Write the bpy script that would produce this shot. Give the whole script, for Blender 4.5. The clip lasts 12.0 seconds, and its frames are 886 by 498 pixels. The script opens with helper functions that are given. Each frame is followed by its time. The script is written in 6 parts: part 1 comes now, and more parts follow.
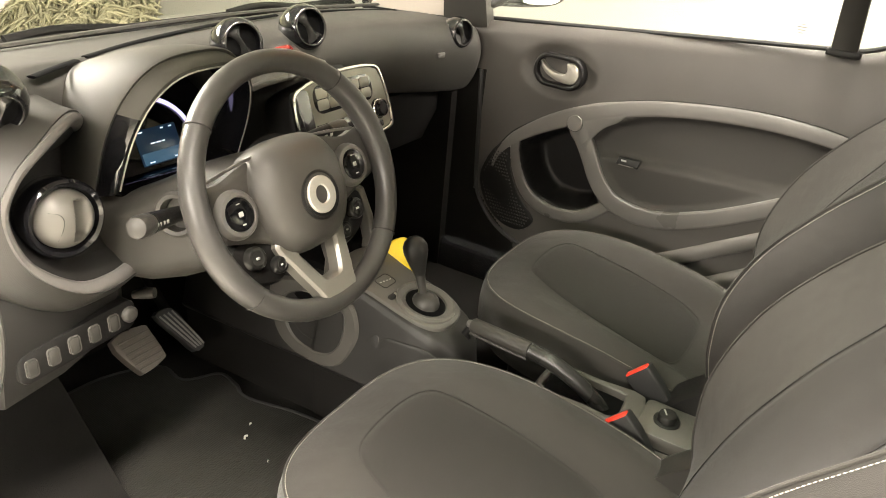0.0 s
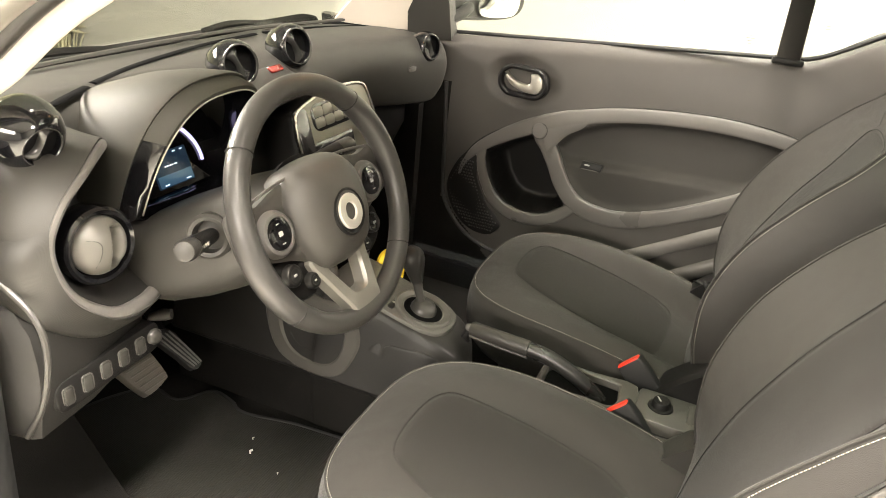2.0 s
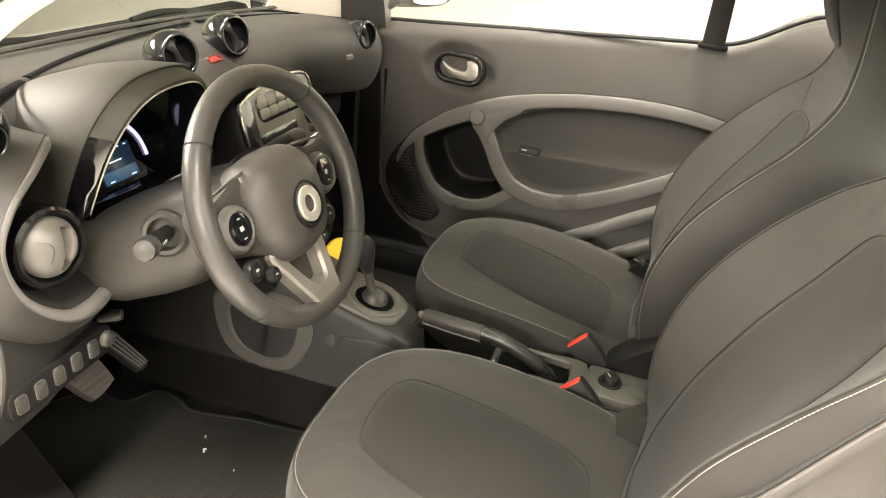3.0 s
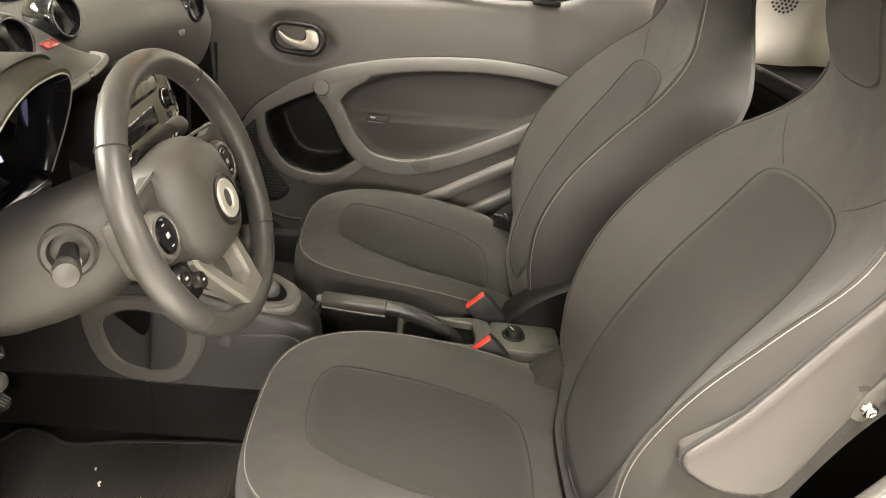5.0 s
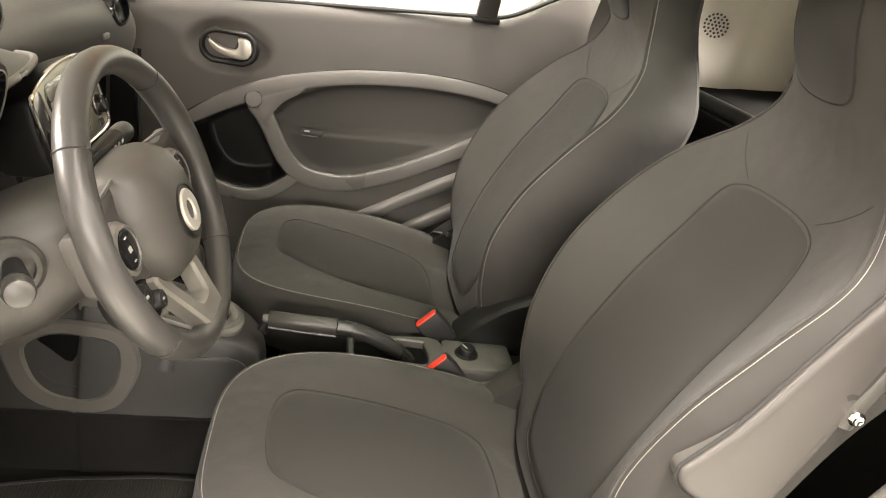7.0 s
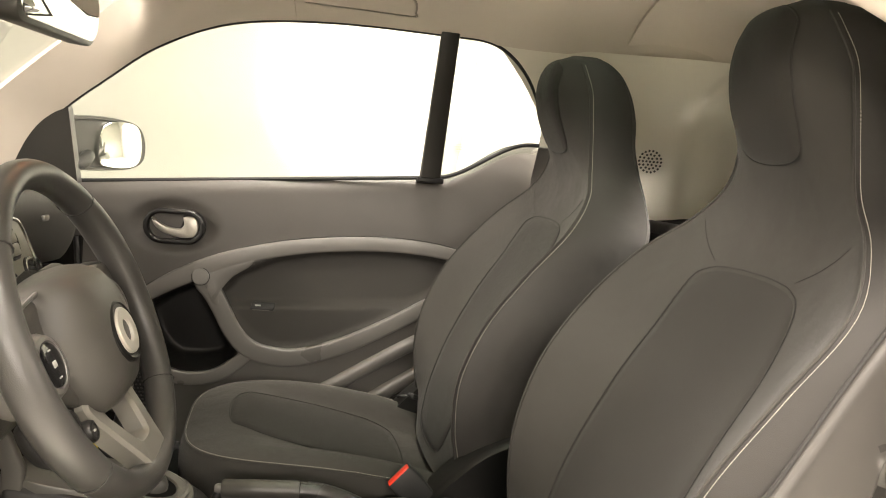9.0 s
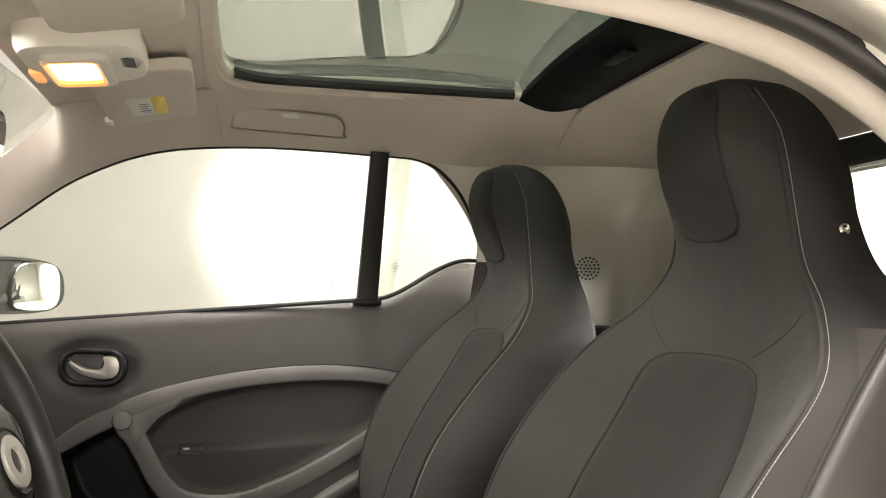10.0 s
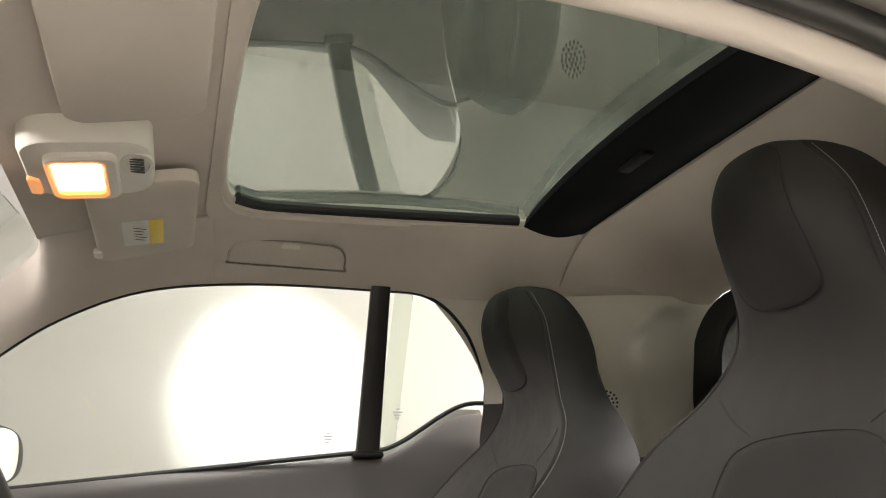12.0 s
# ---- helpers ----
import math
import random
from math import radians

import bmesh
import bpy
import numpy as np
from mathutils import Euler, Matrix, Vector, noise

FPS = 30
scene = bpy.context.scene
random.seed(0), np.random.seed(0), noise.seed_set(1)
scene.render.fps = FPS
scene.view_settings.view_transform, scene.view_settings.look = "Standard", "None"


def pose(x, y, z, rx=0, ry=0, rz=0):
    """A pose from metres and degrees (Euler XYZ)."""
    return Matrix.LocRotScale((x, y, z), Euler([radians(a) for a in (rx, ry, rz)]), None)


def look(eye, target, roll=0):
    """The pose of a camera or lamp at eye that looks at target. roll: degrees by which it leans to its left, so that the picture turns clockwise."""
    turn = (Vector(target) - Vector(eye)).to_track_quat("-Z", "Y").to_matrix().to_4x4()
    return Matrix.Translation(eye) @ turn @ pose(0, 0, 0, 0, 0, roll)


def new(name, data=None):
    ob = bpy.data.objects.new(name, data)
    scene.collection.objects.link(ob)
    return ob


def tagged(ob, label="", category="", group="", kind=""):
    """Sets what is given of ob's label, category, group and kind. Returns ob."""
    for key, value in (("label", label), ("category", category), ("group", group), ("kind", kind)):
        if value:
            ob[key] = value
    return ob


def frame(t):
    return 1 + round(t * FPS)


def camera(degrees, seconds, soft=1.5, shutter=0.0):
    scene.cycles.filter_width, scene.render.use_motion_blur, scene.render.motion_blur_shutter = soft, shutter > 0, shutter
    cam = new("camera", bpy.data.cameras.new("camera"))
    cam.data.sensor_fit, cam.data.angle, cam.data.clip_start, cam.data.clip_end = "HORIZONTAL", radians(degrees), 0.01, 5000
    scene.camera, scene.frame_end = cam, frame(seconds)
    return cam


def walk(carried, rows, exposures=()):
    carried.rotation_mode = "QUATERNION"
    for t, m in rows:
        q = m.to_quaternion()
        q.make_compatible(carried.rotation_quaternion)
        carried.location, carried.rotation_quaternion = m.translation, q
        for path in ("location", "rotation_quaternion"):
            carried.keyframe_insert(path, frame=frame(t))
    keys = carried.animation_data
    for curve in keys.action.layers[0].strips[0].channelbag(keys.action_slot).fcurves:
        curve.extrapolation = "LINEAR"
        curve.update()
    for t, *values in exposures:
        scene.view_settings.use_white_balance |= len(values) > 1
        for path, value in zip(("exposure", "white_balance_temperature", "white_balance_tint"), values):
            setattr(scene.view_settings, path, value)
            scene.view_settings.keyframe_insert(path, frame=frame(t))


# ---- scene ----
K = 1.03  # metres per drawing unit: all places below are in drawing units

PATH = [
    (0, (-1.048, -0.142, 1.014), (0.537, 0.694, 0.127), 6.4),
    (0.5, (-1.079, -0.122, 1.024), (0.522, 0.679, 0.132), 6.5),
    (1, (-1.112, -0.098, 1.03), (0.511, 0.664, 0.144), 6.5),
    (1.5, (-1.139, -0.071, 1.03), (0.513, 0.646, 0.162), 6.4),
    (2, (-1.157, -0.038, 1.032), (0.529, 0.613, 0.176), 6.7),
    (2.5, (-1.175, -0.009, 1.032), (0.545, 0.567, 0.191), 7.0),
    (3, (-1.183, 0.008, 1.034), (0.562, 0.459, 0.167), 7.5),
    (5, (-1.189, 0.2, 1.017), (0.601, 0.091, 0.132), 8.0),
    (5.5, (-1.184, 0.239, 1.014), (0.605, 0.01, 0.151), 8.5),
    (6, (-1.177, 0.266, 1.012), (0.605, -0.049, 0.16), 9.6),
    (6.5, (-1.166, 0.289, 1.007), (0.614, -0.066, 0.167), 10.7),
    (8.5, (-1.129, 0.285, 0.859), (0.784, -0.092, 0.416), 8.4),
    (9, (-1.133, 0.274, 0.838), (0.805, -0.154, 0.591), 5.5),
    (9.5, (-1.106, 0.26, 0.815), (0.827, -0.25, 0.769), 3.4),
    (10, (-1.085, 0.251, 0.785), (0.832, -0.303, 0.919), 1.9),
    (10.5, (-1.048, 0.273, 0.745), (0.848, -0.301, 1.021), 0.8),
    (11, (-0.991, 0.306, 0.705), (0.887, -0.265, 1.089), 0.1),
    (11.5, (-0.955, 0.319, 0.682), (0.876, -0.271, 1.229), -1.1),
    (12, (-0.95, 0.317, 0.673), (0.838, -0.313, 1.309), -1.2),
]
cam = camera(60.8, 12.0, soft=1.0)
walk(cam, [(t, look(Vector(eye) * K, Vector(target) * K, roll)) for t, eye, target, roll in PATH],
     exposures=[(0.0, 0.46, 6500, 11), (3.2, 0.46, 6450, 12), (5.0, 0.45, 6430, 13), (6.7, 0.38, 6420, 14), (8.5, 0.29, 6380, 14), (9.0, 0.02, 6600, 13), (9.5, -0.32, 6350, 14), (10.5, -0.78, 6050, 15), (12.0, -0.92, 5980, 16)])

# ---- world and lamps ----
world = bpy.data.worlds.new("room_world")
scene.world = world
world.use_nodes = True
wb = world.node_tree.nodes["Background"]
wb.inputs["Color"].default_value = (1.0, 0.95, 0.85, 1)
wb.inputs["Strength"].default_value = 0.02


def area_lamp(name, eye, target, sx, sy, watts, col):
    d = bpy.data.lights.new(name, "AREA")
    d.shape, d.size, d.size_y, d.energy, d.color = "RECTANGLE", sx, sy, watts, col
    ob = new(name, d)
    ob.matrix_world = look(Vector(eye) * K, Vector(target) * K)
    return ob


WARM = (1.0, 0.92, 0.80)
# the five area lights are added fills, not fittings of the hall
near = area_lamp("fill_light_near", (-1.25, -0.05, 2.5), (-1.13, -0.05, 0.0), 0.30, 1.8, 145, WARM)
near.data.spread = radians(95)
area_lamp("fill_light_side", (-4.6, 0.2, 1.8), (0, 0.1, 0.85), 3.2, 0.6, 225, WARM)
# fill through the windscreen, added to brighten shoulders and head restraints
front_fill = area_lamp("fill_light_front", (-0.9, 3.5, 1.95), (-0.48, -0.3, 0.8), 2.2, 0.6, 68, WARM)
front_fill.data.spread = radians(62)
far = area_lamp("fill_light_far", (1.62, 0.1, 2.65), (1.60, 0.1, 0.0), 0.35, 3.6, 66, WARM)
far.data.spread = radians(55)
# strong fill through the tailgate glass, added for the rear corner trim
area_lamp("fill_light_rear", (0.0, -3.2, 2.65), (0.0, -1.7, 0.0), 3.0, 1.2, 1800, WARM)
spot_data = bpy.data.lights.new("wall_spot", "SPOT")
spot_data.energy, spot_data.spot_size, spot_data.spot_blend, spot_data.color = 2300, radians(13.2), 0.4, (1.0, 0.96, 0.86)
spot_data.shadow_soft_size = 0.05


# ---- materials ----
def mat(name, col, rough=0.5, metal=0.0, grain=0.0, grain_size=900.0, mottle=0.12, sheen=0.0, coat=0.0, spec=0.5, wave=0.0, wrinkle=0.0):
    m = bpy.data.materials.new(name)
    m.use_nodes = True
    nt = m.node_tree
    b = nt.nodes["Principled BSDF"]
    b.inputs["Roughness"].default_value = rough
    b.inputs["Metallic"].default_value = metal
    b.inputs["Specular IOR Level"].default_value = spec
    b.inputs["Sheen Weight"].default_value = sheen
    b.inputs["Sheen Roughness"].default_value = 0.5
    b.inputs["Coat Weight"].default_value = coat
    b.inputs["Coat Roughness"].default_value = 0.05
    tc = nt.nodes.new("ShaderNodeTexCoord")
    n1 = nt.nodes.new("ShaderNodeTexNoise")
    n1.inputs["Scale"].default_value = 7.0
    n1.inputs["Detail"].default_value = 5.0
    n2 = nt.nodes.new("ShaderNodeTexNoise")
    n2.inputs["Scale"].default_value = grain_size
    n2.inputs["Detail"].default_value = 2.0
    nt.links.new(tc.outputs["Object"], n1.inputs["Vector"])
    nt.links.new(tc.outputs["Object"], n2.inputs["Vector"])
    mx = nt.nodes.new("ShaderNodeMath")
    mx.operation = "MULTIPLY_ADD"
    nt.links.new(n1.outputs["Fac"], mx.inputs[0])
    mx.inputs[1].default_value, mx.inputs[2].default_value = 0.7, 0.0
    ad = nt.nodes.new("ShaderNodeMath")
    ad.operation = "MULTIPLY_ADD"
    nt.links.new(n2.outputs["Fac"], ad.inputs[0])
    ad.inputs[1].default_value = 0.3
    nt.links.new(mx.outputs[0], ad.inputs[2])
    ramp = nt.nodes.new("ShaderNodeMapRange")
    ramp.inputs["From Min"].default_value, ramp.inputs["From Max"].default_value = 0.3, 0.7
    ramp.inputs["To Min"].default_value, ramp.inputs["To Max"].default_value = 1 - mottle, 1 + mottle
    nt.links.new(ad.outputs[0], ramp.inputs["Value"])
    hue = nt.nodes.new("ShaderNodeMix")
    hue.data_type, hue.blend_type = "RGBA", "MULTIPLY"
    hue.inputs["Factor"].default_value = 1.0
    hue.inputs["A"].default_value = (*col, 1)
    nt.links.new(ramp.outputs["Result"], hue.inputs["B"])
    nt.links.new(hue.outputs["Result"], b.inputs["Base Color"])
    rr = nt.nodes.new("ShaderNodeMapRange")
    rr.inputs["From Min"].default_value, rr.inputs["From Max"].default_value = 0.3, 0.7
    rr.inputs["To Min"].default_value, rr.inputs["To Max"].default_value = rough * 0.9, min(1.0, rough * 1.12)
    nt.links.new(n1.outputs["Fac"], rr.inputs["Value"])
    nt.links.new(rr.outputs["Result"], b.inputs["Roughness"])
    if grain > 0:
        bp = nt.nodes.new("ShaderNodeBump")
        bp.inputs["Strength"].default_value = grain
        bp.inputs["Distance"].default_value = 0.001
        src = n2.outputs["Fac"]
        if wave > 0:
            wv = nt.nodes.new("ShaderNodeTexWave")
            wv.bands_direction = "Y"
            wv.inputs["Scale"].default_value = wave
            wv.inputs["Distortion"].default_value = 1.5
            nt.links.new(tc.outputs["Object"], wv.inputs["Vector"])
            src = wv.outputs["Fac"]
        nt.links.new(src, bp.inputs["Height"])
        nt.links.new(bp.outputs["Normal"], b.inputs["Normal"])
        if wrinkle > 0:
            n3 = nt.nodes.new("ShaderNodeTexNoise")
            n3.inputs["Scale"].default_value = 16.0
            n3.inputs["Detail"].default_value = 2.0
            nt.links.new(tc.outputs["Object"], n3.inputs["Vector"])
            wb2 = nt.nodes.new("ShaderNodeBump")
            wb2.inputs["Strength"].default_value = wrinkle
            wb2.inputs["Distance"].default_value = 0.012
            nt.links.new(n3.outputs["Fac"], wb2.inputs["Height"])
            nt.links.new(wb2.outputs["Normal"], bp.inputs["Normal"])
    return m


def glow(name, col, strength):
    m = bpy.data.materials.new(name)
    m.use_nodes = True
    b = m.node_tree.nodes["Principled BSDF"]
    b.inputs["Base Color"].default_value = (*col, 1)
    b.inputs["Emission Color"].default_value = (*col, 1)
    b.inputs["Emission Strength"].default_value = strength
    b.inputs["Roughness"].default_value = 0.25
    return m


def glass(name, tint, gloss=0.04):
    m = bpy.data.materials.new(name)
    m.use_nodes = True
    nt = m.node_tree
    nt.nodes.remove(nt.nodes["Principled BSDF"])
    tr = nt.nodes.new("ShaderNodeBsdfTransparent")
    tr.inputs["Color"].default_value = (*tint, 1)
    gl = nt.nodes.new("ShaderNodeBsdfGlossy")
    gl.inputs["Roughness"].default_value = 0.0
    lw = nt.nodes.new("ShaderNodeLayerWeight")
    pw = nt.nodes.new("ShaderNodeMath")
    pw.operation = "POWER"
    nt.links.new(lw.outputs["Facing"], pw.inputs[0])
    pw.inputs[1].default_value = 4.0
    fr = nt.nodes.new("ShaderNodeMath")
    fr.operation = "MULTIPLY_ADD"
    nt.links.new(pw.outputs[0], fr.inputs[0])
    fr.inputs[1].default_value, fr.inputs[2].default_value = 1 - gloss, gloss
    mx = nt.nodes.new("ShaderNodeMixShader")
    nt.links.new(fr.outputs[0], mx.inputs[0])
    nt.links.new(tr.outputs[0], mx.inputs[1])
    nt.links.new(gl.outputs[0], mx.inputs[2])
    nt.links.new(mx.outputs[0], nt.nodes["Material Output"].inputs["Surface"])
    return m


M_FABRIC = mat("seat_fabric", (0.032, 0.030, 0.027), 0.9, grain=0.5, grain_size=1400, sheen=0.10, spec=0.22, wrinkle=0.35)
M_INSERT = mat("seat_insert_fabric", (0.0240, 0.0225, 0.0202), 0.95, grain=0.7, grain_size=1000, sheen=0.08, spec=0.18, wrinkle=0.1)
M_SIDE = mat("seat_side_leatherette", (0.0240, 0.0220, 0.0200), 0.68, grain=0.4, grain_size=1500, spec=0.3, wrinkle=0.3)
M_BADGE = mat("polished_badge_metal", (0.72, 0.70, 0.64), 0.34, metal=0.6, mottle=0.03)
M_GAP = mat("shadow_gap_beige", (0.30, 0.262, 0.225), 0.9)
M_VENT = mat("vent_gloss_grey", (0.030, 0.029, 0.028), 0.22, coat=0.3, mottle=0.03)
M_RADIO = mat("radio_face_grey", (0.20, 0.196, 0.165), 0.34, metal=0.3, mottle=0.04)
M_SHADE = mat("black_shade_fabric", (0.006, 0.0068, 0.0075), 0.8, grain=0.3, spec=0.15)
M_RIB = mat("ribbed_grey_plastic", (0.027, 0.0259, 0.0232), 0.42, grain=0.12, wave=420.0, spec=0.4)
M_LOWER = mat("dark_grained_plastic", (0.017, 0.0162, 0.015), 0.45, grain=0.3, grain_size=1200, spec=0.35)
# near-black colour standing in for the shade inside openings
M_VOID = mat("painted_opening_shade", (0.004, 0.004, 0.004), 1.0, spec=0.05)
M_SEAM = mat("seam_shadow_thread", (0.016, 0.0152, 0.0138), 0.9)
M_THREAD = mat("pale_thread", (0.38, 0.355, 0.31), 0.7, grain=0.3)
M_DASH = mat("soft_dash_plastic", (0.036, 0.0341, 0.030), 0.46, grain=0.22, grain_size=1500, spec=0.4)
M_DASHTOP = mat("dark_soft_dash_skin", (0.030, 0.0285, 0.025), 0.52, grain=0.3, grain_size=1300, spec=0.4)
M_HOOD = mat("olive_grey_hood_skin", (0.050, 0.0482, 0.0405), 0.62, grain=0.22, grain_size=1500, spec=0.25)
M_SHIELD = mat("shield_grey_plastic", (0.043, 0.0396, 0.0362), 0.42, grain=0.16, grain_size=1700, spec=0.4)
M_DOOR = mat("door_soft_plastic", (0.060, 0.0555, 0.0505), 0.5, grain=0.22, grain_size=1500, spec=0.4)
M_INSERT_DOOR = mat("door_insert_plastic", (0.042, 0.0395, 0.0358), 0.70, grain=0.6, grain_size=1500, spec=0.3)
M_TRIM = mat("satin_grey_trim", (0.118, 0.112, 0.105), 0.30, grain=0.1, grain_size=1800)
M_HARD = mat("hard_black_plastic", (0.009, 0.0086, 0.0082), 0.42, grain=0.25, grain_size=1600, spec=0.25)
M_GREYP = mat("grey_hard_plastic", (0.038, 0.0363, 0.033), 0.33, grain=0.2, spec=0.35, grain_size=1600)
M_GLOSS = mat("gloss_black_plastic", (0.006, 0.006, 0.007), 0.08, coat=0.6, mottle=0.02)
M_CHROME = mat("chrome", (0.78, 0.76, 0.72), 0.14, metal=1.0, mottle=0.03)
M_SILVER = mat("satin_silver_paint", (0.36, 0.34, 0.30), 0.36, metal=0.55, mottle=0.04)
M_SPOKE = mat("satin_grey_spoke_paint", (0.23, 0.22, 0.198), 0.34, metal=0.5, mottle=0.04)
M_RIM = mat("rim_leather", (0.040, 0.0383, 0.0357), 0.36, grain=0.18, grain_size=1100)
M_HUB = mat("airbag_cover_plastic", (0.056, 0.0527, 0.0476), 0.44, grain=0.2, grain_size=1600)
M_LINER = mat("headliner_cloth", (0.67, 0.605, 0.535), 0.95, grain=0.4, grain_size=1300, mottle=0.05, spec=0.1, wrinkle=0.22)
M_PALE = mat("pale_hard_trim", (0.82, 0.78, 0.70), 0.6, grain=0.2, grain_size=1500, mottle=0.04)
M_CARPET = mat("black_carpet", (0.011, 0.0104, 0.0096), 0.95, grain=1.0, grain_size=700, mottle=0.35, spec=0.1)
M_MAT = mat("ribbed_floor_mat", (0.024, 0.0227, 0.0203), 0.95, grain=0.9, wave=70.0, mottle=0.3, spec=0.15)
M_RUBBER = mat("black_rubber", (0.012, 0.012, 0.012), 0.6, grain=0.2)
M_CONSOLE = mat("console_light_grey_plastic", (0.078, 0.074, 0.067), 0.32, grain=0.18, grain_size=1600, spec=0.4)
M_KNOB = mat("black_lever_leather", (0.018, 0.0175, 0.0163), 0.28, grain=0.25, grain_size=900, spec=0.4)
M_RED = mat("red_plastic", (0.75, 0.05, 0.025), 0.35, mottle=0.03)
M_YELLOW = mat("yellow_plastic", (0.85, 0.62, 0.02), 0.5, mottle=0.03)
M_PEDAL = mat("worn_pedal_rubber", (0.12, 0.11, 0.095), 0.6, grain=0.5)
M_PAINT = mat("dark_grey_car_paint", (0.035, 0.036, 0.038), 0.25, metal=0.3, coat=0.8, mottle=0.02)
M_WALL = mat("white_wall_paint", (0.47, 0.462, 0.437), 0.9, grain=0.1, mottle=0.03, spec=0.2)
M_OLIVE = mat("olive_wall_paint", (0.40, 0.385, 0.28), 0.9, grain=0.2, mottle=0.15, spec=0.2)
M_STRAW = mat("dry_grass", (0.36, 0.335, 0.22), 0.9, mottle=0.4)
M_GROUND = mat("pale_resin_floor", (0.70, 0.68, 0.61), 0.35, grain=0.1, mottle=0.06)
M_PAPER = mat("white_label_paper", (0.75, 0.73, 0.68), 0.7)
M_INK = mat("grey_ink", (0.1, 0.1, 0.1), 0.8)
M_WHITE_INK = mat("white_print", (0.42, 0.42, 0.40), 0.6)
M_BALL = mat("satin_vent_grey", (0.10, 0.095, 0.084), 0.42, metal=0.2, mottle=0.05)
M_MIRROR = mat("mirror_glass", (0.85, 0.86, 0.84), 0.02, metal=1.0, mottle=0.01)
M_GLASS = glass("window_glass", (0.93, 0.95, 0.92))
M_TINT = glass("tinted_roof_glass", (0.52, 0.57, 0.52), 0.42)
M_SCREEN = glow("lit_screen", (0.013, 0.036, 0.075), 0.22)
M_SCREEN_LOW = glow("lit_screen_horizon", (0.05, 0.12, 0.20), 0.42)
M_SCREEN_LIT = glow("screen_white", (0.60, 0.78, 1.0), 1.2)
M_ARC = glow("gauge_arc_light", (0.55, 0.50, 0.85), 1.3)
M_BULB = glow("lamp_lens", (1.0, 0.56, 0.24), 10.0)
M_AMBER = glow("amber_glow", (1.0, 0.40, 0.12), 1.0)
M_REDLAMP = mat("red_lens", (0.16, 0.010, 0.008), 0.2, coat=0.5)


# ---- building helpers ----
def cr(pts, n=8, closed=False):
    """A smooth line through the points, n steps between neighbours."""
    p = [Vector(q) for q in pts]
    out, m = [], len(p)
    for i in range(m if closed else m - 1):
        if closed:
            a, b, c, d = p[i - 1], p[i], p[(i + 1) % m], p[(i + 2) % m]
        else:
            b, c = p[i], p[i + 1]
            a = p[i - 1] if i else b * 2 - c
            d = p[i + 2] if i + 2 < m else c * 2 - b
        for k in range(n):
            t = k / n
            out.append(0.5 * ((2 * b) + (c - a) * t + (2 * a - 5 * b + 4 * c - d) * t * t + (3 * b - a - 3 * c + d) * t ** 3))
    if not closed:
        out.append(p[-1])
    return out


def thing(name, loc, label, category, group="", kind=""):
    ob = new(name)
    ob.location = Vector(loc) * K
    ob.empty_display_size = 0.03
    return tagged(ob, label, category, group, kind)


def part(name, bm, material, parent=None, label="", sharp=38, flat=False):
    bmesh.ops.recalc_face_normals(bm, faces=bm.faces)
    for v in bm.verts:
        v.co *= K
    me = bpy.data.meshes.new(name)
    bm.to_mesh(me)
    bm.free()
    if not flat:
        me.polygons.foreach_set("use_smooth", [True] * len(me.polygons))
        me.set_sharp_from_angle(angle=radians(sharp))
    me.materials.append(material)
    ob = new(name, me)
    if parent is not None:
        ob.parent = parent
        ob.matrix_parent_inverse = Matrix.Translation(-parent.location) if parent.data is None else Matrix()
        if label:
            ob["label"] = label
    return ob


def setting(name, bm, material, label, category, sharp=38):
    return tagged(part(name, bm, material, sharp=sharp), label, category, kind="structure")


def loft(bm, rings, close=True, cap=True):
    rows = [[bm.verts.new(p) for p in ring] for ring in rings]
    for a, b in zip(rows, rows[1:]):
        n = len(a)
        for i in range(n if close else n - 1):
            j = (i + 1) % n
            bm.faces.new((a[i], a[j], b[j], b[i]))
    if cap and close:
        bm.faces.new(rows[0])
        bm.faces.new(rows[-1])
    return bm


def tube(bm, pts, r, seg=10, closed=False, flat=1.0, up=None):
    """A round bar along the points; r: a radius or one for each; flat: its height over its width, the height along up."""
    pts = [Vector(p) for p in pts]
    n = len(pts)
    rings, side = [], None
    for i, p in enumerate(pts):
        a = pts[i - 1] if (i or closed) else p
        b = pts[(i + 1) % n] if (i + 1 < n or closed) else p
        d = (b - a).normalized()
        if up is not None:
            s = d.cross(Vector(up)).normalized()
        else:
            s = d.orthogonal().normalized() if side is None else (side - d * side.dot(d)).normalized()
        side = s
        h = s.cross(d).normalized()
        rad = r[i] if isinstance(r, (list, tuple)) else r
        rings.append([p + s * rad * math.cos(w) + h * rad * flat * math.sin(w) for w in (2 * math.pi * k / seg for k in range(seg))])
    if closed:
        rings.append(rings[0])
        loft(bm, rings[:-1], cap=False)
        rows = list(bm.verts)[-n * seg:]
        a, b = rows[-seg:], rows[:seg]
        for i in range(seg):
            bm.faces.new((a[i], a[(i + 1) % seg], b[(i + 1) % seg], b[i]))
    else:
        loft(bm, rings)
    return bm


def basis(c, n, up=(0, 0, 1)):
    """A map from (p, q, h) to the place p along, q up and h out of the face at c with normal n."""
    c, n = Vector(c), Vector(n).normalized()
    a = Vector(up).cross(n).normalized()
    b = n.cross(a)
    return lambda p, q, h: c + a * p + b * q + n * h


def lathe(bm, profile, f, seg=28, cap=True):
    """profile: (radius, height) pairs, spun round the normal of the face map f."""
    return loft(bm, [[f(r * math.cos(w), r * math.sin(w), h) for w in (2 * math.pi * k / seg for k in range(seg))] for r, h in profile], cap=cap)


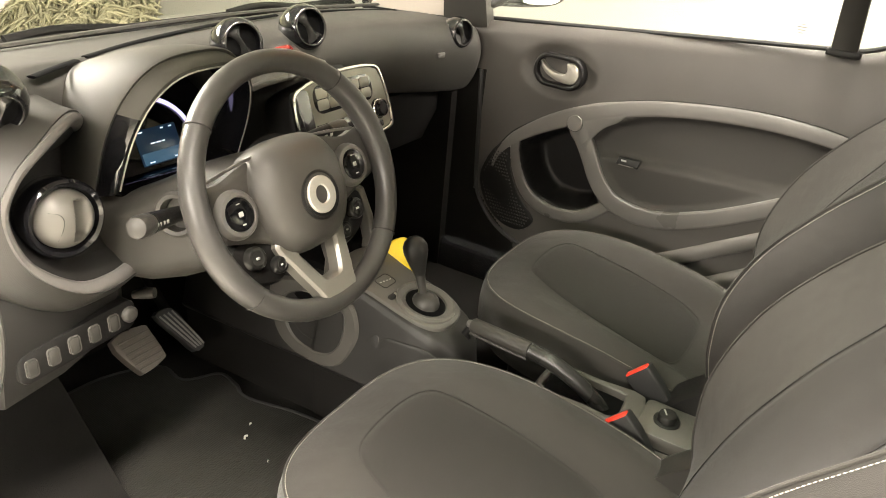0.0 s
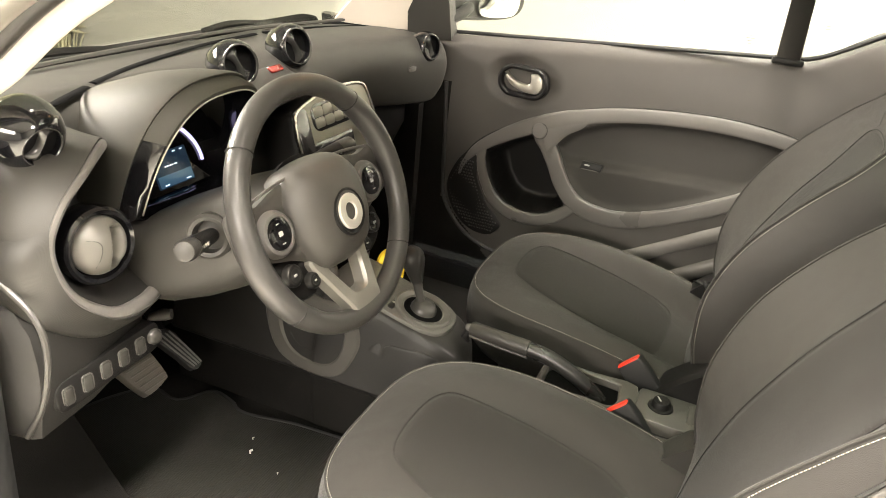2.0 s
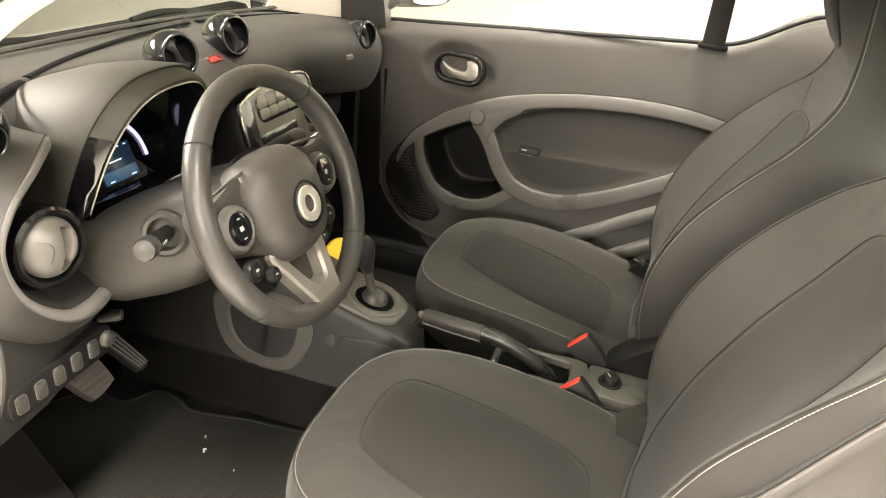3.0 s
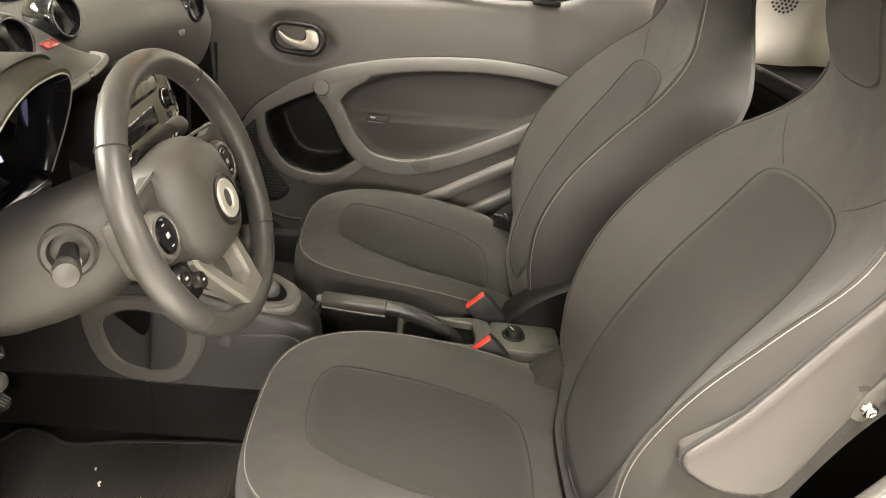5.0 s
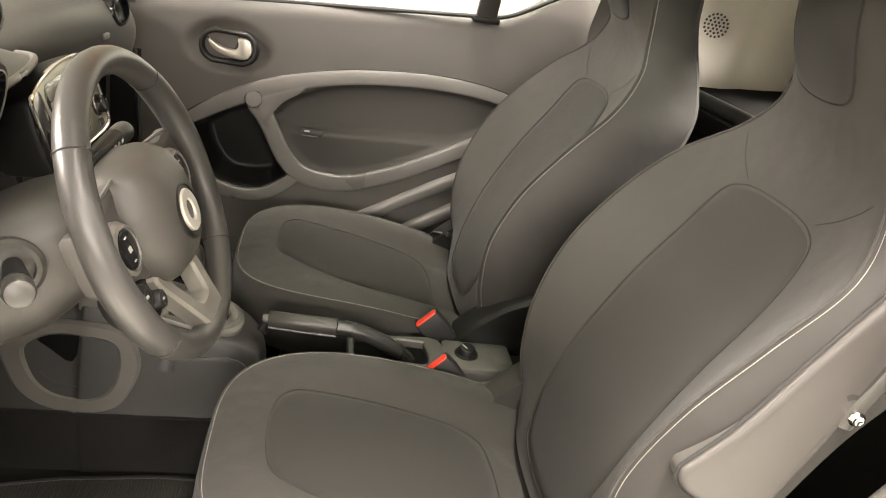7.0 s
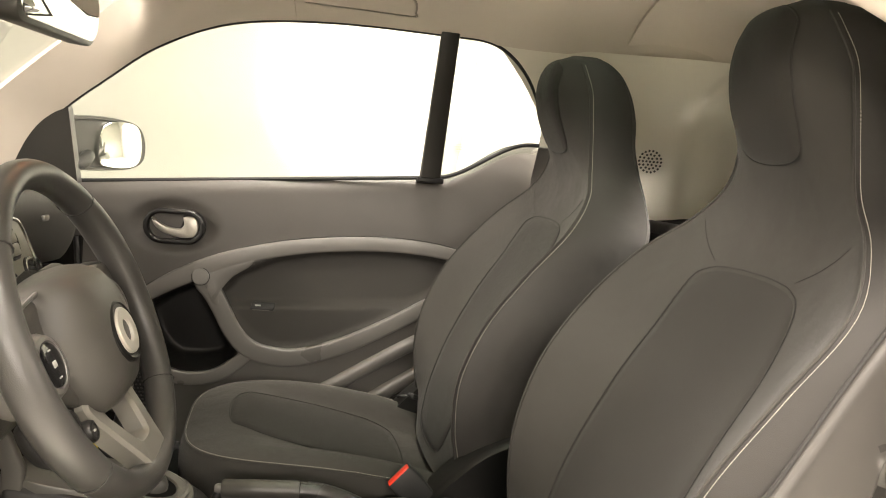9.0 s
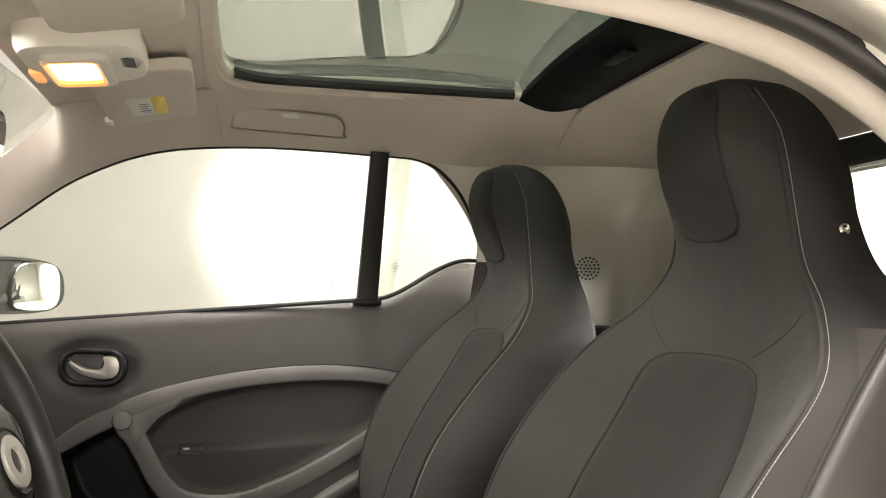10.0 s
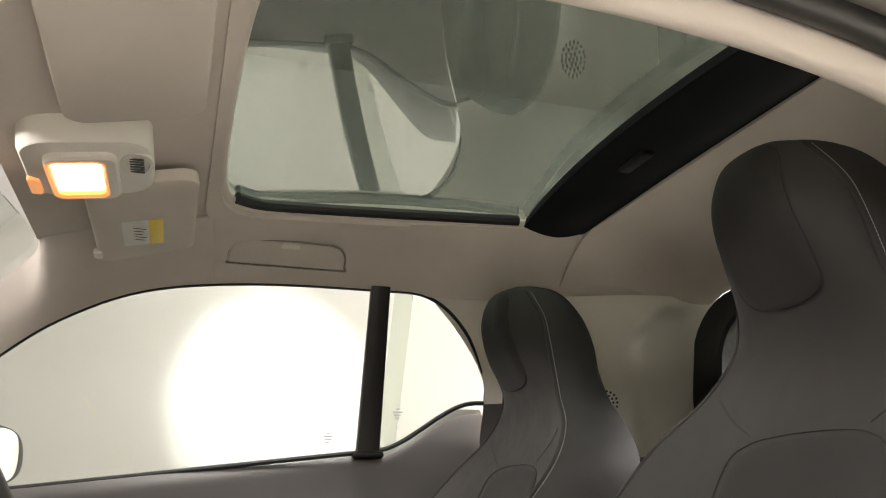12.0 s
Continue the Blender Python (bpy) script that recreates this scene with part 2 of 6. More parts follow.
def rrect(w, h, r, n=5):
    out = []
    for cx, cy, a0 in ((w / 2 - r, h / 2 - r, 0), (-w / 2 + r, h / 2 - r, 90), (-w / 2 + r, -h / 2 + r, 180), (w / 2 - r, -h / 2 + r, 270)):
        for k in range(n + 1):
            a = radians(a0 + 90 * k / n)
            out.append((cx + r * math.cos(a), cy + r * math.sin(a)))
    return out


def inset(pts, d):
    n, out = len(pts), []
    area = sum(pts[i][0] * pts[(i + 1) % n][1] - pts[(i + 1) % n][0] * pts[i][1] for i in range(n))
    s = 1 if area > 0 else -1
    for i in range(n):
        (ax, ay), (x, y), (bx, by) = pts[i - 1], pts[i], pts[(i + 1) % n]
        dx, dy = bx - ax, by - ay
        l = math.hypot(dx, dy) or 1
        out.append((x - s * dy / l * d, y + s * dx / l * d))
    return out


def plate(bm, outline, f, h0, h1, bev=0.003):
    """A slab with the outline in the face map f, from h0 to h1, its upper edge rounded."""
    pts = [(p[0], p[1]) for p in outline]
    q = bev * 0.7
    rings = [[f(x, y, h0) for x, y in pts], [f(x, y, h1 - bev) for x, y in pts],
             [f(x, y, h1 - bev * 0.3) for x, y in inset(pts, bev * 0.3)], [f(x, y, h1) for x, y in inset(pts, bev)]]
    return loft(bm, rings)


def ringplate(bm, outer, inner, f, h0, h1, bev=0.002):
    """A slab with a hole: outer and inner outlines of one count of points."""
    rings = [[f(x, y, h0) for x, y in outer], [f(x, y, h1 - bev) for x, y in outer], [f(x, y, h1) for x, y in inset(outer, bev)],
             [f(x, y, h1) for x, y in inset(inner, -bev)], [f(x, y, h1 - bev) for x, y in inner], [f(x, y, h0) for x, y in inner]]
    rings.append(rings[0])
    return loft(bm, rings, cap=False)


def rbox(bm, c, size, r=0.004, rot=(0, 0, 0)):
    m = Euler([radians(a) for a in rot]).to_matrix()
    x, y, z = size
    o = rrect(x, y, min(r * 1.2, x * 0.45, y * 0.45), 3)
    f = lambda p, q, h: Vector(c) + m @ Vector((p, q, h))
    rings = [[f(p, q, -z / 2) for p, q in inset(o, r)], [f(p, q, -z / 2 + r * 0.3) for p, q in inset(o, r * 0.3)], [f(p, q, -z / 2 + r) for p, q in o],
             [f(p, q, z / 2 - r) for p, q in o], [f(p, q, z / 2 - r * 0.3) for p, q in inset(o, r * 0.3)], [f(p, q, z / 2) for p, q in inset(o, r)]]
    return loft(bm, rings)


def sheet(bm, grid, thick):
    """A skin through the grid of points, its thickness on the side away from the middle of the cabin."""
    g = [[Vector(p) for p in row] for row in grid]
    n, m = len(g), len(g[0])
    mid = g[n // 2][m // 2]
    du = g[min(n // 2 + 1, n - 1)][m // 2] - g[max(n // 2 - 1, 0)][m // 2]
    dv = g[n // 2][min(m // 2 + 1, m - 1)] - g[n // 2][max(m // 2 - 1, 0)]
    thick = math.copysign(thick, du.cross(dv).dot(mid - Vector((0, 0.2, 0.65))))

    def nrm(i, j):
        du = g[min(i + 1, n - 1)][j] - g[max(i - 1, 0)][j]
        dv = g[i][min(j + 1, m - 1)] - g[i][max(j - 1, 0)]
        c = du.cross(dv)
        return c.normalized() if c.length > 1e-9 else Vector((0, 0, 1))

    top = [[bm.verts.new(g[i][j]) for j in range(m)] for i in range(n)]
    bot = [[bm.verts.new(g[i][j] + nrm(i, j) * thick) for j in range(m)] for i in range(n)]
    for i in range(n - 1):
        for j in range(m - 1):
            bm.faces.new((top[i][j], top[i][j + 1], top[i + 1][j + 1], top[i + 1][j]))
            bm.faces.new((bot[i][j], bot[i + 1][j], bot[i + 1][j + 1], bot[i][j + 1]))
    edge = [(i, 0) for i in range(n)] + [(n - 1, j) for j in range(1, m)] + [(i, m - 1) for i in range(n - 2, -1, -1)] + [(0, j) for j in range(m - 2, 0, -1)]
    for (a, b), (c, d) in zip(edge, edge[1:] + edge[:1]):
        bm.faces.new((top[a][b], top[c][d], bot[c][d], bot[a][b]))
    return bm


def span(a, b, n, bulge=(0, 0, 0)):
    """Rows of points from the line a to the line b, pushed out by bulge in between."""
    bulge = Vector(bulge)
    return [[p.lerp(q, k / n) + bulge * math.sin(math.pi * k / n) for p, q in zip(a, b)] for k in range(n + 1)]


def mirrored(grid):
    return [[Vector((-p[0], p[1], p[2])) for p in row] for row in grid]


def B():
    return bmesh.new()


def arc(f, r, a0, a1, n=24, h=0.0):
    return [f(r * math.cos(radians(a0 + (a1 - a0) * k / n)), r * math.sin(radians(a0 + (a1 - a0) * k / n)), h) for k in range(n + 1)]


def dashes(bm, pts, length, gap, r):
    """Short stitches laid along a line."""
    at, on, seg = 0.0, [], []
    total = [0.0]
    for p, q in zip(pts, pts[1:]):
        total.append(total[-1] + (q - p).length)

    def where(s):
        for i in range(len(pts) - 1):
            if total[i + 1] >= s:
                return pts[i].lerp(pts[i + 1], (s - total[i]) / max(1e-9, total[i + 1] - total[i]))
        return pts[-1]

    s = 0.0
    while s + length < total[-1]:
        tube(bm, [where(s), where(s + length * 0.5) , where(s + length)], [r * 0.6, r, r * 0.6], 5)
        s += length + gap
    return bm


def ease(t):
    t = max(0.0, min(1.0, t))
    return t * t * (3 - 2 * t)


def outline2(pts, n=6):
    return [(p.x, p.y) for p in cr([(x, y, 0) for x, y in pts], n, True)]


# ---- the room outside ----
def slab(name, c, size, material, label, category):
    bm = B()
    rbox(bm, c, size, 0.01)
    return setting(name, bm, material, label, category)


slab("ground", (0, 0, -0.43), (12.4, 12.4, 0.2), M_GROUND, "pale smooth resin floor of the sales hall", "floor")
slab("wall_east", (2.4, 0, 1.2), (0.2, 12.4, 3.06), M_WALL, "cream white wall behind the passenger side, lit by a spot", "wall")
slab("wall_west", (-6.1, 0, 1.2), (0.2, 12.0, 3.06), M_WALL, "cream white wall behind the driver side", "wall")
slab("wall_north", (-1.85, 4.15, 1.2), (8.3, 0.2, 3.06), M_OLIVE, "dull olive wall ahead of the car", "wall")
slab("wall_south", (-1.85, -5.6, 1.2), (8.3, 0.2, 3.06), M_WALL, "cream white wall behind the car", "wall")
slab("ceiling", (0, 0, 2.83), (12.4, 12.4, 0.2), M_WALL, "plain white ceiling of the hall", "ceiling")



def build_reeds():
    rng = random.Random(4)
    bm = B()
    for k in range(420):
        x = 1.42 + 0.8 * rng.random()
        y = 3.80 + 0.20 * rng.random()
        top = 0.05 + 0.16 * rng.random() - 0.10 * max(0.0, 1.6 - x)
        lean = rng.uniform(-0.16, 0.16)
        tube(bm, cr([(x, y, -0.33), (x + lean * 0.4, y, -0.1), (x + lean, y - 0.03, top), (x + lean * 2.2, y - 0.07, top - 0.03)], 3), [0.005] * 6 + [0.007, 0.009, 0.007, 0.003], 5)
    tagged(part("dry_reeds", bm, M_STRAW), "pale dry reeds heaped along the olive wall", "dry plants", kind="stuff")


build_reeds()

spot = new("wall_spot", spot_data)
spot.matrix_world = look(Vector((-1.5, -0.06, 2.62)) * K, Vector((2.3, -0.06, 1.11)) * K)

# ---- car shell ----
# door opening line on the passenger side, from the mirror base over the top to the rear quarter window
G = cr([(0.690, 0.826, 0.69), (0.658, 0.772, 0.825), (0.610, 0.643, 0.936), (0.574, 0.533, 1.012), (0.547, 0.390, 1.069), (0.535, 0.195, 1.093),
        (0.533, -0.050, 1.097), (0.537, -0.174, 1.090), (0.565, -0.265, 1.028), (0.612, -0.325, 0.931), (0.637, -0.336, 0.881), (0.660, -0.350, 0.815)], 6)
# windscreen edge, header, and sunroof rim
WS = cr([(0.618, 1.03, 0.69), (0.608, 0.905, 0.83), (0.588, 0.790, 0.94), (0.552, 0.660, 1.05), (0.50, 0.585, 1.105), (0.43, 0.565, 1.118)], 6)


def sill_z(y):
    if y > -0.09:
        return 0.770 - 0.098 * y
    k = min(1.0, (-0.09 - y) / 0.22)
    return 0.779 + 0.100 * (3 * k * k - 2 * k ** 3)


def build_shell():
    # A-pillar: between the door opening and the windscreen, on to the corner of the roof
    inner = WS + cr([(0.43, 0.565, 1.118), (0.40, 0.47, 1.135), (0.375, 0.36, 1.152), (0.37, 0.285, 1.162)], 6)[1:]
    ng = 44
    pick = lambda line, u: line[int(u)].lerp(line[min(int(u) + 1, len(line) - 1)], u - int(u))
    a = [pick(G, i * 28 / ng) for i in range(ng + 1)]
    w = [pick(inner, i * (len(inner) - 1) / ng) for i in range(ng + 1)]
    grid = span(a, w, 6, (-0.002, 0.001, -0.001))
    for nm, g in (("wall_pillar_passenger", grid), ("wall_pillar_driver", mirrored(grid))):
        bm = B()
        sheet(bm, g, 0.03)
        setting(nm, bm, M_LINER, "beige cloth-covered windscreen pillar trim", "pillar trim")
    # roof sides
    tail = cr([(0.537, -0.174, 1.090), (0.530, -0.26, 1.088), (0.520, -0.40, 1.090), (0.500, -0.55, 1.085), (0.465, -0.68, 1.070)], 6)
    top = G[27:43] + tail[1:]
    rim = [Vector((0.37, p.y, 1.162 + 0.040 * min(1, max(0, (0.29 - p.y) / 0.6)) - 0.11 * (max(0, -0.45 - p.y) / 0.33) ** 2)) for p in top]
    grid = span(top, rim, 8, (0.014, 0, 0.008))
    for nm, g in (("ceiling_side_passenger", grid), ("ceiling_side_driver", mirrored(grid))):
        bm = B()
        sheet(bm, g, 0.03)
        setting(nm, bm, M_LINER, "beige cloth headliner beside the sunroof", "headliner")
    # front of the roof
    ys = [0.570 - 0.285 * k / 8 for k in range(9)]
    bm = B()
    front = []
    for i, y in enumerate(ys):
        row = []
        for j in range(25):
            x = -0.44 + 0.88 * j / 24
            z = 1.118 + 0.050 * (0.570 - y) / 0.285
            row.append((x, y, z))
        front.append(row)
    sheet(bm, front, 0.025)
    setting("ceiling_front", bm, M_LINER, "beige cloth headliner above the windscreen", "headliner")
    # rear of the roof
    bm = B()
    rear = []
    for i in range(10):
        y = -0.462 - 0.318 * i / 9
        row = []
        for j in range(25):
            x = -0.50 + 1.0 * j / 24
            row.append((x, y, 1.201 - 0.11 * (i / 9) ** 2 - 0.09 * (max(0.0, abs(x) - 0.34) / 0.16) ** 1.5))
        rear.append(row)
    sheet(bm, rear, 0.025)
    setting("ceiling_rear", bm, M_LINER, "beige cloth headliner above the tailgate", "headliner")
    # painted skin over the headliner
    for nm, g, up in (("outer_skin_roof_front", front, (0, 0.01, 0.034)), ("outer_skin_roof_rear", rear, (0, -0.01, 0.034)), ("outer_skin_roof_passenger", grid, (0.022, 0, 0.034)), ("outer_skin_roof_driver", mirrored(grid), (-0.022, 0, 0.034))):
        bm = B()
        sheet(bm, [[Vector(p) + Vector(up) for p in row] for row in g], 0.006)
        setting(nm, bm, M_PAINT, "dark grey painted roof skin", "car body")
    # rear corner panels
    zs = [0.62 + 0.48 * k / 40 for k in range(41)]
    grid = []
    for z in zs:
        lean = 0.42 * max(0, z - 0.80)
        y0 = -0.330 if z < 0.90 else -0.330 + 0.15 * ((z - 0.90) / 0.19) ** 1.5
        q = [(0.668 - lean * 1.0, y0, z), (0.625 - lean * 0.9, min(y0 - 0.03, -0.40), z), (0.558 - lean * 0.5, min(y0 - 0.08, -0.465), z), (0.488 - lean * 0.2, -0.546, z),
             (0.452 - lean * 0.1, -0.62, z), (0.428, -0.69, z), (0.416, -0.745, z), (0.372, -0.792, z)]
        row = []
        for v in cr(q, 8):
            crown = 1.030 + 0.058 * ease((-0.612 - v.y) / 0.09)
            deep = ease((-0.590 - v.y) / 0.060) * ease((crown - z) / 0.050)
            row.append(v + Vector((0.020, 0.004, 0)) * deep)
        grid.append(row)
    for nm, g, t in (("wall_rear_corner_passenger", grid, 0.03), ("wall_rear_corner_driver", mirrored(grid), 0.03)):
        bm = B()
        sheet(bm, g, t)
        setting(nm, bm, M_PALE, "pale moulded rear corner trim panel", "trim panel")
    # dark trim that carries the sill line on behind the side window
    for nm, sg in (("trim_quarter_passenger", 1), ("trim_quarter_driver", -1)):
        bm = B()
        sheet(bm, [[Vector((sg * (p.x - 0.010 - 0.42 * max(0.0, z - 0.80)), p.y + 0.006, z)) for p in cr([(0.668, -0.332, 0), (0.658, -0.352, 0), (0.628, -0.398, 0), (0.590, -0.436, 0), (0.556, -0.466, 0)], 5)] for z in (0.60, 0.70, 0.80, 0.84, 0.868, 0.876)], 0.008)
        setting(nm, bm, M_DOOR, "dark grey trim below the rear quarter window", "trim panel")
    # rear window frame, glass and the shelf below
    bm = B()
    out = rrect(0.885, 0.36, 0.14, 8)
    inn = rrect(0.69, 0.255, 0.10, 8)
    f = basis((0, -0.755, 0.908), (0, 1, 0.12))
    ringplate(bm, out, inn, f, -0.03, 0.012, 0.006)
    fr = setting("window_rear", bm, M_RUBBER, "black rubber-sealed tailgate window frame", "window")
    bm = B()
    plate(bm, inn, f, -0.012, -0.008, 0.001)
    p = part("pane", bm, M_GLASS, fr)
    p.visible_shadow = False
    bm = B()
    rbox(bm, (0, -0.62, 0.715), (1.24, 0.30, 0.05), 0.015, (-8, 0, 0))
    setting("parcel_shelf", bm, M_CARPET, "black carpeted ledge behind the seats", "shelf")
    # unseen panel, added to keep the lit corner trim dark behind the seats
    bm = B()
    rbox(bm, (0, -0.515, 0.35), (1.26, 0.02, 0.70), 0.006)
    setting("wall_luggage_filler", bm, M_CARPET, "added black panel closing the space below the luggage ledge", "partition")
    bm = B()
    tube(bm, cr([(-0.60, -0.49, 0.72), (0, -0.50, 0.73), (0.60, -0.49, 0.72)], 8), 0.018, 12)
    setting("shelf_roll", bm, M_HARD, "dark roller cover across the luggage space", "roller cover")
    # floor pan, bulkhead, sills and outer skins
    for nm, c, s, m, lab, cat in (
            ("floor", (0, 0.15, -0.01), (1.30, 1.95, 0.06), M_CARPET, "black carpeted car floor", "floor"),
            ("bulkhead", (0, 1.12, 0.36), (1.30, 0.06, 0.66), M_CARPET, "dark carpeted bulkhead in the footwell", "bulkhead"),
            ("wall_rear", (0, -0.80, 0.37), (1.30, 0.06, 0.72), M_CARPET, "dark lining of the tail", "wall"),
            ("sill_driver", (-0.70, 0.10, 0.03), (0.12, 1.5, 0.14), M_PAINT, "dark painted door sill", "door sill"),
            ("sill_passenger", (0.70, 0.10, 0.03), (0.12, 1.5, 0.14), M_PAINT, "dark painted door sill", "door sill")):
        bm = B()
        rbox(bm, c, s, 0.012)
        setting(nm, bm, m, lab, cat)
    # footwell sides
    bm = B()
    sheet(bm, [[(-0.635 + 0.02 * (k / 6) , 0.76 + 0.35 * j / 6, 0.02 + 0.52 * k / 6) for j in range(7)] for k in range(7)], 0.03)
    setting("wall_footwell_driver", bm, M_CARPET, "dark carpet on the footwell side", "footwell side")
    bm = B()
    sheet(bm, [[(0.635 - 0.02 * (k / 6), 0.76 + 0.35 * j / 6, 0.02 + 0.5 * k / 6) for j in range(7)] for k in range(7)], -0.03)
    setting("wall_footwell_passenger", bm, M_CARPET, "dark carpet on the footwell side", "footwell side")
    # lining, seal and painted edge round the driver's open door
    rail = cr([(-0.628, 0.90, 0.680), (-0.618, 0.80, 0.745), (-0.605, 0.70, 0.808), (-0.588, 0.60, 0.893), (-0.562, 0.45, 0.980), (-0.545, 0.27, 1.028), (-0.533, 0.05, 1.046), (-0.528, -0.12, 1.040),
               (-0.533, -0.25, 1.010), (-0.552, -0.350, 0.940), (-0.590, -0.385, 0.830), (-0.630, -0.345, 0.72), (-0.655, -0.285, 0.62), (-0.662, -0.225, 0.53), (-0.664, -0.14, 0.41), (-0.666, -0.06, 0.28), (-0.668, 0.0, 0.08)], 6)
    bm = B()
    tube(bm, rail[:55], 0.018, 14)
    setting("wall_door_rail_driver", bm, M_LINER, "beige cloth lining along the open driver door frame", "door frame lining")
    bm = B()
    tube(bm, [p + Vector((-0.031, 0.0, 0.012)) for p in rail], 0.015, 10)
    setting("door_seal", bm, M_GREYP, "dark grey rubber seal round the open driver door frame", "door seal")
    bm = B()
    tube(bm, [p + Vector((-0.078, 0.0, 0.030)) for p in rail], 0.034, 12)
    setting("door_frame", bm, M_SILVER, "grey painted roof rail and pillar edge", "door frame")
    # hinge pillar ahead of the driver's door
    bm = B()
    post = cr([(-0.70, 0.74, 0.05), (-0.70, 0.735, 0.35), (-0.70, 0.73, 0.55), (-0.69, 0.74, 0.70)], 5)
    tube(bm, post, 0.05, 12)
    setting("hinge_pillar", bm, M_RUBBER, "dark painted hinge pillar beside the dashboard", "pillar")
    # body skins that close the car outside
    for nm, c, s in (("outer_skin_front", (0, 1.42, 0.13), (1.40, 0.55, 0.70)), ("outer_skin_rear", (0, -0.98, 0.20), (1.44, 0.30, 0.96))):
        bm = B()
        rbox(bm, c, s, 0.10)
        setting(nm, bm, M_PAINT, "dark grey painted car body", "car body")
    bm = B()
    sheet(bm, [[(0.80 - 0.10 * abs(k / 6 - 0.5) ** 2 * 2, -0.85 + 2.0 * j / 10, -0.18 + 0.86 * k / 6) for j in range(11)] for k in range(7)], 0.02)
    setting("outer_skin_passenger", bm, M_PAINT, "dark grey painted car side", "car body")


build_shell()


# ---- windscreen, side glass, sunroof ----
def build_glass():
    bm = B()
    rows = []
    for k in range(9):
        t = k / 8
        p = WS[round(t * (len(WS) - 1))]
        rows.append([(x * (p.x + 0.004), p.y + 0.10 * (1 - x * x) * (1 - 0.6 * t), p.z + 0.004) for x in (-1 + 2 * j / 16 for j in range(17))])
    sheet(bm, rows, 0.005)
    ob = setting("window_screen", bm, M_GLASS, "clear curved windscreen", "windscreen")
    ob.visible_shadow = False
    # passenger door glass
    lean = lambda z: 0.694 - 0.48 * (z - 0.77)
    top = [(p.y, p.z + 0.006) for p in G[1:41]]
    ys = [y for y, z in top]
    bm = B()
    rows = []
    for k in range(7):
        row = []
        for y, z in top:
            z0 = sill_z(y) - 0.03
            zz = z0 + (max(z, z0 + 0.01) - z0) * k / 6
            row.append((lean(zz) + 0.004, y, zz))
        rows.append(row)
    sheet(bm, rows, 0.004)
    w = setting("window_door", bm, M_GLASS, "clear passenger door window", "window")
    w.visible_shadow = False
    # quarter glass
    bm = B()
    rows = []
    seg = [p for p in G[38:64]]
    for k in range(7):
        row = []
        for p in seg:
            z0 = sill_z(p.y) - 0.02
            zz = z0 + (max(p.z, z0 + 0.01) - z0) * k / 6
            row.append((lean(zz) + 0.012, p.y, zz))
        rows.append(row)
    sheet(bm, rows, 0.004)
    w2 = setting("window_quarter", bm, M_GLASS, "small rear quarter window", "window")
    w2.visible_shadow = False
    # rubber run round the glass
    bm = B()
    tube(bm, [p + Vector((0.004, 0, 0.0)) for p in G[:66]], 0.0038, 8)
    part("seal", bm, M_RUBBER, w)
    bm = B()
    tube(bm, [(lean(sill_z(y)) - 0.006, y, sill_z(y) + 0.002) for y in [0.73 - 1.06 * k / 50 for k in range(51)]], 0.005, 8)
    part("sill_seal", bm, M_RUBBER, w)
    # division bar between the panes
    bm = B()
    f0, f1 = Vector((0.688, -0.0775, 0.770)), Vector((0.531, -0.0645, 1.102))
    rings = []
    for k in range(9):
        c = f0.lerp(f1, k / 8)
        hw = 0.0255 - 0.005 * k / 8
        rings.append([c + Vector((dx, dy, 0)) for dx, dy in rrect(0.022, hw * 2, 0.006, 2)])
    loft(bm, rings)
    setting("window_post", bm, M_GREYP, "black upright bar between the side windows", "window bar")
    bm = B()
    rbox(bm, (0.684, -0.0775, 0.7735), (0.03, 0.066, 0.014), 0.004)
    setting("window_post_foot", bm, M_HARD, "black plastic foot of the window bar", "window bar")
    # printed marks on glass: plain bars
    for y0, z0, s in ((0.01, 0.798, 1.0), (-0.135, 0.848, 1.0)):
        bm = B()
        for k in range(4):
            z = z0 + 0.006 * k
            rbox(bm, (lean(z) - 0.001, y0, z), (0.0008, 0.010 + 0.006 * ((k * 7) % 3), 0.0022), 0.0002)
        tagged(part("glass_mark", bm, M_INK), "small grey printed mark on the window glass", "glass mark")
    # sunroof
    bm = B()
    rows = []
    for i in range(9):
        y = 0.32 - 0.79 * i / 8
        rows.append([(x, y, 1.200 + 0.04 * i / 8 + 0.015 * math.sin(math.pi * i / 8) - 0.02 * (x / 0.4) ** 2) for x in (-0.43 + 0.86 * j / 12 for j in range(13))])
    sheet(bm, rows, 0.006)
    ob = setting("window_roof", bm, M_TINT, "large dark tinted fixed glass roof", "sunroof")
    # black gasket round the opening
    bm = B()
    half = [(0.0, 0.286), (0.16, 0.284), (0.27, 0.276), (0.335, 0.256), (0.361, 0.212), (0.367, 0.125), (0.369, 0.03), (0.370, -0.08), (0.370, -0.30), (0.36, -0.455)]
    edge = half + [(-x, y) for x, y in half[:0:-1]]
    loop = cr([(x, y, 1.166 + 0.036 * (0.28 - y) / 0.73) for x, y in edge], 6, True)
    line = loop
    for sg in (-1, 1):
        tube(bm, cr([(sg * x * 0.975, y - 0.008, 1.186 + 0.036 * (0.28 - y) / 0.73) for x, y in half[3:9]], 4), 0.011, 8)
    part("gasket", bm, M_RUBBER, ob)
    bm = B()
    inner = [(p.x * 1.01, p.y + 0.002, p.z + 0.018) for p in line]
    tube(bm, inner, 0.011, 10, closed=True)
    part("opening_lining", bm, M_LINER, ob)
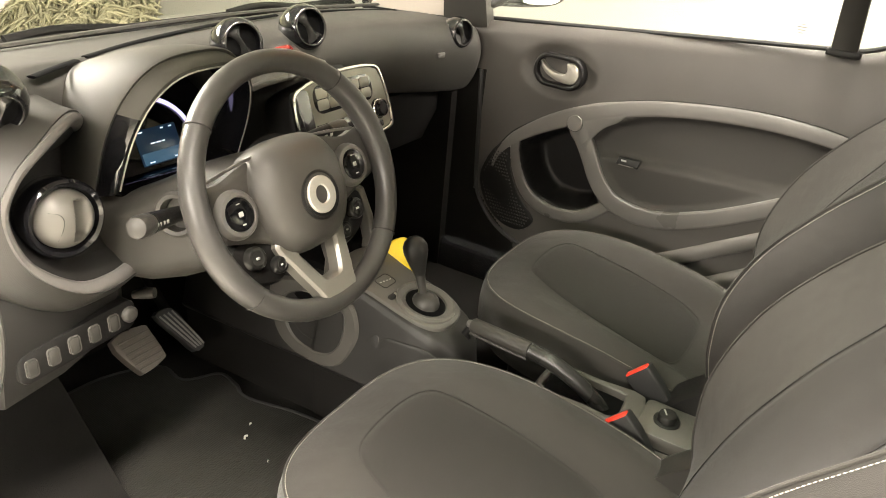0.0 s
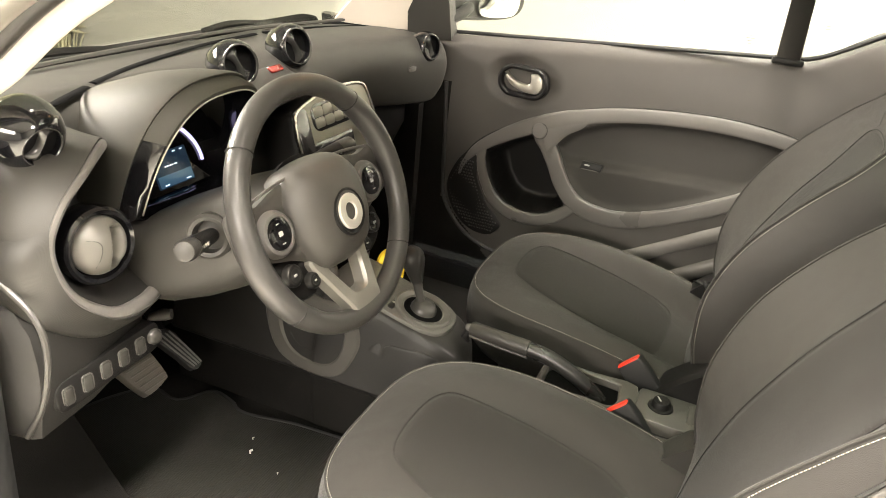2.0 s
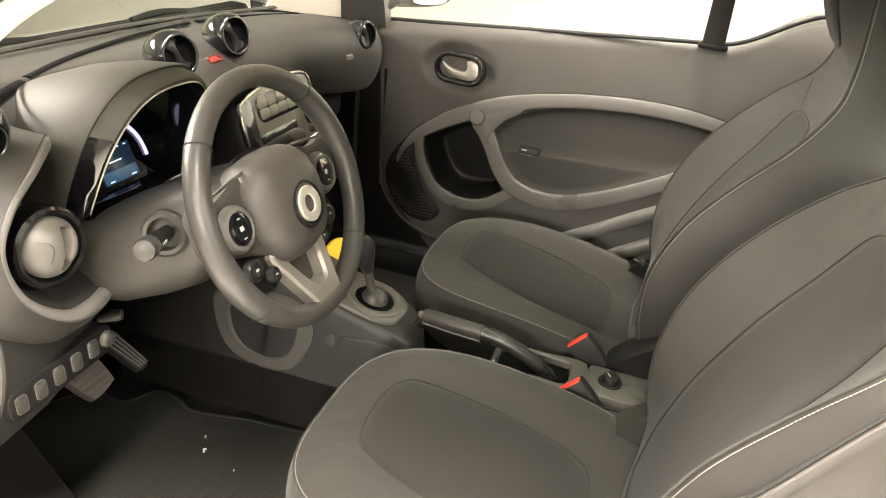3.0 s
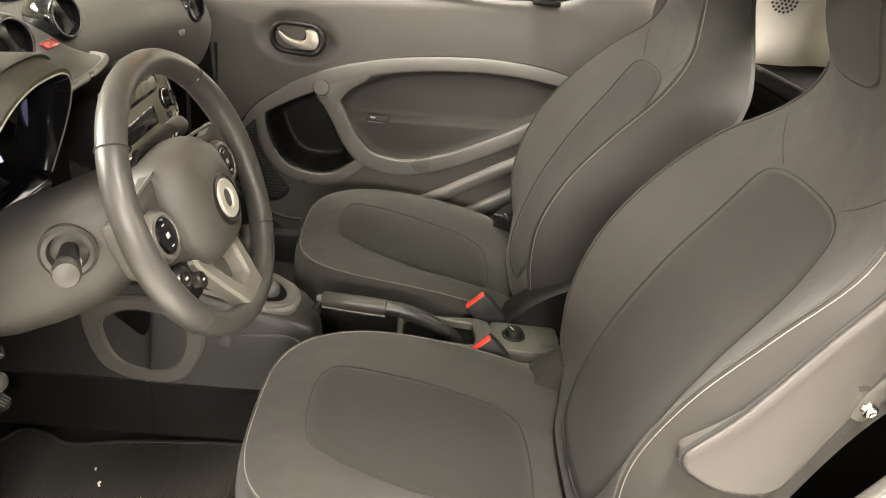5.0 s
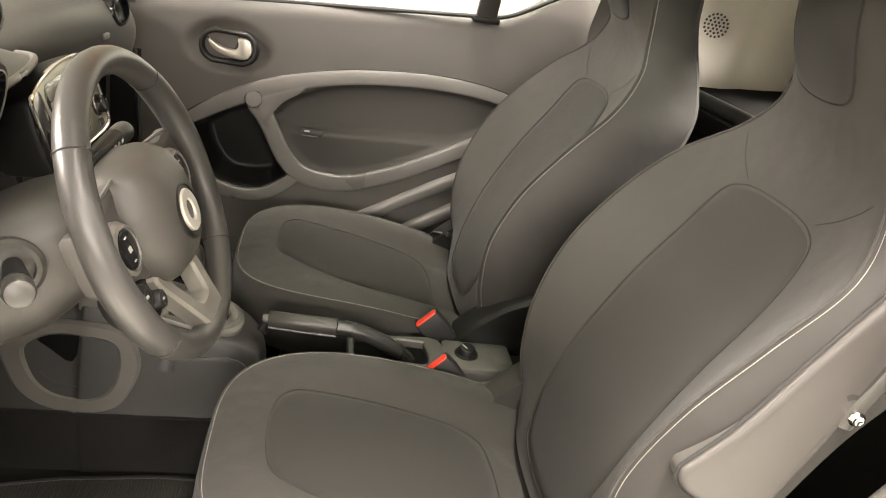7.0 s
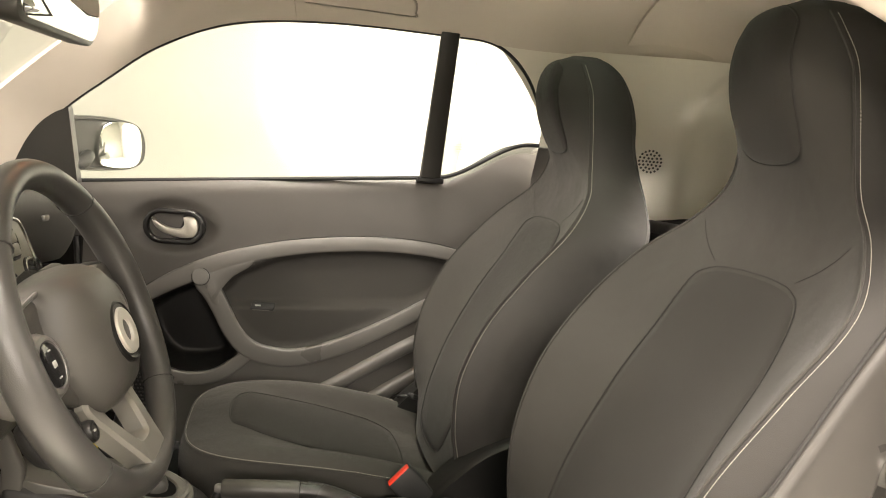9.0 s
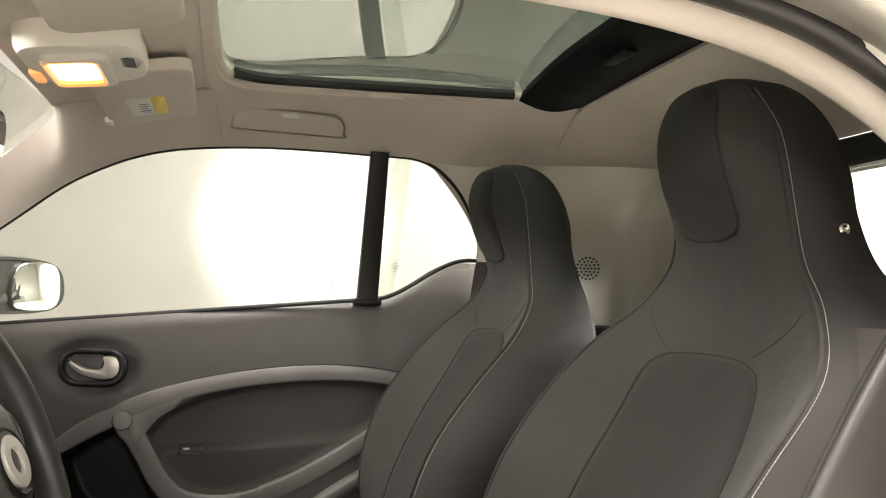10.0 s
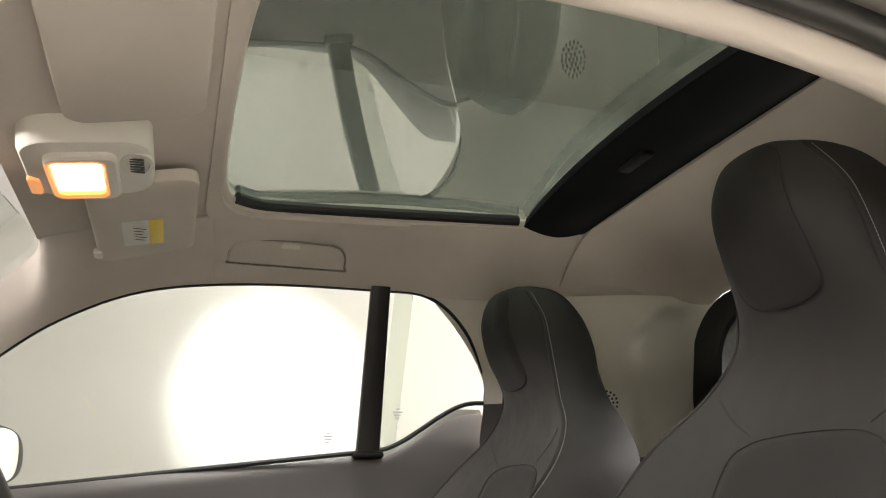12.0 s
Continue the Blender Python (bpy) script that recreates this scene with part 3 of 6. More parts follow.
    # headliner filling the rounded front corners of the opening
    for sg in (1, -1):
        rim = cr([(sg * x, y, 1.164 + 0.036 * (0.28 - y) / 0.73) for x, y in half[0:8]], 4)
        wide = cr([(sg * x, y, 1.162 + 0.036 * (0.28 - y) / 0.73) for x, y in ((0.0, 0.30), (0.15, 0.30), (0.27, 0.30), (0.36, 0.295), (0.385, 0.25), (0.388, 0.15), (0.388, 0.04), (0.388, -0.08))], 4)
        bm = B()
        sheet(bm, span(rim, wide, 3), 0.012)
        setting("ceiling_corner", bm, M_LINER, "beige cloth headliner at the rounded sunroof corner", "headliner")
    # rolled sunshade
    sh = thing("roof_sunshade", (0, -0.39, 1.18), "black fabric sunshade cassette rolled up behind the glass roof", "sunshade")
    bm = B()
    rows = []
    for i in range(9):
        t = i / 8
        y = -0.325 - 0.15 * t
        rows.append([(x, y + 0.03 * (1 - (x / 0.38) ** 2) * (1 - t), 1.204 - 0.016 * math.sin(math.pi * min(1, t * 1.1)) + 0.004 * (1 - (x / .38) ** 2)) for x in (-0.365 + 0.73 * j / 24 for j in range(25))])
    sheet(bm, rows, 0.02)
    part("cassette", bm, M_SHADE, sh)
    bm = B()
    rbox(bm, (0.0, -0.352, 1.190), (0.075, 0.022, 0.008), 0.003)
    part("pull_tab", bm, M_HARD, sh)


build_glass()


# ---- roof fittings ----
def build_roof_things():
    # grab handle moulding above the passenger door
    gh = thing("grab_recess", (0.50, 0.14, 1.12), "beige moulded head-bump pad with a small clip above the door", "roof pad")
    f = basis((0.468, 0.137, 1.138), (-0.50, 0.0, -1), (-1, 0.0, 0.5))
    o = [(-0.110, -0.034), (0.0, -0.034), (0.110, -0.034), (0.113, -0.024), (0.110, 0.004), (0.098, 0.024), (0.080, 0.032), (0.05, 0.034), (0, 0.035), (-0.05, 0.034), (-0.080, 0.032), (-0.098, 0.024), (-0.110, 0.004), (-0.113, -0.024)]
    o = [(p.x, p.y) for p in cr([(x, y, 0) for x, y in o], 3, True)]
    bm = B()
    plate(bm, o, f, -0.03, 0.006, 0.005)
    part("pad", bm, M_LINER, gh)
    # darker beige line painting the shade round the pad
    bm = B()
    tube(bm, [f(x * 1.01, y * 1.02, 0.001) for x, y in o], 0.0024, 6, closed=True)
    part("pad_gap_shade", bm, M_GAP, gh)
    bm = B()
    rbox(bm, f(0, 0.03, 0.008), (0.012, 0.036, 0.008), 0.003, (0, 35, 0))
    part("clip", bm, M_PALE, gh)
    # sun visors
    for side, group in ((1, ""), (-1, "")):
        v = thing("sun_visor", (side * 0.30, 0.43, 1.10), "beige folded-up sun visor" + (" with paper warning labels" if side > 0 else ""), "sun visor", "sun visors")
        f = basis((0.300 if side > 0 else -0.250, 0.392, 1.118), (0, -0.22, -1), (0, -1, 0))
        bm = B()
        plate(bm, rrect(0.36, 0.160, 0.03, 6), f, -0.012, 0.008, 0.007)
        part("board", bm, M_LINER, v)
        bm = B()
        rbox(bm, f(side * 0.12, -0.08, 0.006), (0.03, 0.014, 0.012), 0.003)
        part("clip", bm, M_PALE, v)
        if side > 0:
            bm = B()
            plate(bm, rrect(0.120, 0.040, 0.002, 2), lambda p, q, h: f(p + 0.030, q - 0.016, h), 0.008, 0.0088, 0.0002)
            lab = part("label_sheet", bm, M_PAPER, v, "white printed paper label")
            bm = B()
            plate(bm, rrect(0.120, 0.022, 0.002, 2), lambda p, q, h: f(p + 0.030, q + 0.016, h), 0.008, 0.0092, 0.0002)
            part("label_sheet", bm, M_YELLOW, v, "yellow warning label")
            bm = B()
            for k in range(5):
                rbox(bm, f(0.002 + 0.014 * k, -0.016, 0.0093), (0.0022, 0.032 - 0.006 * (k % 3), 0.0006), 0.0002)
            part("print", bm, M_INK, v)
    # roof console with reading lamp
    rc = thing("roof_console", (0, 0.49, 1.09), "pale roof console with lit reading lamp and microphone grille", "roof lamp")
    f = basis((0.030, 0.455, 1.118), (0, -0.15, -1), (0, -1, 0))
    bm = B()
    plate(bm, [(p + 0.036, q) for p, q in rrect(0.178, 0.160, 0.040, 7)], f, -0.03, 0.022, 0.014)
    part("housing", bm, M_PALE, rc)
    bm = B()
    plate(bm, rrect(0.115, 0.062, 0.012, 5), lambda p, q, h: f(p + 0.040, q - 0.014, h), 0.014, 0.0245, 0.003)
    part("lens", bm, M_BULB, rc, "glowing warm reading lamp lens")
    bm = B()
    ringplate(bm, [(p + 0.040, q - 0.008) for p, q in rrect(0.140, 0.086, 0.018, 5)], [(p + 0.040, q - 0.014) for p, q in rrect(0.117, 0.064, 0.012, 5)], f, 0.015, 0.0315, 0.003)
    part("lens_frame", bm, M_PALE, rc)
    # rim emits light itself, standing in for lamplight passing through amber plastic
    bm = B()
    ringplate(bm, [(p + 0.040, q - 0.014) for p, q in rrect(0.127, 0.074, 0.016, 5)], [(p + 0.040, q - 0.014) for p, q in rrect(0.112, 0.060, 0.012, 5)], f, 0.015, 0.0325, 0.003)
    part("lens_rim", bm, M_AMBER, rc, "amber rim of the lamp, given a glow of its own")
    for k in range(4):
        bm = B()
        rbox(bm, f(0.001 + 0.026 * k, 0.026, 0.026), (0.018, 0.010, 0.006), 0.002)
        part("switch", bm, M_GREYP, rc)
    bm = B()
    lathe(bm, [(0.026, 0.018), (0.026, 0.024), (0.020, 0.025), (0.0185, 0.0235)], lambda p, q, h: f(p * 1.3 + 0.010, q * 0.8 + 0.058, h), 24)
    part("grille_ring", bm, M_PALE, rc)
    for k in range(6):
        bm = B()
        rbox(bm, f(-0.010 + 0.008 * k, 0.058, 0.0245), (0.0035, 0.018, 0.002), 0.0005)
        part("grille_slot", bm, M_INK, rc)
    bm = B()
    rbox(bm, f(0.075, -0.070, 0.018), (0.05, 0.016, 0.016), 0.004)
    part("warning_lamp", bm, M_AMBER, rc, "small amber lit indicator")
    # rear-view mirror
    mi = thing("rear_view_mirror", (0.03, 0.60, 1.03), "dark-rimmed interior mirror on a short stalk at the windscreen", "mirror")
    f = basis((-0.095, 0.555, 0.975), (-0.10, -1, -0.08))
    bm = B()
    plate(bm, rrect(0.25, 0.075, 0.026, 6), f, -0.022, 0.006, 0.006)
    part("shell", bm, M_GREYP, mi)
    bm = B()
    plate(bm, rrect(0.235, 0.060, 0.022, 6), f, 0.005, 0.0075, 0.001)
    part("glass", bm, M_MIRROR, mi)
    bm = B()
    tube(bm, [f(0, 0.0, -0.02), (-0.06, 0.61, 1.04), (-0.04, 0.615, 1.12)], 0.010, 8)
    part("stalk", bm, M_PALE, mi)
    # speaker holes in the rear corner panel
    gr = thing("speaker_grille", (0.56, -0.585, 0.876), "round pattern of small holes in the pale corner panel", "speaker grille")
    f = basis((0.477, -0.546, 0.867), (-0.87, 0.50, -0.10))
    k = 0
    for r, n in ((0.0, 1), (0.0082, 6), (0.0164, 12), (0.0246, 18)):
        for i in range(n):
            a = 2 * math.pi * i / n
            bm = B()
            lathe(bm, [(0.0025, -0.006), (0.0025, 0.0010), (0.0018, 0.0012), (0.0013, 0.0002)], lambda p, q, h, a=a, r=r: f(r * math.cos(a) + p, r * math.sin(a) + q, h), 8)
            part("hole", bm, M_HUB, gr)


build_roof_things()


# ---- outside mirror and wipers ----
def build_outside():
    m = thing("door_mirror", (0.80, 0.66, 0.74), "dark grey outside mirror on the passenger door", "mirror")
    f = basis((0.868, 0.690, 0.785), (-0.55, -0.84, 0.0))
    o = [(p.x, p.y) for p in cr([(-0.12, -0.045, 0), (-0.115, 0.035, 0), (-0.06, 0.062, 0), (0.05, 0.064, 0), (0.105, 0.04, 0), (0.115, -0.03, 0), (0.07, -0.062, 0), (-0.06, -0.064, 0)], 4, True)]
    bm = B()
    rings = [[f((x - 0.026) * 1.28 * s, y * s, h) for x, y in o] for s, h in ((0.35, -0.10), (0.75, -0.085), (0.95, -0.05), (1.0, -0.01), (0.97, 0.004), (0.88, 0.004), (0.86, -0.004))]
    loft(bm, rings)
    part("housing", bm, M_GREYP, m)
    bm = B()
    plate(bm, [(x * 0.58 + 0.030, y * 0.86) for x, y in o], f, -0.008, 0.006, 0.001)
    part("glass", bm, M_MIRROR, m)
    bm = B()
    tube(bm, [(0.70, 0.735, 0.735), (0.74, 0.72, 0.745), (0.80, 0.725, 0.755)], [0.018, 0.016, 0.016], 10)
    part("arm", bm, M_HARD, m)
    bm = B()
    loft(bm, [[Vector((0.682 + d - 0.18 * (z - 0.7), y, z)) for y, z in ((0.714, 0.684), (0.84, 0.675), (0.84, 0.77), (0.80, 0.85), (0.745, 0.90), (0.732, 0.86))] for d in (-0.008, 0.03)])
    part("sail", bm, M_GREYP, m)
    for x0, x1 in ((-0.50, -0.02), (0.02, 0.46)):
        w = thing("wiper", (x0, 1.04, 0.69), "black windscreen wiper resting at the base of the glass", "wiper", "wipers")
        bm = B()
        tube(bm, cr([(x0, 1.045, 0.688), ((x0 + x1) / 2, 1.090, 0.694), (x1, 1.085, 0.688)], 6), 0.0050, 8)
        part("blade", bm, M_RUBBER, w)
        bm = B()
        tube(bm, cr([((x0 + x1) / 2 - 0.06, 1.090, 0.700), ((x0 + x1) / 2 + 0.06, 1.10, 0.704), (x1 + 0.04, 1.115, 0.680)], 6), 0.0085, 8, flat=0.6)
        part("arm", bm, M_HARD, w)
    bm = B()
    rbox(bm, (0, 1.14, 0.622), (1.25, 0.22, 0.05), 0.02)
    setting("cowl", bm, M_HARD, "black plastic cowl below the windscreen", "cowl")


build_outside()


# ---- dashboard ----
def build_dash():
    d = thing("dashboard", (0, 0.85, 0.40), "dark grey soft-touch dashboard with rounded wing-shaped top", "dashboard")
    # upper wing: a rounded body along x
    keys = [(-0.645, 0.775, 0.700, 0.590), (-0.60, 0.735, 0.712, 0.560), (-0.50, 0.755, 0.716, 0.545), (-0.42, 0.800, 0.716, 0.545), (-0.24, 0.805, 0.716, 0.545), (-0.16, 0.790, 0.716, 0.575), (0.0, 0.785, 0.716, 0.580),
            (0.18, 0.770, 0.716, 0.572), (0.36, 0.745, 0.715, 0.556), (0.50, 0.724, 0.708, 0.540), (0.585, 0.710, 0.698, 0.532), (0.632, 0.703, 0.692, 0.535), (0.655, 0.718, 0.688, 0.545), (0.666, 0.76, 0.684, 0.56)]
    line = cr([Vector((a, b, c)) for a, b, c, e in keys], 4)
    low = cr([Vector((a, b, e)) for a, b, c, e in keys], 4)
    rings = []
    for p, q in zip(line, low):
        yf, zt, zb = p.y, p.z, q.z
        zm = (zt + zb) / 2
        prof = [(1.04, zt - 0.016), (0.95, zt - 0.003), (0.87, zt + 0.004), (yf + 0.045, zt), (yf + 0.014, zt - 0.018), (yf, zt - 0.055), (yf + 0.004, zm - 0.02), (yf + 0.018, zb + 0.02), (yf + 0.045, zb), (0.87, zb + 0.0), (1.03, zb)]
        rings.append([Vector((p.x, v.x, v.y)) for v in cr([(y, z, 0) for y, z in prof], 3)])
    bm = B()
    loft(bm, rings)
    part("upper_wing", bm, M_DASHTOP, d)
    # defroster slot: strips on the skin, the shade inside painted near-black
    bm = B()
    for line in (((-0.456, 0.810, 0.7206), (-0.41, 0.829, 0.7215), (-0.362, 0.848, 0.7218)), ((-0.340, 0.858, 0.7218), (-0.203, 0.903, 0.7212), (0.0, 0.944, 0.7195), (0.18, 0.955, 0.7185)), ((0.21, 0.955, 0.718), (0.36, 0.93, 0.7165), (0.52, 0.885, 0.712))):
        tube(bm, [p - Vector((0, 0, 0.0015)) for p in cr(line, 8)], 0.0075, 6, flat=0.30, up=(0, 0, 1))
    part("defroster_slot", bm, M_VOID, d)
    bm = B()
    tube(bm, cr([(-0.60, 0.985, 0.712), (-0.2, 1.02, 0.712), (0.2, 1.02, 0.712), (0.58, 0.98, 0.704)], 8), 0.009, 6, flat=0.4, up=(0, 0, 1))
    part("glass_edge_trim", bm, M_DASHTOP, d)
    # lower body
    bm = B()
    rings = []
    for k in range(13):
        x = 0.10 + 0.53 * k / 12
        rings.append([Vector((x, y, z)) for y, z in ((0.86, 0.57), (0.80, 0.54), (0.80, 0.47), (0.84, 0.38), (0.92, 0.34), (1.02, 0.36), (1.02, 0.57))])
    loft(bm, rings)
    part("glovebox_face", bm, M_HARD, d)
    # driver side lower panel with switch bank
    bm = B()
    rings = []
    for x, dy, zl in ((-0.650, 0.02, 0.345), (-0.635, 0.0, 0.335), (-0.55, 0.0, 0.345), (-0.46, 0.01, 0.365), (-0.435, 0.03, 0.39), (-0.425, 0.06, 0.41)):
        rings.append([Vector((x, y + dy, z)) for y, z in ((0.90, 0.53), (0.70, 0.53), (0.675, 0.50), (0.668, 0.46), (0.670, 0.40), (0.680, zl + 0.01), (0.70, zl), (0.90, zl + 0.03))])
    loft(bm, rings)
    part("lower_panel", bm, M_LOWER, d)
    # curved fascia round the corner vent: a bowl with a pale lip
    lip = cr([(-0.430, 0.764, 0.659), (-0.462, 0.722, 0.684), (-0.497, 0.690, 0.695), (-0.540, 0.668, 0.685), (-0.592, 0.655, 0.655), (-0.614, 0.652, 0.610), (-0.594, 0.650, 0.545), (-0.535, 0.650, 0.492), (-0.480, 0.655, 0.480), (-0.428, 0.668, 0.482)], 8)
    bowl = [Vector((-0.520, 0.735, 0.582)) + (p - Vector((-0.520, 0.66, 0.582))) * 0.50 for p in lip]
    bm = B()
    sheet(bm, span(lip, bowl, 5, (0, -0.012, 0)), 0.012)
    part("fascia_bowl", bm, M_LOWER, d)
    bm = B()
    tube(bm, lip, 0.0105, 10, flat=0.75)
    part("fascia_lip", bm, M_TRIM, d, "pale satin edge trim")
    up = [Vector((max(p.x - 0.012, -0.642), p.y + 0.095, min(0.690, p.z + 0.014))) for p in lip[:42]]
    bm = B()
    sheet(bm, span(lip[:42], up, 6, (-0.010, -0.012, 0.004)), 0.012)
    part("fascia_top", bm, M_DASHTOP, d)
    side = [p + Vector((-0.025 * (1 if p.x < -0.5 else 0.4), 0.075, -0.014)) for p in lip[28:]]
    bm = B()
    sheet(bm, span(lip[28:], side, 5, (-0.012, -0.016, -0.012)), 0.012)
    part("fascia_rim", bm, M_RIB, d, "finely ribbed outer rim")
    # long edge strip in front of the passenger
    bm = B()
    lipline = cr([(-0.178, 0.684, 0.684), (-0.155, 0.677, 0.690), (-0.11, 0.676, 0.692), (-0.04, 0.684, 0.692), (0.02, 0.702, 0.690), (0.05, 0.735, 0.684)], 6)
    tube(bm, lipline, 0.0055, 8)
    part("cowl_lip", bm, M_TRIM, d, "pale curved lip above the radio")
    bm = B()
    sheet(bm, span(lipline, [Vector((p.x * 1.05, 0.80, 0.702)) for p in lipline], 5, (0, 0, -0.003)), 0.006)
    part("centre_hood", bm, M_GREYP, d)
    bm = B()
    rings = [[Vector((x, y, z)) for y, z in ((0.80, 0.66), (0.765, 0.655), (0.738, 0.63), (0.72, 0.56), (0.715, 0.48), (0.80, 0.46))] for x in (-0.25, -0.15, -0.05, 0.05, 0.13, 0.16)]
    loft(bm, rings)
    part("centre_face", bm, M_HARD, d)
    bm = B()
    rbox(bm, (0.478, 0.724, 0.640), (0.026, 0.008, 0.012), 0.003, (0, 0, -6))
    part("airbag_tag", bm, M_TRIM, d)
    bm = B()
    rbox(bm, (0.006, 0.780, 0.703), (0.038, 0.015, 0.006), 0.0028, (34, 0, 0))
    part("hazard_switch", bm, M_REDLAMP, d, "red triangular hazard switch")
    # end cap edge beside the hinge pillar
    bm = B()
    tube(bm, cr([(-0.652, 0.705, 0.586), (-0.648, 0.645, 0.545), (-0.646, 0.635, 0.488), (-0.645, 0.655, 0.415), (-0.645, 0.692, 0.350)], 6), 0.0042, 8)
    part("end_edge", bm, M_GREYP, d, "grey moulded edge of the end cap")
    # switch bank
    sb = thing("switch_bank", (-0.52, 0.65, 0.41), "row of grey rocker switches in a light frame", "switch panel")
    f = basis((-0.531, 0.668, 0.404), (-0.05, -1, 0.10))
    bm = B()
    plate(bm, [(x, y + 0.10 * x) for x, y in rrect(0.175, 0.044, 0.016, 5)], f, -0.02, 0.006, 0.003)
    part("frame", bm, M_HARD, sb)
    for k in range(5):
        bm = B()
        x = -0.070 + 0.030 * k
        plate(bm, [(x + p, q + 0.10 * x) for p, q in rrect(0.0150, 0.0235, 0.004, 3)], f, 0.004, 0.0095, 0.002)
        part("switch", bm, M_GREYP, sb)
        # lighter ring standing in for the highlight on the switch edge
        bm = B()
        ringplate(bm, [(x + p, q + 0.10 * x) for p, q in rrect(0.0174, 0.0258, 0.005, 3)], [(x + p, q + 0.10 * x) for p, q in rrect(0.0152, 0.0237, 0.004, 3)], f, 0.003, 0.0085, 0.001)
        part("switch_highlight", bm, M_HUB, sb)
    bm = B()
    lathe(bm, [(0.012, 0.0), (0.012, 0.010), (0.009, 0.014), (0.006, 0.015)], lambda p, q, h: f(p + 0.075, q + 0.008, h), 18)
    part("dial", bm, M_GREYP, sb, "small round headlamp dial")


build_dash()


def build_vent(c, n, r, turn=0.0, mouth=0.77, label="round gloss-black ball air vent on the dashboard"):
    v = thing("air_vent", c, label, "air vent", "dashboard air vents")
    f0 = basis(c, n)
    k0 = mouth / 0.77
    rise = 0.43 if mouth > 0.7 else 0.97 * math.sqrt(1 - mouth * mouth)
    f = lambda p, q, h: f0(p * k0, q * k0, (h - r * 0.43) * k0 + r * rise)
    if mouth > 0.7:
        shell = [(r * 0.55, -r * 1.15), (r * 0.86, -r * 0.80), (r * 1.0, -r * 0.30), (r * 1.01, r * 0.02), (r * 0.95, r * 0.26), (r * 0.86, r * 0.40), (r * 0.78, r * 0.44), (r * 0.73, r * 0.40), (r * 0.71, r * 0.10)]
    else:
        shell = [(r * math.sin(radians(a)), -r * math.cos(radians(a))) for a in range(20, 180 - int(math.degrees(math.asin(mouth))), 8)]
        shell += [(r * mouth * 1.02, r * rise), (r * mouth * 0.95, r * (rise - 0.02)), (r * mouth * 0.92, r * (rise - 0.25))]
    bm = B()
    lathe(bm, shell, f0, 40)
    part("housing", bm, M_GLOSS, v)
    bm = B()
    lathe(bm, [(r * 0.80, r * 0.425), (r * 0.785, r * 0.452), (r * 0.755, r * 0.452), (r * 0.735, r * 0.41)], f, 40, cap=False)
    part("ring", bm, M_VENT, v)
    # shallow dish closing the mouth, duct shade painted on it
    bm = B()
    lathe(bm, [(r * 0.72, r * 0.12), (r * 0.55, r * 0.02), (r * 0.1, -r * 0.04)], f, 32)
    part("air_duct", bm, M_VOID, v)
    # hourglass paddle across the mouth, fat at both ends
    ca, sa = math.cos(radians(turn)), math.sin(radians(turn))
    g = lambda p, q, h: f(p * ca - q * sa, p * sa + q * ca, h)
    bm = B()
    rings = []
    for k in range(17):
        q = -0.71 + 1.42 * k / 16
        w = 0.11 + 0.48 * abs(q / 0.71) ** 2.2
        w = min(w, 0.98 * math.sqrt(max(0.0, 0.72 ** 2 - q * q)) + 0.02)
        top = 0.42 * math.sqrt(max(0.02, 1 - (q / 0.9) ** 2))
        rings.append([g(r * x * w, r * q, r * h) for x, h in ((-1, 0.02), (-1, top * 0.45), (-0.6, top * 0.8), (0, top), (0.6, top * 0.8), (1, top * 0.45), (1, 0.02))])
    loft(bm, rings)
    part("paddle", bm, M_VENT, v)
    return v


def build_corner_vent(c, n, r, turn):
    v = thing("air_vent", c, "large round vent with a grey ball in the dashboard corner", "air vent", "dashboard air vents")
    f = basis(c, n)
    bm = B()
    lathe(bm, [(r * 0.6, -r * 1.2), (r * 1.05, -r * 0.6), (r * 1.10, -r * 0.1), (r * 1.08, r * 0.16), (r * 1.0, r * 0.24), (r * 0.90, r * 0.20), (r * 0.84, r * 0.05), (r * 0.82, -r * 0.1)], f, 44)
    part("housing", bm, M_GLOSS, v, "thick gloss black ring")
    ca, sa = math.cos(radians(turn)), math.sin(radians(turn))
    g = lambda p, q, h: f(p * ca - q * sa, p * sa + q * ca, h)
    bm = B()
    rr = r * 0.82
    rings = []
    for i in range(15):
        w = radians(89 - 86 * i / 14)
        rad, hgt = rr * math.sin(w), rr * 0.72 * math.cos(w)
        row = []
        for k in range(56):
            a = 2 * math.pi * k / 56
            p, q = rad * math.cos(a), rad * math.sin(a)
            cut = ease((p / rr - 0.06) / 0.07) * ease((0.80 - p / rr) / 0.55) * ease((0.72 - abs(q) / rr) / 0.25)
            row.append(g(p, q, hgt - rr * 0.66 * cut))
        rings.append(row)
    loft(bm, rings)
    ball = part("ball", bm, M_BALL, v, "satin grey ball with a scooped finger grip", sharp=60)
    bm = B()
    tube(bm, cr([g(rr * p, rr * q, rr * 0.72 * math.sqrt(max(0.0, 1 - p * p - q * q))) for p, q in ((-0.70, 0.35), (-0.42, 0.30), (-0.30, 0.10), (-0.34, -0.25), (-0.42, -0.60))], 5), r * 0.010, 5)
    part("ball_seam", bm, M_LOWER, ball)
    return v


build_vent((-0.092, 0.795, 0.722), (-0.30, -1, 0.25), 0.043, 28)
build_vent((0.092, 0.804, 0.728), (-0.22, -1, 0.25), 0.043, 32)
build_vent((0.562, 0.728, 0.681), (-0.30, -1, 0.15), 0.037, 20)
build_vent((-0.567, 0.724, 0.728), (-0.12, -0.93, -0.28), 0.044, -20, 0.55)
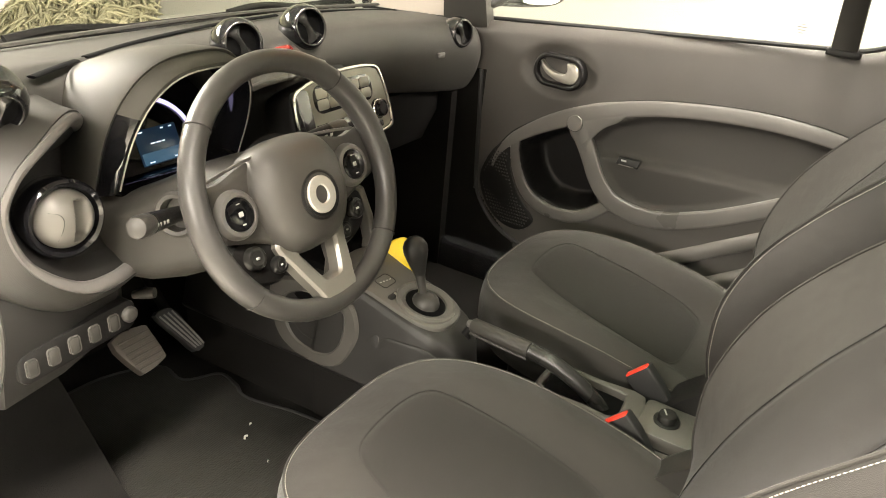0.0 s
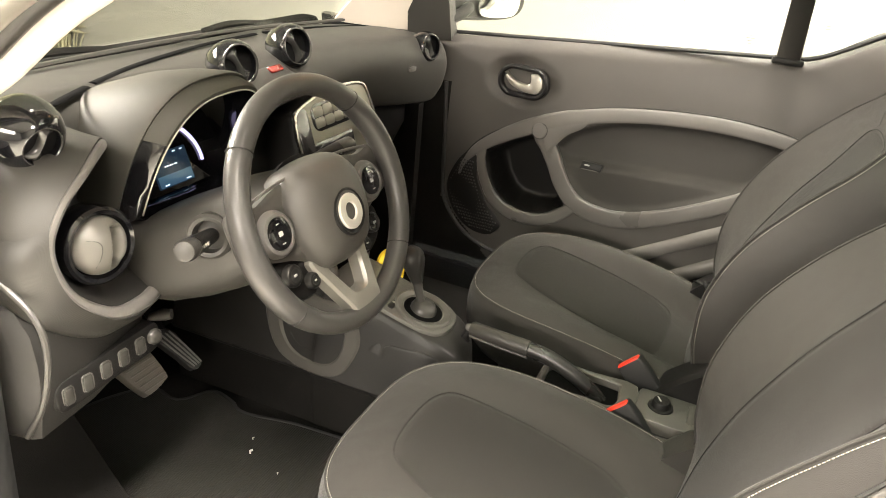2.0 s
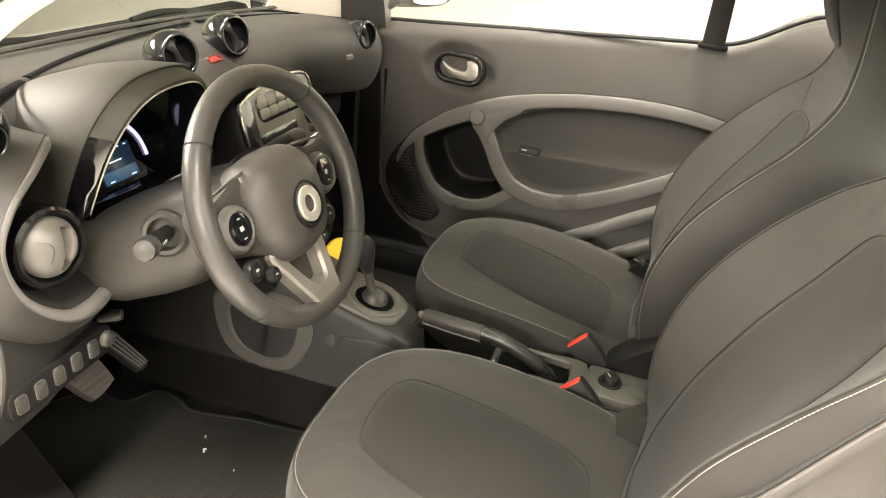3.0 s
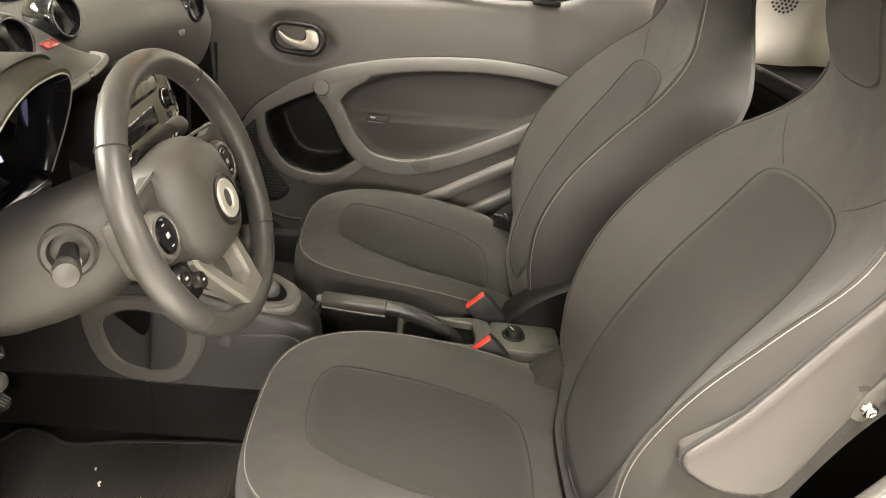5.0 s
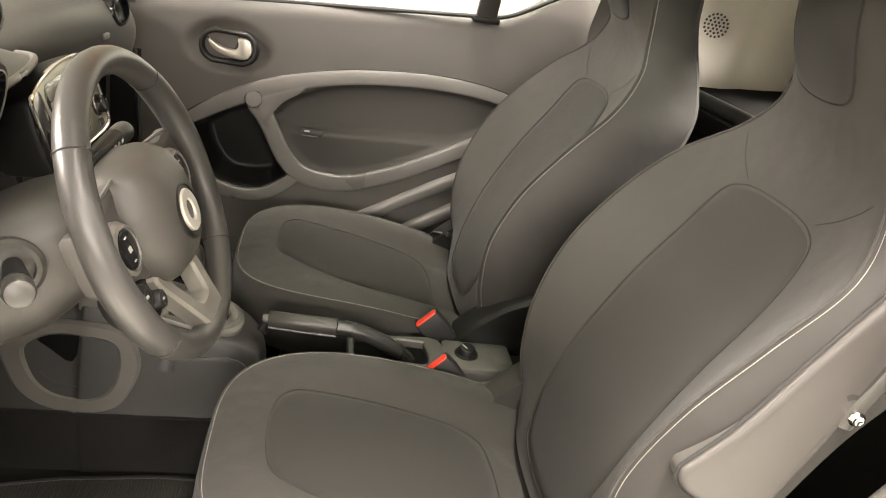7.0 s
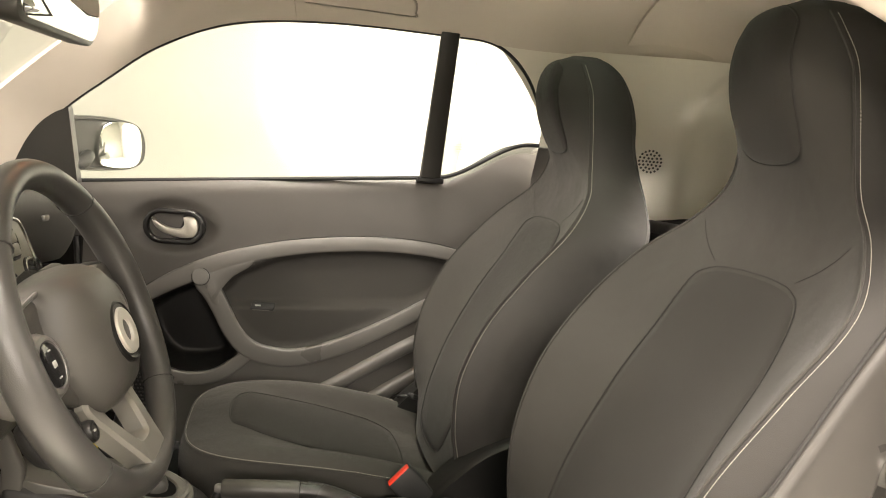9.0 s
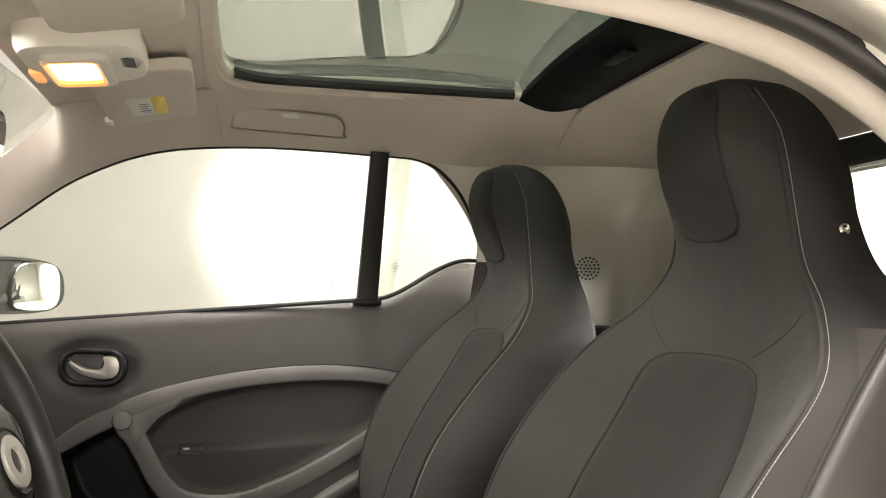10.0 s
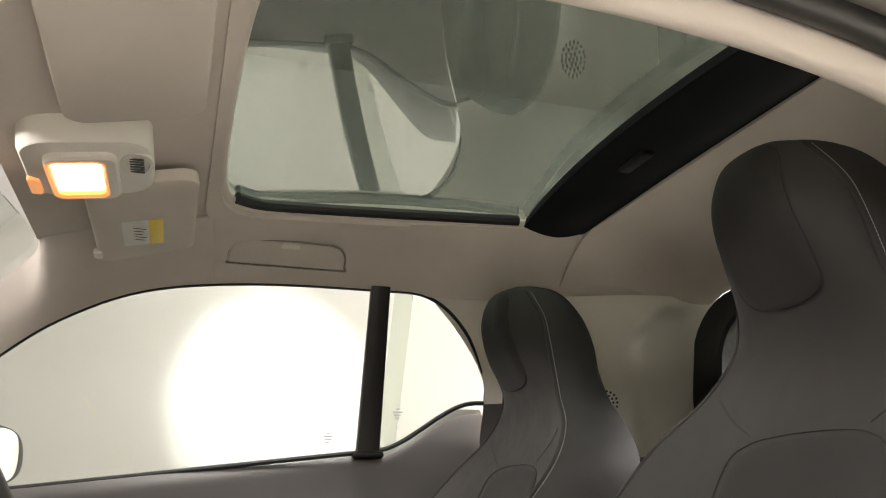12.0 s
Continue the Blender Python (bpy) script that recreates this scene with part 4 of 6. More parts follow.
build_corner_vent((-0.530, 0.668, 0.584), (-0.12, -1, 0.10), 0.047, -8)


def build_cluster():
    c = thing("instrument_cluster", (-0.325, 0.72, 0.60), "arched instrument cluster with lit screen under a hood", "instrument cluster")
    cx = -0.312

    def arch(back, hw, zt, lean, zb=0.580, n=28):
        row = []
        for k in range(n + 1):
            w = math.pi * k / n
            z = zb + (zt - zb) * math.sin(w) ** 0.70
            row.append(Vector((cx + hw * math.copysign(abs(math.cos(w)) ** 0.72, math.cos(w)), 0.696 + back - lean * (z - 0.580), z)))
        return row

    # the visor leans out over the dials
    lip = arch(0.0, 0.112, 0.746, 0.38)
    front = [lip, arch(0.001, 0.117, 0.752, 0.38, 0.576), arch(0.008, 0.123, 0.757, 0.37, 0.572), arch(0.026, 0.130, 0.761, 0.34, 0.570)]
    bm = B()
    sheet(bm, front, 0.003)
    band_ob = part("front_band", bm, M_HOOD, c, "smooth front edge of the hood, gloss black at its sides")
    band_ob.data.materials.append(M_GLOSS)
    for face in band_ob.data.polygons:
        if face.center.z / K < 0.690:
            face.material_index = 1
    bm = B()
    sheet(bm, [front[-1], arch(0.030, 0.1315, 0.7625, 0.34, 0.568), arch(0.060, 0.1295, 0.7565, 0.22, 0.570), arch(0.100, 0.123, 0.741, 0.08, 0.58), arch(0.145, 0.106, 0.719, 0.0, 0.60), arch(0.190, 0.077, 0.697, 0.0, 0.62)], 0.004)
    part("hood", bm, M_HOOD, c, "olive grey soft hood")
    # gloss funnel inside the opening
    bm = B()
    shrink = lambda k, back: [Vector((cx + (p.x - cx) * k, p.y + back, 0.582 + (p.z - 0.580) * k)) for p in lip]
    sheet(bm, [lip, shrink(0.97, 0.016), shrink(0.94, 0.036), shrink(0.92, 0.060)], 0.003)
    part("bezel", bm, M_GLOSS, c)
    bm = B()
    tube(bm, [p + Vector((0, -0.001, 0)) for p in lip], 0.0011, 6)
    part("bezel_line", bm, M_SILVER, c)
    f = basis((cx - 0.004, 0.742, 0.634), (0, -0.92, 0.39))
    bm = B()
    o = [(0.108, -0.066), (0.108, -0.02), (0.100, 0.04), (0.07, 0.085), (0, 0.105), (-0.07, 0.085), (-0.100, 0.04), (-0.108, -0.02), (-0.108, -0.066)]
    plate(bm, o, f, -0.012, 0.0, 0.002)
    part("dial_face", bm, M_GLOSS, c)
    bm = B()
    plate(bm, rrect(0.214, 0.034, 0.008), lambda p, q, h: basis((cx, 0.706, 0.576), (0, -0.40, 1), (0, 1, 0))(p, q, h), -0.012, 0.002, 0.003)
    part("lower_edge", bm, M_GLOSS, c)
    g = lambda p, q, h: f(p - 0.006, q - 0.022, h)
    bm = B()
    plate(bm, rrect(0.074, 0.053, 0.002, 2), g, 0.0, 0.002, 0.0005)
    scr = part("screen", bm, M_SCREEN, c, "lit blue driver display")
    for p, q, w in ((-0.011, 0.004, 0.009), (-0.001, 0.004, 0.008), (0.008, 0.004, 0.006), (-0.027, 0.0225, 0.008), (0.012, 0.0225, 0.006), (0.027, 0.0225, 0.006), (-0.022, -0.0225, 0.010), (0.024, -0.0225, 0.011)):
        bm = B()
        plate(bm, [(p + a, q + b) for a, b in rrect(w * 0.9, 0.0017, 0.0004, 1)], g, 0.001, 0.0028, 0.0003)
        part("text_bar", bm, M_SCREEN_LIT, scr)
    bm = B()
    plate(bm, [(a, -0.0165 + b) for a, b in rrect(0.070, 0.017, 0.001, 1)], g, 0.001, 0.0024, 0.0003)
    part("lower_band", bm, M_SCREEN_LOW, scr)
    bm = B()
    outer = [f(0.078 * math.cos(radians(a)) - 0.016, 0.070 * math.sin(radians(a)) - 0.020, 0.002) for a in range(-6, 100, 3)]
    inner = [f(0.0715 * math.cos(radians(a)) - 0.016, 0.0635 * math.sin(radians(a)) - 0.020, 0.002) for a in range(-6, 100, 3)]
    sheet(bm, [outer, inner], 0.001)
    part("gauge_arc", bm, M_ARC, c, "pale violet lit gauge arc")


build_cluster()


def build_radio():
    r = thing("car_radio", (0, 0.64, 0.62), "silver-framed radio with black face, buttons and dial", "car radio")
    f = basis((0.012, 0.655, 0.624), (0, -1, 0.35))
    o = [(p.x, p.y) for p in cr([(-0.126, -0.052, 0), (-0.124, 0.02, 0), (-0.104, 0.047, 0), (0.0, 0.064, 0), (0.108, 0.060, 0), (0.134, 0.035, 0), (0.142, -0.042, 0), (0.118, -0.066, 0), (0, -0.066, 0), (-0.115, -0.066, 0)], 4, True)]
    bm = B()
    loft(bm, [[f(x * s, y * s, h) for x, y in o] for s, h in ((0.80, -0.10), (0.97, -0.03), (1.0, -0.008), (1.0, 0.002), (0.985, 0.005))])
    part("housing", bm, M_HARD, r)
    bm = B()
    ringplate(bm, o, [(x * 0.955, y * 0.92) for x, y in o], f, 0.0, 0.008, 0.002)
    part("bezel", bm, M_CHROME, r)
    bm = B()
    plate(bm, [(x * 0.955, y * 0.92) for x, y in o], f, 0.0, 0.0055, 0.002)
    part("face", bm, M_RADIO, r, "satin silver-grey face")
    bm = B()
    plate(bm, [(p - 0.104, q - 0.005) for p, q in rrect(0.045, 0.10, 0.010, 4)], f, 0.004, 0.0062, 0.001)
    part("side_glass", bm, M_GLOSS, r)
    bm = B()
    plate(bm, [(p + 0.012, q + 0.022) for p, q in rrect(0.168, 0.049, 0.020, 5)], f, 0.004, 0.0064, 0.0008)
    part("button_frame", bm, M_GLOSS, r)
    for i in range(5):
        for j in range(2):
            bm = B()
            plate(bm, [(p - 0.050 + 0.031 * i, q + 0.0125 + 0.0195 * j) for p, q in rrect(0.0290, 0.0182, 0.004, 2)], f, 0.004, 0.0080, 0.001)
            part("button", bm, M_RADIO, r)
    bm = B()
    plate(bm, [(p - 0.018, q - 0.034) for p, q in rrect(0.13, 0.030, 0.006, 3)], f, 0.004, 0.0064, 0.001)
    part("display", bm, M_GLOSS, r)
    bm = B()
    lathe(bm, [(0.019, 0.005), (0.019, 0.009), (0.0155, 0.0095), (0.0155, 0.019), (0.013, 0.021), (0.012, 0.019)], lambda p, q, h: f(p + 0.100, q - 0.022, h), 24)
    part("dial", bm, M_GLOSS, r)
    bm = B()
    lathe(bm, [(0.0175, 0.0085), (0.0165, 0.0105), (0.0155, 0.0105)], lambda p, q, h: f(p + 0.100, q - 0.022, h), 24, cap=False)
    part("dial_ring", bm, M_CHROME, r)
    bm = B()
    plate(bm, [(p + 0.096, q - 0.050) for p, q in rrect(0.022, 0.012, 0.003, 2)], f, 0.004, 0.0078, 0.001)
    part("button", bm, M_GLOSS, r)
    # climate panel below
    cp = thing("climate_panel", (-0.02, 0.66, 0.50), "dark climate control panel with round knobs and slots", "climate control")
    f = basis((0.0, 0.675, 0.505), (0, -1, 0.3))
    bm = B()
    plate(bm, rrect(0.20, 0.14, 0.025, 5), f, -0.05, 0.0, 0.005)
    part("plate", bm, M_HARD, cp)
    for i, (x, y, rad) in enumerate(((-0.065, 0.03, 0.021), (0.0, 0.03, 0.021), (0.065, 0.03, 0.021), (-0.065, -0.025, 0.013), (0.065, -0.025, 0.013))):
        bm = B()
        lathe(bm, [(rad, 0), (rad, 0.012), (rad * 0.8, 0.016), (rad * 0.3, 0.016)], lambda p, q, h, x=x, y=y: f(p + x, q + y, h), 20)
        part("knob", bm, M_GREYP if i < 3 else M_GLOSS, cp)
    for k in range(3):
        bm = B()
        plate(bm, [(p - 0.03 + 0.03 * k, q - 0.03) for p, q in rrect(0.022, 0.012, 0.003, 2)], f, 0.0, 0.005, 0.001)
        part("button", bm, M_SILVER, cp)


build_radio()


# ---- steering ----
WC = Vector((-0.333, 0.453, 0.631))
WN = Vector((-0.07, -math.cos(radians(24.0)), math.sin(radians(24.0)))).normalized()
WF0 = basis(WC, WN)
TURN = radians(3.5)


def WF(p, q, h):
    return WF0(p * math.cos(TURN) - q * math.sin(TURN), p * math.sin(TURN) + q * math.cos(TURN), h)



def build_wheel():
    w = thing("steering_wheel", WC, "dark leather three-spoke steering wheel with satin silver lower spoke", "steering wheel")
    f = WF
    bm = B()
    R = 0.1635
    ring = [f(R * math.cos(2 * math.pi * k / 72), R * math.sin(2 * math.pi * k / 72) * (0.985 if math.sin(2 * math.pi * k / 72) < 0 else 1), 0.0) for k in range(72)]
    rad = [0.0150 + 0.0018 * max(0.0, math.cos(2 * (2 * math.pi * k / 72 - radians(22)))) ** 2 for k in range(72)]
    tube(bm, ring, rad, 16, closed=True, flat=1.12, up=WN)
    rim = part("rim", bm, M_RIM, w, "dark grey leather rim")
    for a in (46, 138, 218, 318):
        bm = B()
        c = f(R * math.cos(radians(a)), R * math.sin(radians(a)), 0)
        out = (c - WC).normalized()
        loop = [c + (out * math.cos(q) + WN.normalized() * math.sin(q) * 1.12) * 0.0158 for q in (2 * math.pi * k / 16 for k in range(16))]
        tube(bm, loop, 0.0009, 5, closed=True)
        part("rim_seam", bm, M_SEAM, rim)
    f = lambda p, q, h: WF(p, q, h - 0.020)
    # airbag cover
    bm = B()
    o = [(p.x, p.y) for p in cr([(0.073, 0.0, 0), (0.065, 0.040, 0), (0.036, 0.062, 0), (-0.036, 0.062, 0), (-0.065, 0.040, 0), (-0.073, 0.0, 0), (-0.064, -0.044, 0), (-0.034, -0.076, 0), (0.034, -0.076, 0), (0.064, -0.044, 0)], 5, True)]
    loft(bm, [[f(x * s, y * s, h) for x, y in o] for s, h in ((0.98, -0.030), (1.06, -0.012), (1.06, 0.006), (1.0, 0.022), (0.86, 0.037), (0.64, 0.047), (0.40, 0.051), (0.2, 0.052))])
    hub = part("airbag_cover", bm, M_HUB, w)
    g = lambda p, q, h: f(p, q - 0.014, h)
    bm = B()
    lathe(bm, [(0.034, 0.043), (0.033, 0.051), (0.030, 0.053), (0.0265, 0.0505)], g, 36)
    part("badge_seat", bm, M_HARD, hub)
    bm = B()
    outer = [(0.0245 * math.cos(2 * math.pi * k / 36), 0.0245 * math.sin(2 * math.pi * k / 36)) for k in range(36)]
    inn = [(x * 0.42, y * 0.48) for x, y in outer]
    ringplate(bm, outer, inn, g, 0.049, 0.0545, 0.0014)
    part("badge", bm, M_BADGE, hub, "plain silver ring badge")
    bm = B()
    for k, (x, wd) in enumerate(((-0.010, 0.006), (-0.003, 0.004), (0.003, 0.005), (0.010, 0.006))):
        rbox(bm, f(x, -0.058, 0.041), (wd, 0.0012, 0.004), 0.0003)
    part("print_bar", bm, M_SEAM, hub)
    # upper spokes with button pods
    for s in (-1, 1):
        bm = B()
        top = [(s * 0.04, 0.050), (s * 0.075, 0.050), (s * 0.115, 0.040), (s * 0.156, 0.044), (s * 0.162, 0.01), (s * 0.157, -0.022), (s * 0.125, -0.032), (s * 0.085, -0.045), (s * 0.04, -0.055)]
        o = [(p.x, p.y) for p in cr([(x, y, 0) for x, y in top], 4, True)]
        loft(bm, [[f(x, y, h) for x, y in inset(o, d)] for d, h in ((0.004, -0.014), (0.0, -0.008), (0.0, 0.004), (0.004, 0.009), (0.008, 0.010))])
        sp = part("spoke", bm, M_HUB, w)
        bm = B()
        lathe(bm, [(0.032, 0.004), (0.031, 0.014), (0.027, 0.020), (0.0225, 0.021), (0.021, 0.018)], lambda p, q, h: f(p + s * 0.106, q - 0.001, h), 30)
        part("pod", bm, M_TRIM, sp)
        bm = B()
        lathe(bm, [(0.0212, 0.017), (0.0205, 0.0205), (0.016, 0.0215), (0.006, 0.0215)], lambda p, q, h: f(p + s * 0.106, q - 0.001, h), 30)
        part("button_disc", bm, M_GLOSS, sp)
        bm = B()
        for a, b, wd, ht in ((0, 0.013, 0.006, 0.0015), (0, -0.013, 0.006, 0.0015), (0, 0, 0.007, 0.006)):
            plate(bm, [(p + s * 0.106 + a, q - 0.001 + b) for p, q in rrect(wd, ht, 0.0006, 1)], f, 0.021, 0.0222, 0.0002)
        part("button_mark", bm, M_WHITE_INK, sp)
    # pale line over the upper spokes
    bm = B()
    tube(bm, cr([f(-0.135, 0.046, 0.008), f(-0.075, 0.055, 0.010), f(0, 0.058, 0.008), f(0.075, 0.055, 0.010), f(0.135, 0.046, 0.008)], 8), 0.0022, 6)
    part("spoke_line", bm, M_TRIM, w)
    # lower forked spoke
    bm = B()
    outer = [(p.x, p.y) for p in cr([(-0.062, -0.056, 0), (-0.052, -0.092, 0), (-0.038, -0.130, 0), (-0.024, -0.156, 0), (0.024, -0.156, 0), (0.038, -0.130, 0), (0.052, -0.092, 0), (0.062, -0.056, 0), (0.0, -0.060, 0)], 5, True)]
    inner = [(p.x, p.y) for p in cr([(-0.031, -0.079, 0), (-0.027, -0.095, 0), (-0.017, -0.118, 0), (-0.010, -0.124, 0), (0.010, -0.124, 0), (0.017, -0.118, 0), (0.027, -0.095, 0), (0.031, -0.079, 0), (0.0, -0.077, 0)], 5, True)]
    ringplate(bm, outer, inner, lambda p, q, h: WF(p, q, h - 0.018 + 0.020 * min(1.0, max(0.0, (-q - 0.075) / 0.07))), -0.012, 0.010, 0.004)
    part("lower_spoke", bm, M_SPOKE, w, "satin silver forked lower spoke")
    # black control pods below the upper spokes
    for sg in (-1, 1):
        bm = B()
        o = outline2([(sg * 0.045, -0.050), (sg * 0.112, -0.036), (sg * 0.126, -0.058), (sg * 0.112, -0.088), (sg * 0.080, -0.104), (sg * 0.050, -0.100)], 5)
        loft(bm, [[f(x, y, h) for x, y in inset(o, dd)] for dd, h in ((0.006, -0.030), (0.0, -0.020), (0.0, -0.008), (0.004, -0.002), (0.012, 0.0))])
        pod = part("control_pod", bm, M_HARD, w, "black plastic control pod")
        for x, y, r in ((0.096, -0.062, 0.0155), (0.064, -0.083, 0.0115)):
            bm = B()
            lathe(bm, [(r, -0.004), (r, 0.007), (r * 0.85, 0.010), (r * 0.6, 0.0105), (r * 0.5, 0.0095)], lambda p, q, h, x=x, y=y: f(sg * x + p, y + q, h), 20)
            part("control_dial", bm, M_KNOB, pod)
            bm = B()
            plate(bm, [(sg * x + p, y + q) for p, q in rrect(r * 0.34, r * 0.2, 0.0004, 1)], f, 0.009, 0.0110, 0.0002)
            part("dial_mark", bm, M_WHITE_INK, pod)
    # boss behind
    bm = B()
    lathe(bm, [(0.075, -0.015), (0.07, -0.03), (0.055, -0.055), (0.05, -0.075)], f, 28)
    part("boss", bm, M_HARD, w)


build_wheel()


def build_column():
    c = thing("steering_column", (-0.345, 0.60, 0.55), "dark grey plastic steering column shroud with two stalks", "steering column")
    rings = []
    for y, hw, zt, zb in ((0.500, 0.055, 0.650, 0.560), (0.512, 0.068, 0.660, 0.535), (0.55, 0.080, 0.655, 0.495), (0.60, 0.092, 0.632, 0.468), (0.65, 0.102, 0.602, 0.448), (0.70, 0.108, 0.575, 0.440), (0.76, 0.11, 0.56, 0.44)):
        zc, hh = (zt + zb) / 2, (zt - zb) / 2
        row = []
        for k in range(32):
            a = 2 * math.pi * k / 32
            ca, sa = math.cos(a), math.sin(a)
            row.append(Vector((-0.348 + hw * math.copysign(abs(ca) ** 0.6, ca), y, zc + hh * math.copysign(abs(sa) ** 0.65, sa))))
        rings.append(row)
    bm = B()
    loft(bm, rings)
    part("shroud", bm, M_DASH, c)
    f = basis((-0.438, 0.568, 0.590), (-1, -0.35, 0.20))
    bm = B()
    lathe(bm, [(0.031, -0.02), (0.031, 0.003), (0.027, 0.007), (0.022, 0.006), (0.020, -0.01)], f, 28)
    part("collar", bm, M_DASH, c)
    def stalk(a, b, r, lab):
        a, b = Vector(a), Vector(b)
        bm = B()
        tube(bm, [a, a.lerp(b, 0.35), a.lerp(b, 0.72)], [r * 0.75, r * 0.85, r], 16)
        s = part("stalk", bm, M_HARD, c, lab)
        bm = B()
        tube(bm, [a.lerp(b, 0.74), a.lerp(b, 0.80), a.lerp(b, 0.95), b, b + (b - a) * 0.02], [r * 0.95, r * 1.02, r * 1.04, r * 0.92, r * 0.55], 16)
        part("end_cap", bm, M_GREYP, s)
        bm = B()
        d = (b - a).normalized()
        for k in range(3):
            p = a.lerp(b, 0.48 + 0.09 * k)
            rbox(bm, p + Vector((0, -r * 0.96, r * 0.15)), (0.006, 0.0015, 0.005), 0.0004)
        part("mark", bm, M_WHITE_INK, s)
    stalk((-0.435, 0.568, 0.590), (-0.535, 0.525, 0.618), 0.0135, "black stalk with a grey rotary end")
    stalk((-0.250, 0.555, 0.636), (-0.133, 0.537, 0.648), 0.0135, "black wiper stalk with white symbols")


build_column()


# ---- seats ----
# height, half width at the stitched edge, depth of the edge, of the middle, of the back, side bulge
BACK = [(0.235, 0.180, -0.080, -0.060, -0.18, 0.020), (0.30, 0.1975, -0.077, -0.076, -0.24, 0.026), (0.36, 0.201, -0.065, -0.098, -0.262, 0.030), (0.45, 0.204, -0.065, -0.138, -0.293, 0.036), (0.55, 0.2165, -0.098, -0.186, -0.325, 0.034),
        (0.64, 0.223, -0.158, -0.236, -0.385, 0.024), (0.72, 0.2135, -0.229, -0.268, -0.408, 0.022), (0.78, 0.160, -0.280, -0.292, -0.414, 0.022), (0.83, 0.116, -0.297, -0.292, -0.412, 0.014),
        (0.88, 0.102, -0.2985, -0.268, -0.402, 0.010), (0.928, 0.094, -0.2965, -0.245, -0.400, 0.010), (0.974, 0.082, -0.295, -0.234, -0.390, 0.010), (1.012, 0.062, -0.288, -0.238, -0.374, 0.012),
        (1.035, 0.044, -0.285, -0.252, -0.352, 0.008), (1.047, 0.0175, -0.2935, -0.280, -0.334, 0.006)]


def smooth_rows(rows, n):
    a = np.array(rows)
    m = len(a)
    out = []
    for i in range(m - 1):
        b, c = a[i], a[i + 1]
        p = a[i - 1] if i else 2 * b - c
        d = a[i + 2] if i + 2 < m else 2 * c - b
        for k in range(n):
            t = k / n
            out.append(0.5 * (2 * b + (c - p) * t + (2 * p - 5 * b + 4 * c - d) * t * t + (3 * b - p - 3 * c + d) * t ** 3))
    out.append(a[-1])
    return np.array(out)


BACK_ROWS = smooth_rows(BACK, 6)


def blunt(z):
    k = max(0.0, min(1.0, (z - 0.82) / 0.08))
    return 3.0 + 2.0 * k * k * (3 - 2 * k)


def back_face(off, z):
    r = [float(np.interp(z, BACK_ROWS[:, 0], BACK_ROWS[:, i])) for i in range(6)]
    u = min(1.0, abs(off) / r[1])
    return Vector((off, r[3] + (r[2] - r[3]) * u ** blunt(z), z))


CUSHION_Y, CUSHION_L, CUSHION_W, CUSHION_N = 0.0983, 0.3006, 0.2314, 3.36


def cushion_face(off, y):
    """The top of the cushion: level at the front, dished between raised sides towards the back."""
    u = min(1.0, abs(off) / CUSHION_W)
    v = (y - CUSHION_Y) / CUSHION_L
    rho = min(1.0, (u ** CUSHION_N + abs(v) ** CUSHION_N) ** (1 / CUSHION_N))
    edge = 0.3079 + 0.1065 * (y - 0.28) - 0.411 * (y - 0.155) ** 2
    top = edge + 0.014 * (1 - max(0.0, (rho - 0.72) / 0.28) ** 2)
    dish = max(0.0, min(0.045, edge + 0.014 - (0.3155 + 0.267 * (y - 0.29))))
    return Vector((off, y, top - dish * (1 - ease((u - 0.45) / 0.37))))


def patch(bm, outline, centre, face, side, height, edge=0.004):
    """A slightly raised upholstery panel laid on a surface."""
    n = len(outline)
    rings = []
    c = Vector((centre[0], centre[1], 0))
    for rho, h in ((0.04, 1.0), (0.35, 1.0), (0.6, 1.0), (0.78, 0.95), (0.9, 0.75), (0.97, 0.35), (1.0, -0.5)):
        row = []
        for x, y in outline:
            p = c.lerp(Vector((x, y, 0)), rho)
            e = 0.002
            a = face(p.x + e, p.y) - face(p.x - e, p.y)
            b = face(p.x, p.y + e) - face(p.x, p.y - e)
            nn = a.cross(b).normalized()
            if nn.dot(Vector(side)) < 0:
                nn = -nn
            row.append(face(p.x, p.y) + nn * height * h)
        rings.append(row)
    loft(bm, rings, cap=False)
    bm.faces.new([v for v in bm.verts][:n])
    return bm


